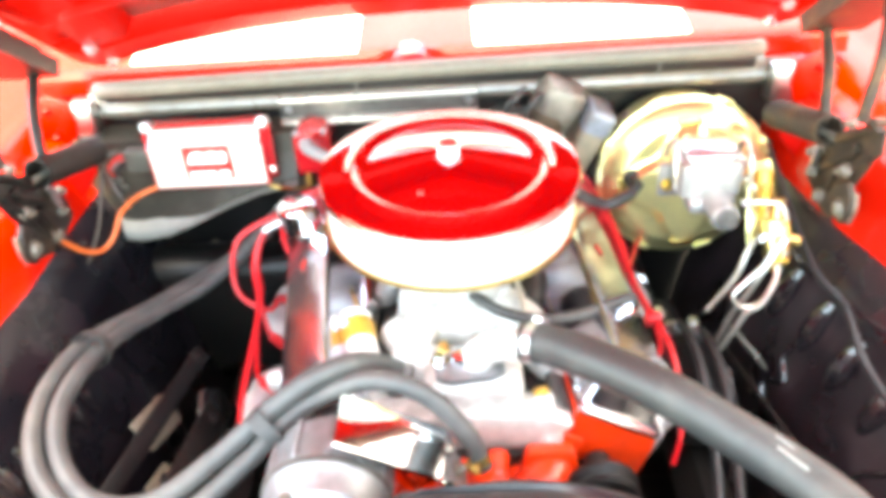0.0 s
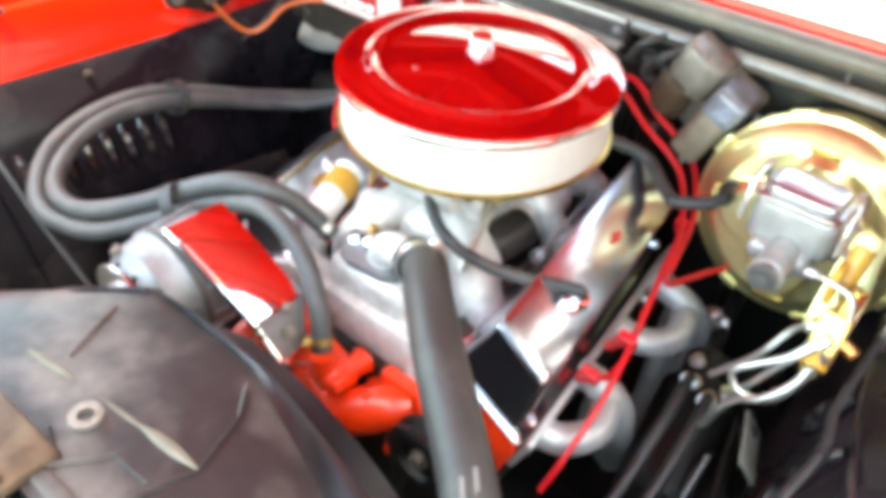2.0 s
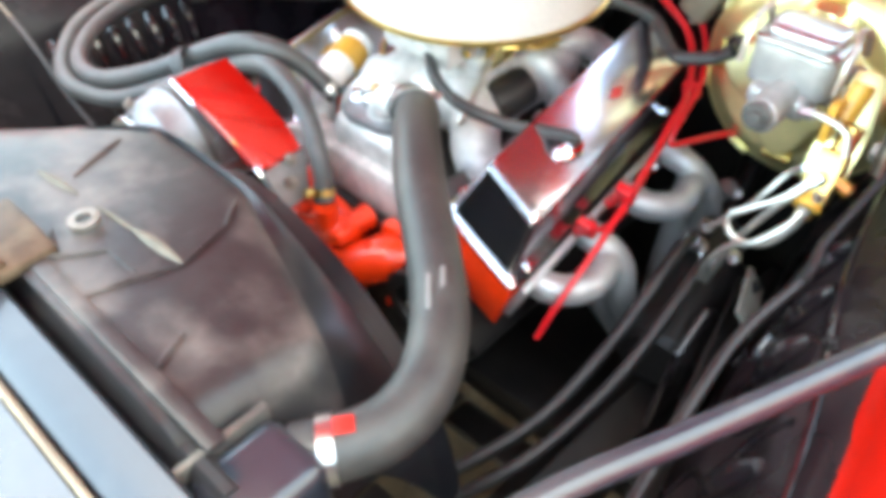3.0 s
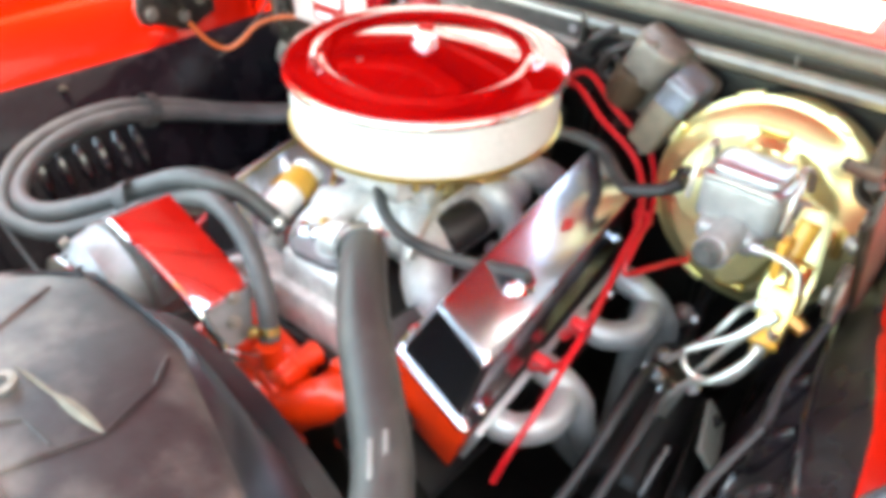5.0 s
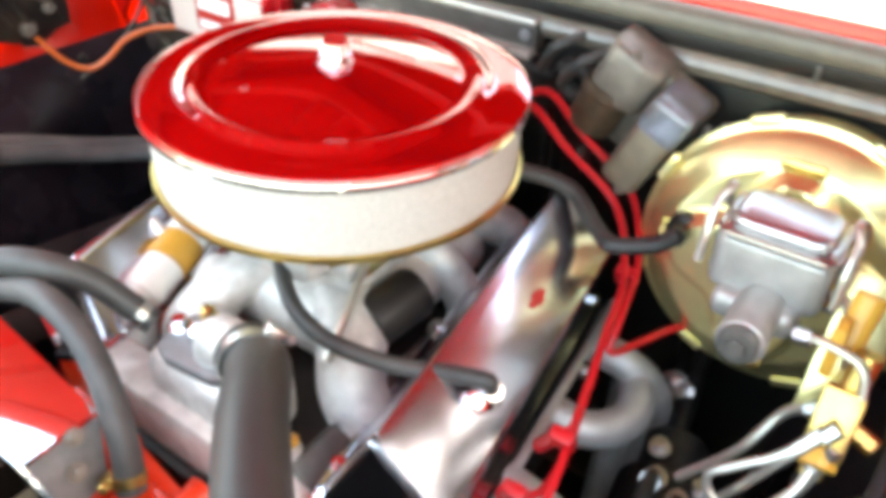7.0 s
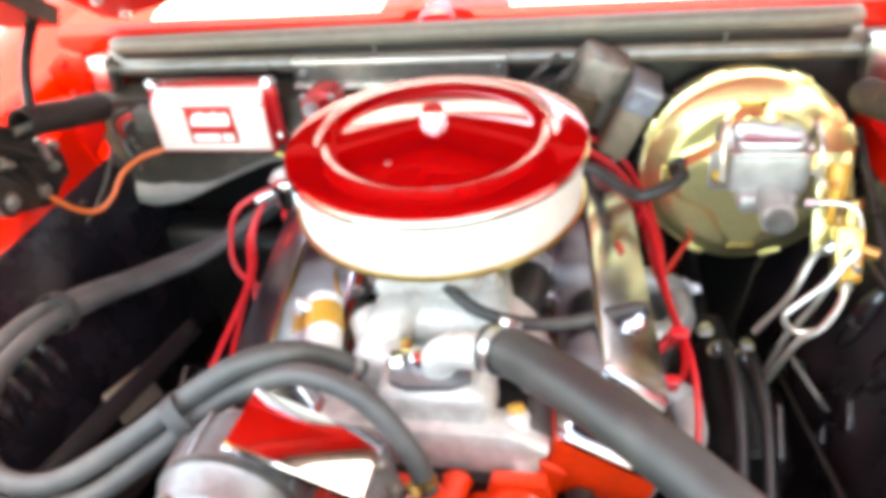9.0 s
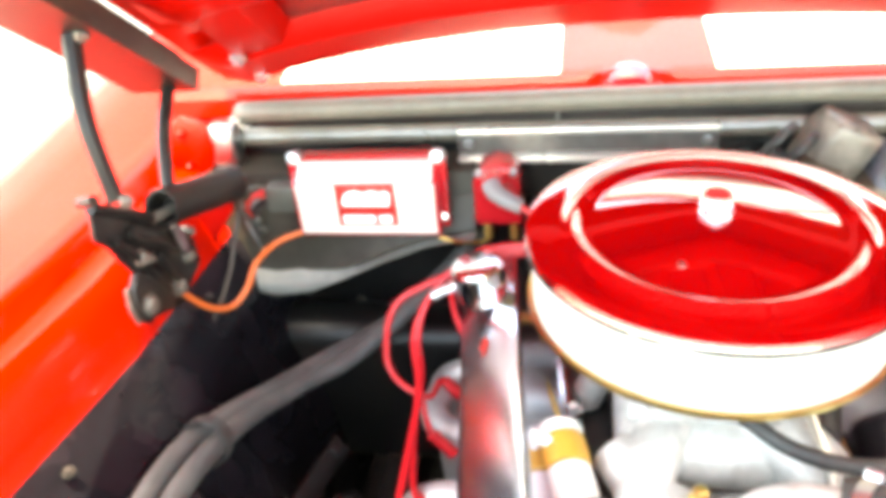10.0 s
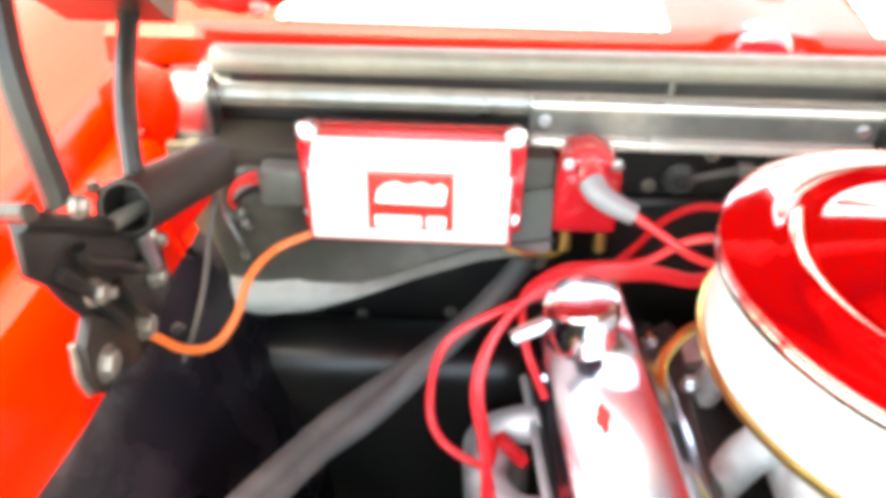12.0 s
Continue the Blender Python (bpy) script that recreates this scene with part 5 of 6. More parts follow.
TRUNK = [(0.045, 0.235, 0.915), (0.097, 0.212, 0.945), (0.150, 0.208, 0.908), (0.216, 0.205, 0.862), (0.256, 0.156, 0.815), (0.272, 0.082, 0.791)]
for k, (dx, dy, dz, tail, boot) in enumerate((
        (0.0, 0.0, 0.0, [(0.292, -0.008, 0.778), (0.309, -0.085, 0.772), (0.315, -0.150, 0.745), (0.310, -0.203, 0.700), (0.300, -0.220, 0.655)], 0.0),
        (0.004, -0.012, 0.008, [(0.291, 0.0, 0.772), (0.303, -0.060, 0.762), (0.300, -0.095, 0.752), (0.284, -0.108, 0.750), (0.268, -0.104, 0.735)], 0.03),
        (-0.004, 0.014, -0.010, [(0.288, 0.010, 0.774), (0.296, -0.030, 0.775), (0.288, -0.046, 0.770), (0.272, -0.044, 0.745)], 0.03),
        (0.006, 0.020, 0.012, [(0.283, 0.075, 0.780), (0.300, 0.115, 0.772), (0.318, 0.164, 0.765), (0.345, 0.215, 0.752)], 0.0))):
    # from the distributor over the rear of the cover, along it, down to the plugs
    pts = [(x + dx * min(1, j), y + dy * min(1, j), z + dz * min(1, j)) for j, (x, y, z) in enumerate(TRUNK)] + tail
    end, before = Vector(pts[-1]), Vector(pts[-2])
    lead("spark_plug_lead", pts, boots=[(tuple(end + (before - end).normalized() * boot), tuple(end))] if boot else ())
for k, (yp, d) in enumerate(((-0.20, 0.0), (-0.09, 0.008), (0.01, 0.016), (0.11, 0.022))):
    q = Vector((-0.275, yp, 0.690))
    pts = [(-0.04, 0.235, 0.905), (-0.085, 0.20, 0.895), (-0.12, 0.178, 0.886 - d * 0.3), (-0.171, 0.172, 0.898 - d * 0.4), (-0.223, 0.170 - d * 0.3, 0.898 - d * 0.5), (-0.275 - d * 0.3, 0.158, 0.878 - d * 0.5), (-0.311 - d * (2 if k == 3 else 0.3), 0.130, 0.846 - d * 0.4)]
    if k == 3:
        pts += [(-0.372, 0.105, 0.780), (-0.358, 0.085, 0.745), (-0.315, 0.075, 0.725)]
    if yp < 0.1:
        pts += [(-0.325 - d * 0.3, 0.098, 0.808), (-0.316 - d * 0.3, max(yp + 0.05, 0.045), 0.770 + d * 0.4)]
    if yp < -0.05:
        pts += [(-0.315, yp + 0.06, 0.735)]
    pts += [tuple(q + Vector((-0.028, 0.006, 0.03))), tuple(q)]
    end = Vector(pts[-1])
    lead("spark_plug_lead", pts, boots=[(tuple(end + (Vector(pts[-2]) - end).normalized() * 0.04), tuple(end))])
for y, x, z in ((-0.050, 0.296, 0.777), (-0.108, 0.283, 0.752), (0.160, 0.258, 0.812)):
    bm = B()
    box(bm, (-0.012, -0.007, -0.013), (0.012, 0.007, 0.013), 0.003, Matrix.Translation((x, y, z)) @ Matrix.Rotation(0.4, 4, "X"))
    solo("wire_separator", bm, REDWIRE, "red plastic spark plug wire separator", "wire clip", "wire separators")

# alternator with a chrome bracket plate
al = thing("alternator", "silver cast alternator with cooling slots", "alternator", (-0.165, -0.40, 0.76))
AO = Vector((-0.146, -0.345, 0.826))
bm = B()
lathe(bm, AO, (0, -1, 0), [(0, -0.035), (0.055, -0.035), (0.068, -0.022), (0.071, 0.0), (0.071, 0.03), (0.073, 0.034), (0.073, 0.044), (0.070, 0.048), (0.066, 0.075), (0.05, 0.092), (0.022, 0.098), (0, 0.098)], 40)
housing = part("housing", bm, ALUGREY, al)
for k in range(12):
    a = 2 * math.pi * k / 12 + 0.13
    bm = B()
    box(bm, (0.0695, -0.032, -0.0035), (0.0745, 0.022, 0.0035), 0.0015, Matrix.Translation(AO) @ Matrix.Rotation(a, 4, "Y"))
    part("housing_rib", bm, ALUGREY, housing)
bm = B()
lathe(bm, AO, (0, -1, 0), [(0.0718, 0.035), (0.0745, 0.036), (0.0745, 0.043), (0.0718, 0.044)], 40)
part("stator_band", bm, GREYDUST, al, "dull grey stator band")
for k in range(4):
    a = 2 * math.pi * k / 4 + 0.5
    bolt("through_bolt", AO + Vector((0.066 * math.cos(a), -0.078, 0.066 * math.sin(a))), (0, -1, 0), housing, 0.005, 0.006, DIRTYSTEEL)
for k in range(10):
    a = 2 * math.pi * k / 10
    bm = B()
    box(bm, (0.035, -0.006, -0.003), (0.056, 0.006, 0.003), 0.002, Matrix.Translation(AO + Vector((0, -0.089, 0))) @ Matrix.Rotation(a, 4, "Y"))
    part("cooling_slot", bm, BLACK, housing)
bm = B()
lathe(bm, AO + Vector((0, -0.10, 0)), (0, -1, 0), [(0, 0), (0.036, 0), (0.037, 0.004), (0.03, 0.012), (0.037, 0.02), (0.036, 0.024), (0.012, 0.026), (0.012, 0.034), (0, 0.034)], 28)
part("pulley", bm, STEEL, al)
bm = B()
bmesh.ops.create_cone(bm, cap_ends=True, segments=28, radius1=0.058, radius2=0.058, depth=0.004, matrix=Matrix.Translation(AO + Vector((0, -0.098, 0))) @ Matrix.Rotation(math.pi / 2, 4, "X"))
part("fan_disc", bm, STEEL, al)

cp = thing("alternator_bracket", "chrome plated alternator bracket plate with rolled edge", "bracket", (-0.06, -0.36, 0.77))
a1, a2, k1, k2 = Vector((-0.127, -0.386, 0.921)), Vector((-0.124, -0.312, 0.919)), Vector((-0.018, -0.365, 0.830)), Vector((-0.010, -0.299, 0.838))
a4, a5 = Vector((0.013, -0.359, 0.786)), Vector((0.008, -0.318, 0.787))
bm = B()
rows = []
for i in range(9):
    u = i / 8
    f, b = a1.lerp(k1, u), a2.lerp(k2, u)
    crown = Vector((0.62, 0, 0.75)) * 0.001 * math.sin(math.pi * u)
    rows.append([tuple(f.lerp(b, t) + crown + Vector((0.6, 0, 0.75)) * 0.010 * t * (1 - t)) for t in (0, 0.2, 0.4, 0.6, 0.8, 1)])
sheet(bm, rows, 0.003)
plate = part("plate", bm, CHROME, cp)
bm = B()
sheet(bm, [[tuple(k1.lerp(a4, u).lerp(k2.lerp(a5, u), t) + Vector((0.002, 0, -0.004))) for t in (0, 0.5, 1)] for u in (0, 0.3, 0.6, 0.9, 1.0)], 0.003)
# chrome too, but coloured dull grey for the dark surroundings it would mirror
part("lower_flange", bm, ALUGREY, cp, "steeper bolted flange, grey in place of its dark reflections")
bm = B()
tube(bm, [Vector(r[0]) for r in rows] + [k1.lerp(a4, u) for u in (0.25, 0.5, 0.75, 1)], 0.0042, 10, 3)
part("rolled_edge", bm, CHROME, plate, "bright polished front edge")
for p in (k1.lerp(a4, 0.62) + Vector((0.003, 0.026, 0.006)), k1.lerp(a4, 0.2) + Vector((0.004, 0.040, 0.010)), a4 + Vector((0.0, -0.002, -0.018))):
    bolt("bracket_bolt", p, (0.75, 0, 0.62), plate, 0.006, 0.006, DIRTYSTEEL)
bm = B()
tube(bm, [a4, a4 + Vector((0.004, 0.015, -0.02)), (0.02, -0.31, 0.735)], 0.007, 8)
part("brace_arm", bm, CHROME, cp)

ab = thing("engine_lug", "silver cast bracket lug with a tan plug beside the cover", "bracket", (0.16, -0.235, 0.76))
bm = B()
tube(bm, [(0.122, -0.236, 0.740), (0.120, -0.230, 0.765), (0.114, -0.212, 0.800)], lambda k: 0.020 - 0.006 * k * k, 16, 6)
part("lug_body", bm, ALU, ab)
bm = B()
cyl(bm, (0.1145, -0.213, 0.797), (0.112, -0.207, 0.806), 0.010, n=16)
part("plug", bm, AMBER, ab, "tan plug")


# ---- hoses, brakes and electrics ----
HEATER = (
    [(-0.262, 0.290, 0.852), (-0.295, 0.241, 0.829), (-0.337, 0.197, 0.802), (-0.381, 0.152, 0.778), (-0.429, 0.099, 0.762), (-0.477, 0.035, 0.770), (-0.503, -0.058, 0.802), (-0.508, -0.160, 0.836), (-0.504, -0.249, 0.844), (-0.469, -0.331, 0.840),
     (-0.412, -0.382, 0.834), (-0.341, -0.386, 0.837), (-0.276, -0.341, 0.854), (-0.214, -0.300, 0.886), (-0.163, -0.273, 0.908), (-0.122, -0.250, 0.908), (-0.094, -0.223, 0.880), (-0.060, -0.203, 0.840)],
    [(-0.264, 0.300, 0.828), (-0.300, 0.256, 0.808), (-0.345, 0.212, 0.782), (-0.400, 0.160, 0.765), (-0.456, 0.095, 0.766), (-0.493, 0.017, 0.785), (-0.521, -0.073, 0.818), (-0.535, -0.163, 0.842), (-0.530, -0.258, 0.846), (-0.487, -0.350, 0.841),
     (-0.402, -0.412, 0.826), (-0.315, -0.394, 0.820), (-0.248, -0.343, 0.842), (-0.200, -0.300, 0.868), (-0.150, -0.277, 0.886), (-0.091, -0.273, 0.900), (-0.032, -0.278, 0.876), (0.016, -0.298, 0.823), (0.032, -0.312, 0.780)],
)
for k, pts in enumerate(HEATER):
    hh = thing("heater_hose", "long aged grey rubber heater hose looping over the inner fender", "hose", (-0.29, 0.25, 0.84), "heater hoses")
    part("hose_wall", tube(B(), pts, 0.0125, 14, 8), HOSEGREY, hh)
    bm = B()
    cyl(bm, (pts[0][0], 0.316, pts[0][2] + 0.002), (pts[0][0], 0.268, pts[0][2]), 0.009, n=14)
    part("firewall_nipple", bm, DIRTYSTEEL, hh)
    clamp(Vector(pts[0]) + Vector((-0.003, -0.016, -0.003)), (0.1, 1, 0.2), 0.0127, hh, DIRTYSTEEL, 0.008)
    e = Vector(pts[-1])
    clamp(e + (Vector(pts[-2]) - e) * 0.25, e - Vector(pts[-2]), 0.0127, hh, STEEL if k == 0 else BRASS, 0.009)
for c, ax in (((-0.528, -0.115, 0.830), (0, -1, 0.35)), ((-0.225, -0.314, 0.876), (0.7, 0.5, 0.45))):
    bm = B()
    lathe(bm, Vector(c) + Vector((0.008, 0, -0.006)), ax, [(0.0265, -0.009), (0.0285, -0.009), (0.0285, 0.009), (0.0265, 0.009), (0.0265, -0.009)], 20)
    solo("hose_tie", bm, RUBBER, "grey band tying the two heater hoses together", "hose tie", "hose ties")

# brake booster and master cylinder
BC, BA = Vector((0.390, 0.207, 0.868)), Vector((0, -1, 0.117)).normalized()
bo = thing("brake_booster", "yellow zinc plated round brake booster on the firewall", "brake booster", (0.39, 0.28, 0.73))
bm = B()
lathe(bm, BC, BA, [(0.10, -0.085), (0.128, -0.07), (0.135, -0.03), (0.136, -0.006), (0.1415, -0.005), (0.1415, 0.004), (0.134, 0.007)], 72)
lathe(bm, BC, BA, [(0, -0.09), (0.10, -0.085)], 72)
side_x = Vector((1, 0, 0))
side_z = side_x.cross(BA) if side_x.cross(BA).z > 0 else BA.cross(side_x)


def face_height(r, a):
    """The stamped front of the shell: a raised clover with four lobes over a sloping dish."""
    edge = 0.083 + 0.017 * math.cos(4 * a)
    k = max(0.0, min(1.0, (edge - r) / 0.013 + 0.5))
    k = k * k * (3 - 2 * k)
    dish = 0.007 + 0.026 * min(1.0, (0.134 - r) / 0.030) ** 0.7
    return dish + (0.052 - dish) * k


radii = [0.134 - 0.004 * k for k in range(22)] + [0.03, 0.0]
rings = [[bm.verts.new(BC + BA * face_height(r, 2 * math.pi * k / 96) + (side_x * math.cos(2 * math.pi * k / 96) + side_z * math.sin(2 * math.pi * k / 96)) * r) for k in range(96)] for r in radii[:-1]]
for p, q in zip(rings, rings[1:]):
    for k in range(96):
        bm.faces.new((p[k], p[(k + 1) % 96], q[(k + 1) % 96], q[k]))
bm.faces.new(rings[-1])
bmesh.ops.recalc_face_normals(bm, faces=bm.faces)
shell_ob = part("shell", bm, GOLD, bo)
bx, by, bz = frame_of(BA)
for k in range(8):
    a = 2 * math.pi * k / 8 + 0.35
    d = bx * math.cos(a) + by * math.sin(a)
    bm = B()
    box(bm, (-0.016, -0.004, -0.008), (0.016, 0.006, 0.008), 0.003, axes(BC + d * 0.1395, d.cross(BA), d))
    part("crimp_tab", bm, GOLD, shell_ob)
for k in range(4):
    a = 2 * math.pi * k / 4 + 0.8
    d = bx * math.cos(a) + by * math.sin(a)
    bm = B()
    box(bm, (-0.020, -0.006, -0.002), (0.020, 0.006, 0.006), 0.004, axes(BC + d * 0.108 + BA * 0.030, d.cross(BA), d))
    part("pressed_rib", bm, BRASS, shell_ob)
bm = B()
cvp = BC + Vector((-0.088, -0.034, 0.020))
lathe(bm, cvp, BA, [(0, -0.01), (0.016, -0.01), (0.016, 0.008), (0.010, 0.012), (0.010, 0.03), (0, 0.03)], 18)
part("check_valve", bm, BLACK, bo)
vh = thing("vacuum_hose", "black rubber vacuum hose to the brake booster", "hose", (0.15, 0.12, 0.88))
ce = cvp + BA * 0.028
part("hose_wall", tube(B(), [(0.070, 0.095, 0.905), (0.130, 0.130, 0.912), (0.182, 0.152, 0.898), (0.225, 0.130, 0.880), (0.252, 0.112, 0.880), (0.285, 0.128, 0.884), tuple(ce + Vector((-0.012, -0.014, -0.006))), tuple(ce)], 0.009, 12), RUBBER, vh)

mc = thing("master_cylinder", "grey cast-iron brake master cylinder with clamped lid", "master cylinder", (0.40, 0.08, 0.90))
MX = 0.399


def rounded(w, l, r, n=7):
    """A rounded rectangle's outline."""
    pts = []
    for cx, cy, a0 in ((w - r, l - r, 0), (-w + r, l - r, 90), (-w + r, -l + r, 180), (w - r, -l + r, 270)):
        pts += [(cx + r * math.cos(radians(a0 + 90 * k / n)), cy + r * math.sin(radians(a0 + 90 * k / n))) for k in range(n + 1)]
    return pts


bm = B()
prism(bm, rounded(0.047, 0.036, 0.012), 0.052, axes((MX, 0.113, 0.904), (1, 0, 0), (0, 1, 0)), 0.005, 3)
part("reservoir", bm, CASTGREY, mc)
bm = B()
cyl(bm, (MX + 0.003, 0.165, 0.895), (MX + 0.005, 0.010, 0.908), 0.020, n=24, edge=0.004)
box(bm, (MX - 0.036, 0.060, 0.884), (MX + 0.036, 0.140, 0.912), 0.010, seg=3)
box(bm, (MX - 0.062, 0.148, 0.865), (MX + 0.062, 0.160, 0.925), 0.008)
part("bore", bm, CASTGREY, mc)
bm = B()
cyl(bm, (MX + 0.004, 0.022, 0.908), (MX + 0.005, 0.002, 0.911), 0.0165, n=20, edge=0.003)
cyl(bm, (MX + 0.005, 0.003, 0.911), (MX + 0.005, -0.003, 0.912), 0.009, n=6)
part("end_plug", bm, GREYDUST, mc, "round grey end plug")
bm = B()
prism(bm, rounded(0.050, 0.039, 0.014), 0.007, axes((MX, 0.113, 0.9565), (1, 0, 0), (0, 1, 0)), 0.003)
prism(bm, rounded(0.042, 0.031, 0.016), 0.012, axes((MX, 0.113, 0.9625), (1, 0, 0), (0, 1, 0)), 0.006, 3)
part("lid", bm, STEEL, mc, "bright stamped steel lid")
for xx in (MX - 0.056, MX + 0.056):
    bm = B()
    tube(bm, [(xx, 0.075, 0.925), (xx, 0.082, 0.955), (xx, 0.098, 0.975), (xx * 0.9 + MX * 0.1, 0.113, 0.984), (xx, 0.130, 0.975), (xx, 0.146, 0.945)], 0.004, 8)
    part("bail_wire", bm, CREAMLINE, mc)
for p in ((MX - 0.048, 0.143, 0.890), (MX + 0.048, 0.143, 0.890)):
    bolt("flange_nut", p, (0, -1, 0), mc, 0.008, 0.009, BRASS)

pr = thing("proportioning_valve", "brass proportioning valve on a yellow zinc bracket", "brake valve", (0.48, 0.02, 0.85))
bm = B()
prism(bm, [(-0.026, -0.012), (0.022, -0.012), (0.026, 0.05), (0.020, 0.115), (-0.014, 0.115), (-0.022, 0.05)], 0.004, axes((0.480, 0.055, 0.845), (1, 0.1, 0), (-0.03, 0.5, 0.86)), 0.0012)
part("bracket", bm, GOLD, pr)
bm = B()
box(bm, (-0.016, -0.030, -0.014), (0.016, 0.030, 0.014), 0.004, axes((0.487, 0.022, 0.862), (1, 0, 0), (-0.05, 0.5, 0.86)))
cyl(bm, (0.486, 0.012, 0.838), (0.486, -0.002, 0.818), 0.010, n=6)
cyl(bm, (0.490, 0.040, 0.885), (0.492, 0.052, 0.915), 0.011, n=14)
cyl(bm, (0.500, 0.02, 0.865), (0.520, 0.012, 0.862), 0.008, n=6)
part("valve_body", bm, BRASS, pr)
bm = B()
lathe(bm, (0.486, 0.008, 0.842), (0.05, -0.75, -0.6), [(0, 0), (0.015, 0), (0.016, 0.004), (0.016, 0.014), (0.008, 0.016), (0, 0.013)], 14)
part("switch_end", bm, AMBER, pr, "amber plastic switch end")
bm = B()
cyl(bm, (0.474, 0.060, 0.90), (0.478, 0.085, 0.945), 0.012, n=14)
box(bm, (0.462, 0.04, 0.885), (0.472, 0.062, 0.935), 0.003)
part("warning_switch", bm, AMBER, pr)
# brake lines
for k, (pts, m) in enumerate((
        ([(0.490, 0.003, 0.872), (0.462, -0.014, 0.830), (0.443, -0.019, 0.790), (0.428, -0.016, 0.752), (0.408, -0.012, 0.670)], CREAMLINE),
        ([(0.494, 0.001, 0.852), (0.484, -0.010, 0.808), (0.464, -0.030, 0.783), (0.432, -0.036, 0.780), (0.418, -0.030, 0.798), (0.436, -0.022, 0.816), (0.462, -0.012, 0.838), (0.482, 0.004, 0.866)], CREAMLINE),
        ([(0.474, 0.024, 0.868), (0.452, 0.024, 0.848), (0.430, 0.004, 0.804), (0.392, -0.006, 0.750)], CREAMLINE),
        ([(0.486, 0.005, 0.835), (0.480, -0.020, 0.815), (0.458, -0.040, 0.790), (0.436, -0.045, 0.775), (0.420, -0.050, 0.745), (0.41, -0.04, 0.70)], CREAMLINE),
        ([(0.436, 0.10, 0.915), (0.458, 0.095, 0.925), (0.474, 0.075, 0.905), (0.480, 0.055, 0.890)], CREAMLINE),
        ([(0.440, 0.045, 0.912), (0.462, 0.040, 0.918), (0.490, 0.035, 0.912), (0.498, 0.025, 0.885), (0.492, 0.012, 0.86)], CREAMLINE))):
    w = thing("brake_line", "bare tinned steel brake line", "brake line", pts[0], "brake lines")
    part("pipe", tube(B(), pts, 0.0042, 8, 8), m, w)
    d = (Vector(pts[1]) - Vector(pts[0])).normalized()
    bm = B()
    cyl(bm, Vector(pts[0]) - d * 0.004, Vector(pts[0]) + d * 0.012, 0.007, n=6)
    part("flare_nut", bm, STEEL, w)

# steering box, its hoses and shaft
sb = thing("steering_box", "black power steering box below the brake booster", "steering box", (0.40, -0.05, 0.45))
bm = B()
cyl(bm, (0.37, 0.10, 0.60), (0.40, -0.10, 0.58), 0.055, n=24, edge=0.01)
cyl(bm, (0.36, 0.155, 0.615), (0.37, 0.09, 0.60), 0.038, n=20, edge=0.006)
box(bm, (0.37, -0.06, 0.48), (0.46, 0.06, 0.60), 0.02, seg=3)
gear = part("gear_housing", bm, BLACK, sb)
for p in ((0.362, 0.063, 0.652), (0.392, 0.045, 0.655), (0.35, 0.10, 0.655), (0.405, 0.08, 0.645)):
    bolt("housing_bolt", p, (-0.1, -0.1, 1), gear, 0.009, 0.01)
bm = B()
tube(bm, [(0.36, 0.13, 0.61), (0.345, 0.22, 0.64), (0.335, 0.305, 0.67)], 0.012, 12)
part("steering_shaft", bm, BLACK, sb)
for k, pts in enumerate(([(0.362, 0.050, 0.665), (0.366, 0.015, 0.70), (0.372, -0.06, 0.70), (0.372, -0.16, 0.655), (0.355, -0.28, 0.60), (0.30, -0.40, 0.55)],
                         [(0.392, 0.035, 0.665), (0.398, 0.0, 0.695), (0.405, -0.08, 0.685), (0.40, -0.20, 0.63), (0.37, -0.33, 0.58), (0.30, -0.44, 0.52)])):
    w = thing("power_steering_hose", "black rubber power steering hose with steel crimp", "hose", pts[0], "power steering hoses")
    part("hose_wall", tube(B(), pts, 0.0082, 12), BLACKRUBBER, w)
    bm = B()
    a, b = Vector(pts[0]), Vector(pts[1])
    cyl(bm, a + (b - a) * 0.25, a + (b - a) * 0.85, 0.0115, n=14)
    part("crimp_sleeve", bm, STEEL, w)
    bm = B()
    cyl(bm, a - (b - a) * 0.2, a + (b - a) * 0.3, 0.0065, n=8)
    part("end_fitting", bm, STEEL, w)
for p, r in (((0.324, 0.215, 0.637), 0.014), ((0.340, 0.205, 0.645), 0.009), ((0.300, 0.225, 0.615), 0.008)):
    bolt("column_bolt", p, (-0.2, -0.7, 0.6), gear, r, 0.016, STEEL)
# wiring along the driver's inner fender
w = thing("wiring_harness", "black taped wiring harness along the inner fender", "wiring harness", (0.53, 0.1, 0.86))
part("loom", tube(B(), [(0.545, 0.26, 0.90), (0.54, 0.15, 0.87), (0.533, 0.05, 0.852), (0.528, -0.05, 0.842), (0.535, -0.12, 0.845), (0.522, -0.22, 0.835), (0.530, -0.34, 0.83), (0.545, -0.46, 0.835), (0.56, -0.60, 0.85)], 0.0055, 10), BLACKRUBBER, w)
for k, (y, x, z) in enumerate(((0.10, 0.536, 0.860), (-0.12, 0.535, 0.845), (-0.34, 0.530, 0.83))):
    bm = B()
    lathe(bm, (x, y, z), (0, 1, -0.1), [(0.005, -0.006), (0.0068, -0.006), (0.0068, 0.006), (0.005, 0.006)], 12)
    part("tape_band", bm, BLACK, w)
fr = thing("frame_rail", "black front frame rail below the inner fender", "frame rail", (0.40, -0.2, 0.35))
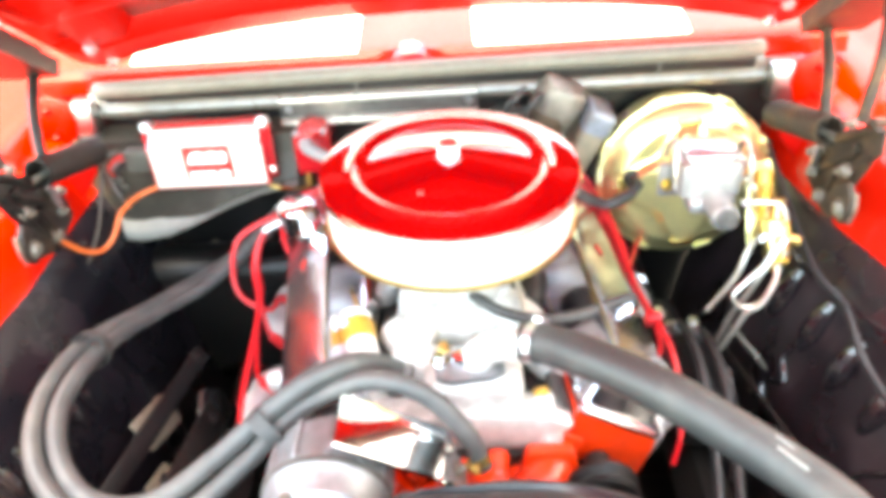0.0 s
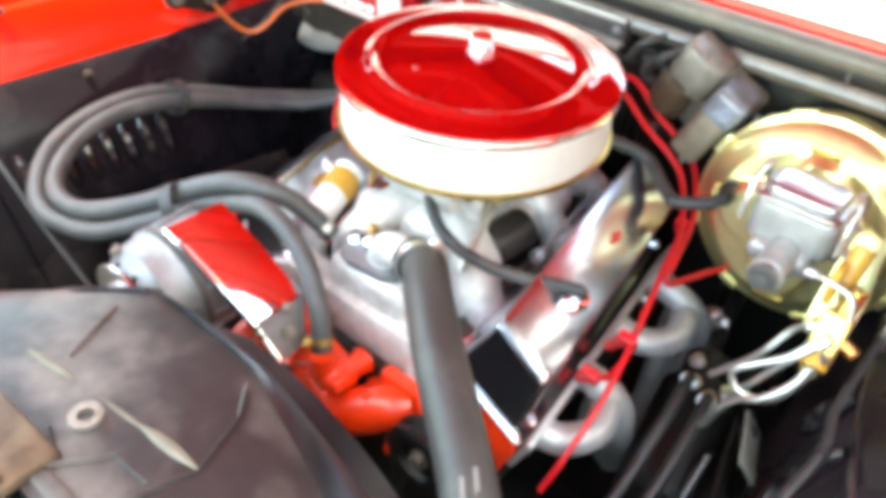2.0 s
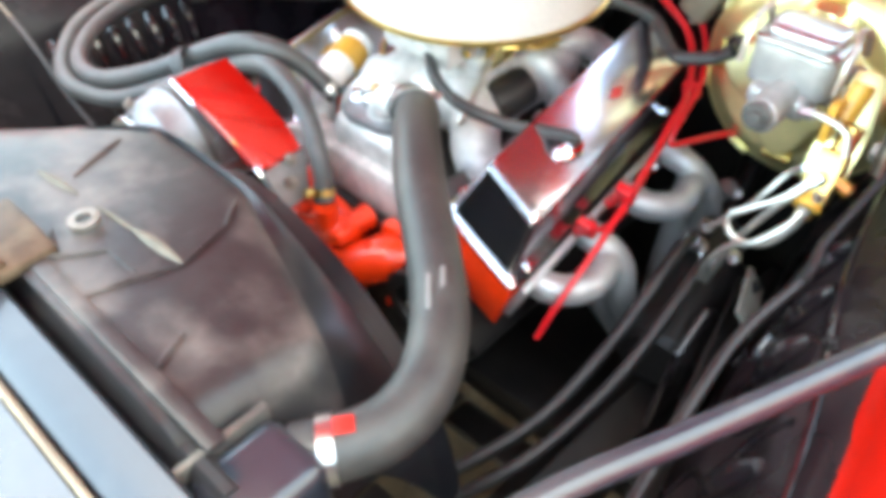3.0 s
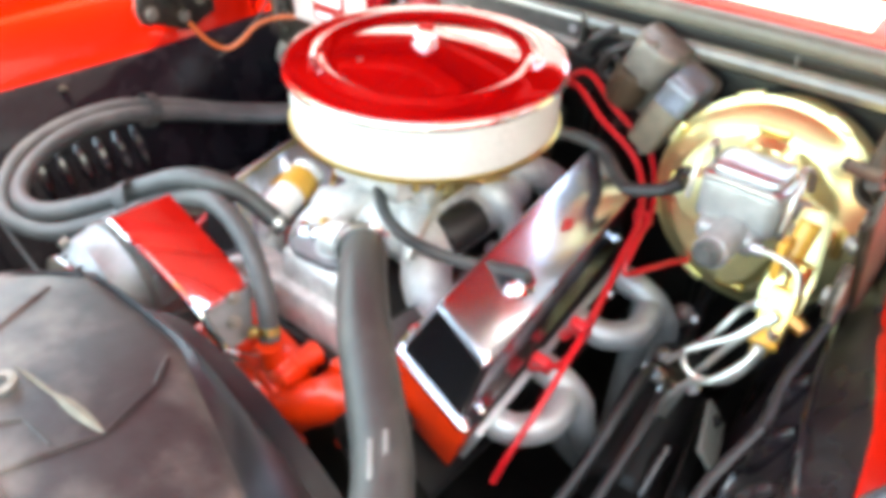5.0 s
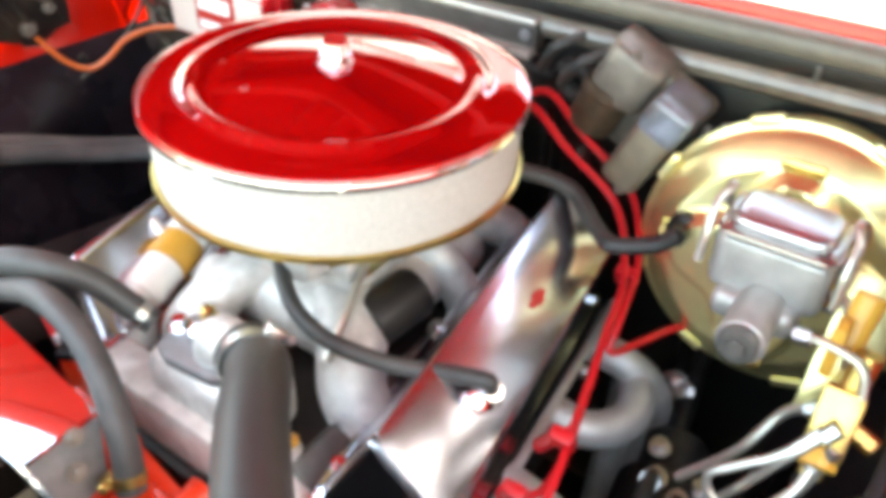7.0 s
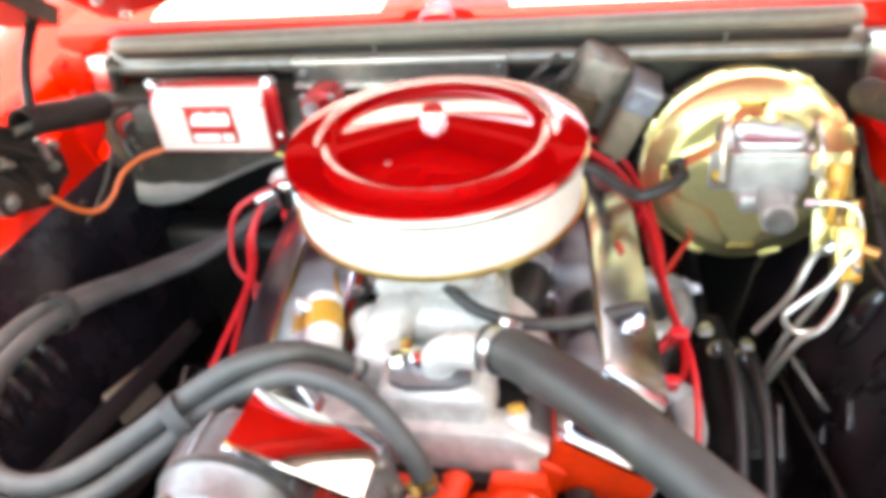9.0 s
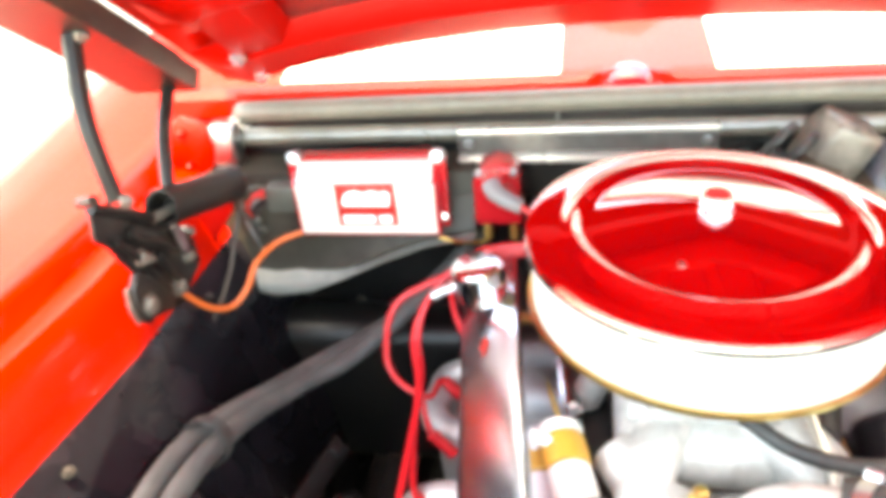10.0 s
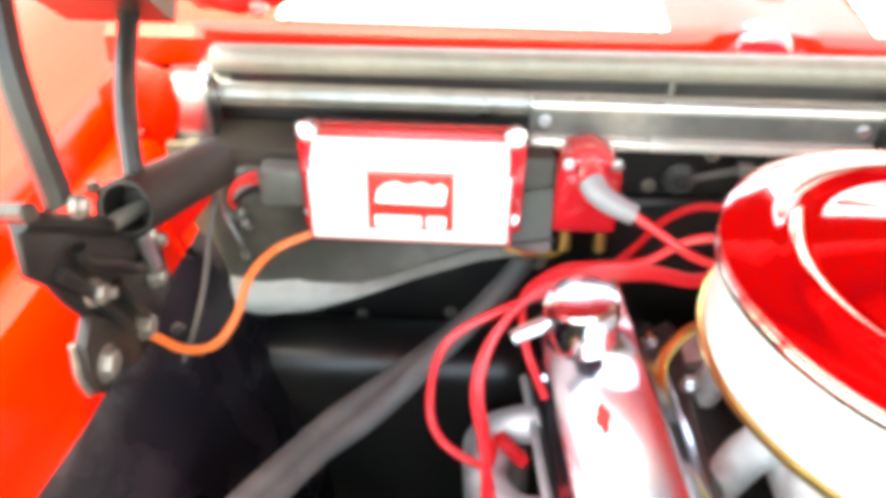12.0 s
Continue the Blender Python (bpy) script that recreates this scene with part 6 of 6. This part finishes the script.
for s in (-1, 1):
    f = fr if s > 0 else thing("frame_rail", "black front frame rail below the inner fender", "frame rail", (-0.40, -0.2, 0.35))
    bm = B()
    tube(bm, [(s * 0.42, 0.30, 0.42), (s * 0.41, 0.10, 0.44), (s * 0.39, -0.2, 0.46), (s * 0.38, -0.7, 0.50)], 0.05, 6)
    part("rail", bm, BLACK, f)
    bm = B()
    prism(bm, [(-0.12, 0.50), (0.08, 0.50), (0.04, 0.60), (-0.02, 0.66), (-0.08, 0.62)], 0.01, axes((s * 0.425, -0.02, 0), (0, 1, 0), (0, 0, 1)), 0.004)
    part("shock_tower", bm, MAROON, f)

# engine cradle below
sf = thing("subframe", "black steel subframe crossmember under the engine", "subframe", (0, -0.2, 0.25))
bm = B()
box(bm, (-0.50, -0.12, 0.26), (0.50, 0.02, 0.33), 0.02)
part("crossmember", bm, BLACK, sf)
# unseen trays, added to keep light from the ground out of the bay
for x0, x1, y0, y1 in ((-0.50, 0.10, -0.518, -0.125), (0.26, 0.50, -0.518, -0.125), (0.104, 0.256, -0.518, -0.35), (0.104, 0.256, -0.19, -0.125)):
    bm = B()
    box(bm, (x0, y0, 0.235), (x1, y1, 0.255), 0.01)
    part("light_block_tray", bm, BLACK, sf)
bm = B()
box(bm, (-0.50, 0.024, 0.24), (0.50, 0.31, 0.27), 0.01)
part("rear_tray", bm, BLACK, sf)
bm = B()
box(bm, (-0.50, -0.72, 0.24), (0.50, -0.52, 0.27), 0.01)
part("front_tray", bm, BLACK, sf)

# wiper motor
wm = thing("wiper_motor", "grimy grey wiper motor and pump on the firewall", "wiper motor", (0.22, 0.28, 0.92))
M = Matrix.Translation((0.205, 0.262, 0.965)) @ Matrix.Rotation(radians(26), 4, "Y")
bm = B()
prism(bm, [(-0.062, -0.012), (-0.052, -0.034), (-0.014, -0.040), (0.006, -0.030), (0.008, 0.03), (-0.062, 0.03)], 0.060, M @ Matrix.Translation((0, 0, -0.010)), 0.008, 3)
box(bm, (-0.065, 0.0, -0.07), (0.066, 0.035, 0.04), 0.01, M)
part("gear_case", bm, WIPER, wm, "pale dusty cast gear case")
bm = B()
prism(bm, [(0.014, -0.048), (0.020, -0.056), (0.054, -0.056), (0.060, -0.048), (0.060, 0.004), (0.014, 0.004)], 0.078, M @ Matrix.Translation((0, 0, -0.072)), 0.006, 3)
cover_ob = part("pump_cover", bm, TANMETAL, wm, "tan dusty pump cover")
# top of the pump cover; the reflected sky's blue is put into its colour
bm = B()
box(bm, (0.013, -0.057, 0.0), (0.061, 0.012, 0.045), 0.009, M, 3)
part("pump_cap", bm, WIPERSKY, wm, "glossy dusty pump cover top, tinted with the sky's blue")
bm = B()
lathe(bm, M @ Vector((-0.034, -0.012, -0.004)), (M.to_3x3() @ Vector((0.10, -0.12, -1))), [(0, 0), (0.030, 0), (0.031, 0.010), (0.028, 0.014), (0.028, 0.044), (0.024, 0.054), (0.012, 0.060), (0, 0.060)], 24)
part("motor_can", bm, CANBROWN, wm, "rust-brown motor can")
bm = B()
tube(bm, [M @ Vector((0.07, -0.01, 0.03)), M @ Vector((0.085, -0.03, 0.0)), M @ Vector((0.075, -0.035, -0.04)), M @ Vector((0.085, -0.02, -0.08))], 0.005, 8)
part("motor_lead", bm, GREYDUST, wm)
bm = B()
lathe(bm, (0.120, 0.285, 0.957), (0, -1, 0.1), [(0.010, 0), (0.022, 0), (0.022, 0.018), (0.016, 0.022), (0.010, 0.020), (0.010, 0)], 18)
part("washer_port", bm, RUBBER, wm)
bm = B()
for dx in (-0.03, 0.0):
    tube(bm, [M @ Vector((-0.06 + dx, -0.01, 0.02)), M @ Vector((-0.075 + dx, -0.03, 0.0)), M @ Vector((-0.08 + dx, -0.02, -0.04))], 0.006, 8)
part("washer_hose", bm, RUBBER, wm)
for p in ((0.045, -0.050, -0.074), (-0.03, -0.03, 0.052), (0.085, -0.01, 0.04)):
    bolt("cover_screw", M @ Vector(p), (0, -0.6, 0.6), cover_ob, 0.004, 0.004, DIRTYSTEEL)

# ignition control box
ib = thing("ignition_box", "glossy red finned ignition control box with white label", "ignition box", (-0.4, 0.23, 0.88))
bm = B()
prism(bm, [(0.195, 0.901), (0.195, 0.977), (0.2215, 1.002), (0.250, 1.002), (0.250, 0.901)], 0.195, axes((-0.495, 0, 0), (0, 1, 0), (0, 0, 1)), 0.002)
part("case", bm, REDCASE, ib)
for x in (-0.494, -0.301):
    bm = B()
    box(bm, (x - 0.009, 0.215, 0.903), (x + 0.010, 0.232, 1.000), 0.003)
    part("mounting_ear", bm, REDCASE, ib)
    for z in (0.918, 1.004):
        bm = B()
        lathe(bm, (x, 0.222, z), (0, -1, 0.4), [(0, -0.012), (0.010, -0.012), (0.010, 0.004), (0.007, 0.008), (0, 0.009)], 16)
        part("mounting_screw", bm, STEEL, ib)
bm = B()
box(bm, (-0.4905, 0.1925, 0.905), (-0.3045, 0.1955, 0.978), 0.001)
part("face_plate", bm, FACE, ib, "pale glossy front plate")
bm = B()
box(bm, (-0.436, 0.1912, 0.9185), (-0.356, 0.1930, 0.9785), 0.001)
panel = part("label_panel", bm, LABEL, ib, "red printed label panel")
bm = B()
prism(bm, [(-0.033, -0.010), (0.031, -0.011), (0.034, 0.006), (0.028, 0.011), (0.020, 0.008), (0.010, 0.012), (-0.002, 0.008), (-0.014, 0.012), (-0.024, 0.009), (-0.030, 0.002)], 0.0012, axes((-0.396, 0.1905, 0.9595), (1, 0, 0), (0, 0, 1)), 0)
part("white_patch", bm, LABELWHITE, panel, "plain white printed shape")
for x0, x1 in ((-0.430, -0.386), (-0.381, -0.363)):
    bm = B()
    box(bm, (x0, 0.1902, 0.922), (x1, 0.1915, 0.934), 0.0005)
    part("white_bar", bm, LABELWHITE, panel, "plain white printed bar")
for k in range(8):
    z = 0.9105 + 0.0092 * k
    for x0, x1 in (((-0.489, -0.440), (-0.352, -0.306)) if 0.912 < z < 0.98 else ((-0.489, -0.306),)):
        bm = B()
        box(bm, (x0, 0.1898, z - 0.0016), (x1, 0.1932, z + 0.0016), 0.0008)
        part("face_fin", bm, FACE, ib)
bm = B()
box(bm, (-0.488, 0.002, 0.0), (-0.307, 0.032, 0.0022), 0.0005, axes((0, 0.1955, 0.9775), (1, 0, 0), (0, 0.725, 0.689)))
part("upper_face", bm, FACE, ib, "pale slanting upper face")
bm = B()
box(bm, (-0.545, 0.212, 0.925), (-0.500, 0.242, 0.965), 0.006)
part("plug_connector", bm, CONN, ib, "dark grey-green wiring connector")
for k, (m, dz) in enumerate(((REDWIRE, 0.012), (GREYBOOT, 0.004), (BLACK, -0.004), (RUBBER, -0.012))):
    bm = B()
    tube(bm, [(-0.540, 0.225, 0.945 + dz), (-0.565, 0.222, 0.935 + dz), (-0.580, 0.23, 0.905 + dz), (-0.578, 0.245, 0.86)], 0.003, 6)
    part("lead_wire", bm, m, ib)

# heater case under the box
hc = thing("heater_case", "dusty grey-black heater case on the firewall", "heater case", (-0.45, 0.27, 0.7))
def lip_z(x):
    """The heater case's lower edge: level beside the fender, then rising to the coil."""
    return float(np.interp(x, [-0.65, -0.60, -0.56, -0.51, -0.46, -0.39, -0.33, -0.26], [0.800, 0.796, 0.788, 0.795, 0.815, 0.848, 0.872, 0.886]))


rows, lip = [], []
for k in range(29):
    x = -0.645 + 0.385 * k / 28
    zb = lip_z(x)
    w = 0.027 * max(0.15, min(1.0, (-0.40 - x) / 0.12))
    rows.append([(x, 0.298, 0.975), (x, 0.255, 0.965), (x, 0.243, 0.925), (x, 0.240, max(zb + 0.055, 0.90)), (x, 0.236, zb + 0.045), (x, 0.226, zb + 0.022), (x, 0.220, zb + 0.010), (x, 0.224, zb), (x, 0.25, zb - 0.006), (x, 0.30, zb - 0.008)])
    lip.append([(x, 0.231, zb + w + 0.004), (x, 0.216, zb + w * 0.7), (x, 0.210, zb + w * 0.35), (x, 0.209, zb + 0.001), (x, 0.214, zb - 0.003), (x, 0.226, zb - 0.002)])
part("case_shell", sheet(B(), rows, 0.003), CASEDARK, hc)
part("bottom_lip", sheet(B(), lip, 0.002), PALELIP, hc, "pale worn lower lip")
bm = B()
box(bm, (-0.62, 0.20, 0.45), (-0.26, 0.30, 0.735), 0.04, seg=4)
part("lower_duct", bm, FIREWALL, hc)

# ignition coil
ic = thing("ignition_coil", "red E-core ignition coil on the firewall", "ignition coil", (-0.225, 0.26, 0.88))
bm = B()
prism(bm, [(-0.032, -0.044), (0.032, -0.044), (0.031, 0.022), (0.020, 0.040), (0.0, 0.045), (-0.020, 0.040), (-0.031, 0.022)], 0.05, axes((-0.228, 0.275, 0.942), (1, 0, 0), (0, 0, 1)), 0.006, 3)
case_ob = part("coil_case", bm, REDCASE, ic)
bm = B()
cyl(bm, (-0.230, 0.225, 0.970), (-0.230, 0.198, 0.972), 0.014, n=18)
part("tower", bm, REDCASE, case_ob)
for x in (-0.244, -0.208):
    bm = B()
    cyl(bm, (x, 0.240, 0.900), (x, 0.234, 0.872), 0.0065, n=12)
    part("terminal", bm, BRASS, ic)
for x in (-0.25, -0.205):
    bolt("coil_screw", (x, 0.223, 0.978), (0, -1, 0), case_ob, 0.004, 0.004)
cl = thing("coil_lead", "red coil lead with a grey angled boot", "wire", (-0.22, 0.2, 0.95))
bm = B()
tube(bm, [(-0.231, 0.200, 0.973), (-0.226, 0.190, 0.968), (-0.212, 0.184, 0.960), (-0.192, 0.178, 0.953)], lambda k: 0.0125 - 0.003 * k, 14)
part("boot", bm, GREYBOOT, cl)
part("insulation", tube(B(), [(-0.195, 0.179, 0.954), (-0.165, 0.168, 0.938), (-0.14, 0.158, 0.925), (-0.105, 0.155, 0.915), (-0.06, 0.175, 0.905), (-0.02, 0.215, 0.90), (0.0, 0.235, 0.905)], 0.0045, 8), REDWIRE, cl)
lead("coil_wire", [(-0.262, 0.105, 0.790), (-0.282, 0.135, 0.828), (-0.286, 0.168, 0.858), (-0.268, 0.184, 0.872), (-0.24, 0.188, 0.885), (-0.18, 0.172, 0.905), (-0.145, 0.165, 0.935), (-0.11, 0.16, 0.945), (-0.06, 0.18, 0.93)], 0.0042, group="coil wires", label="red silicone lead crossing the coil lead")

lead("coil_wire", [(-0.210, 0.178, 0.886), (-0.175, 0.225, 0.884), (-0.139, 0.266, 0.892), (-0.100, 0.275, 0.905), (-0.050, 0.262, 0.905), (0.0, 0.245, 0.900)], 0.0042, group="coil wires", label="red silicone lead rising behind the coil lead")

# loose wires
lead("orange_wire", [(-0.485, 0.205, 0.905), (-0.523, 0.175, 0.902), (-0.542, 0.140, 0.892), (-0.548, 0.110, 0.872), (-0.562, 0.085, 0.860), (-0.578, 0.060, 0.876), (-0.592, 0.035, 0.915)], 0.0038, material=ORANGEWIRE, group="loose wires", label="thin orange wire hanging below the ignition box")
lead("black_wire", [(-0.590, 0.222, 0.93), (-0.596, 0.20, 0.895), (-0.594, 0.16, 0.865), (-0.593, 0.115, 0.846), (-0.598, 0.08, 0.832), (-0.612, 0.062, 0.826)], 0.003, material=RUBBER, group="loose wires", label="thin black wire hanging beside the orange wire")
lead("tan_wire", [(-0.305, 0.20, 0.895), (-0.28, 0.205, 0.885), (-0.255, 0.225, 0.872), (-0.244, 0.24, 0.868)], 0.0025, material=BRASS, group="loose wires", label="thin tan wire between ignition box and coil")
w = thing("gauge_wire", "thin black wire crossing the wheelhouse", "wire", (-0.4, -0.4, 0.83))
part("insulation", tube(B(), [(-0.62, -0.40, 0.875), (-0.50, -0.41, 0.85), (-0.40, -0.42, 0.81), (-0.30, -0.43, 0.79), (-0.2, -0.44, 0.76)], 0.003, 6), RUBBER, w)
lead("fuel_line", [(-0.125, 0.13, 0.868), (-0.143, 0.119, 0.866), (-0.164, 0.098, 0.850), (-0.168, 0.06, 0.838), (-0.163, 0.01, 0.832), (-0.150, -0.03, 0.822), (-0.135, -0.06, 0.80)], 0.006, material=BRASS, group="fuel lines", label="tan coated fuel line beside the carburetor")

# sheet-metal pieces low in the bay
def low_bracket(side, p0, p1, w, label, tone):
    """A folded strap between frame rail and wheelhouse."""
    a, b = Vector(p0), Vector(p1)
    br_ = thing("frame_bracket", label, "bracket", a, "frame brackets")
    bm = B()
    d = (b - a).normalized()
    box(bm, (0, -w / 2, -0.003), ((b - a).length, w / 2, 0.003), 0.002, axes(a, d, d.cross(Vector((1, 0, 0.6))).normalized()))
    part("strap", bm, tone, br_)
    bolt("strap_bolt", a + d * 0.02 + Vector((0, 0, 0.004)), (-side * 0.5, 0, 0.85), br_, 0.007, 0.006, BLACK)
    return br_


low_bracket(1, (0.455, 0.035, 0.672), (0.480, -0.045, 0.668), 0.045, "pale grey metal strap beside the steering box", PALELIP)
low_bracket(1, (0.490, -0.010, 0.570), (0.510, -0.060, 0.560), 0.040, "pale grey folded plate low beside the frame", PALELIP)
low_bracket(-1, (-0.462, -0.070, 0.655), (-0.490, -0.135, 0.655), 0.055, "pale tan metal plate low beside the frame", TANMETAL)
low_bracket(-1, (-0.452, -0.150, 0.600), (-0.470, -0.195, 0.595), 0.035, "small tan folded plate low beside the frame", TANMETAL)
low_bracket(1, (0.440, 0.05, 0.640), (0.520, -0.34, 0.640), 0.030, "black angled strut along the wheelhouse", BLACK)
low_bracket(-1, (-0.430, 0.03, 0.680), (-0.500, -0.33, 0.690), 0.030, "black angled strut along the wheelhouse", BLACK)
low_bracket(-1, (-0.400, -0.05, 0.620), (-0.430, -0.32, 0.640), 0.050, "black angled strut along the wheelhouse", BLACK)

# odds and ends on the firewall
for x, z in ((-0.165, 0.968), (-0.15, 0.905), (-0.09, 0.945), (-0.55, 0.69), (-0.47, 0.705), (-0.36, 0.715), (0.10, 0.92), (0.13, 0.86)):
    bolt("firewall_bolt", (x, 0.296 if x > -0.2 and z < 0.9 else 0.314, z), (0, -1, 0), fw, 0.006, 0.006, DIRTYSTEEL)
for x, z, r in ((-0.120, 0.915, 0.018), (-0.05, 0.935, 0.014), (0.09, 0.95, 0.016)):
    bm = B()
    lathe(bm, (x, 0.316, z), (0, -1, 0), [(0, 0), (r, 0), (r, 0.006), (r * 0.75, 0.012), (r * 0.45, 0.012), (r * 0.4, 0.006), (0, 0.006)], 18)
    part("grommet", bm, RUBBER, fw, "grey rubber grommet")
for k, pts in enumerate(([(-0.120, 0.305, 0.915), (-0.115, 0.280, 0.935), (-0.07, 0.265, 0.955), (-0.03, 0.270, 0.945), (0.0, 0.262, 0.915)],
                         [(-0.05, 0.305, 0.935), (-0.035, 0.285, 0.962), (0.02, 0.272, 0.968), (0.075, 0.280, 0.955), (0.09, 0.305, 0.95)],
                         [(0.09, 0.305, 0.95), (0.115, 0.275, 0.955), (0.14, 0.262, 0.93), (0.150, 0.265, 0.885), (0.135, 0.285, 0.84)])):
    w = thing("firewall_wire", "black taped wire looping across the firewall", "wire", pts[0], "firewall wires")
    part("insulation", tube(B(), pts, 0.0045 - 0.0006 * k, 8), BLACKRUBBER if k else RUBBER, w)
    bm = B()
    c = Vector(pts[2])
    box(bm, (-0.008, -0.006, -0.006), (0.008, 0.006, 0.006), 0.002, Matrix.Translation(c))
    part("tape_wrap", bm, GREYDUST if k == 0 else BLACK, w)
for k, (m, pts) in enumerate(((CONN, [(-0.535, 0.226, 0.955), (-0.552, 0.205, 0.970), (-0.572, 0.20, 0.955), (-0.580, 0.215, 0.92), (-0.565, 0.235, 0.885)]),
                              (LABEL, [(-0.538, 0.222, 0.948), (-0.56, 0.208, 0.952), (-0.574, 0.212, 0.93), (-0.571, 0.235, 0.90)]),
                              (GREYDUST, [(-0.60, 0.255, 0.935), (-0.585, 0.225, 0.905), (-0.57, 0.215, 0.875), (-0.575, 0.235, 0.845)]))):
    w = thing("plug_wire", "thin wire looping behind the ignition box plug", "wire", pts[0], "plug wires")
    part("insulation", tube(B(), pts, 0.0028, 6), m, w)
    bm = B()
    a_, b_ = Vector(pts[-1]), Vector(pts[-2])
    cyl(bm, a_, a_ + (b_ - a_).normalized() * 0.014, 0.0045, n=8)
    part("terminal", bm, DIRTYSTEEL, w)
bm = B()
prism(bm, [(-0.03, -0.02), (0.028, -0.024), (0.036, 0.004), (0.018, 0.024), (-0.026, 0.018)], 0.004, axes((-0.575, 0.252, 0.905), (1, 0.1, 0), (0, 0.1, 1)), 0.001)
hb = thing("harness_clip", "dusty metal clip plate holding wires beside the heater case", "clip", (-0.575, 0.25, 0.89))
part("plate", bm, GREYDUST, hb)
bolt("clip_screw", (-0.585, 0.247, 0.915), (0, -1, 0), hb, 0.004, 0.004, DIRTYSTEEL)
bolt("clip_screw", (-0.560, 0.247, 0.895), (0, -1, 0), hb, 0.004, 0.004, DIRTYSTEEL)

# dry earth under the radiator
bm = B()
bmesh.ops.create_grid(bm, x_segments=40, y_segments=40, size=0.9, matrix=Matrix.Translation((0.0, -0.3, 0.012)))
for v in bm.verts:
    e = max(abs(v.co.x), abs(v.co.y + 0.3)) / 0.9
    v.co.z += 0.02 * noise.noise(v.co * 9) * (1 - e ** 4) - 0.02 * e ** 4 + 0.006 * noise.noise(v.co * 40)
solo("dry_earth", bm, BROWN, "loose brown earth under the front of the car", "earth", kind="stuff")
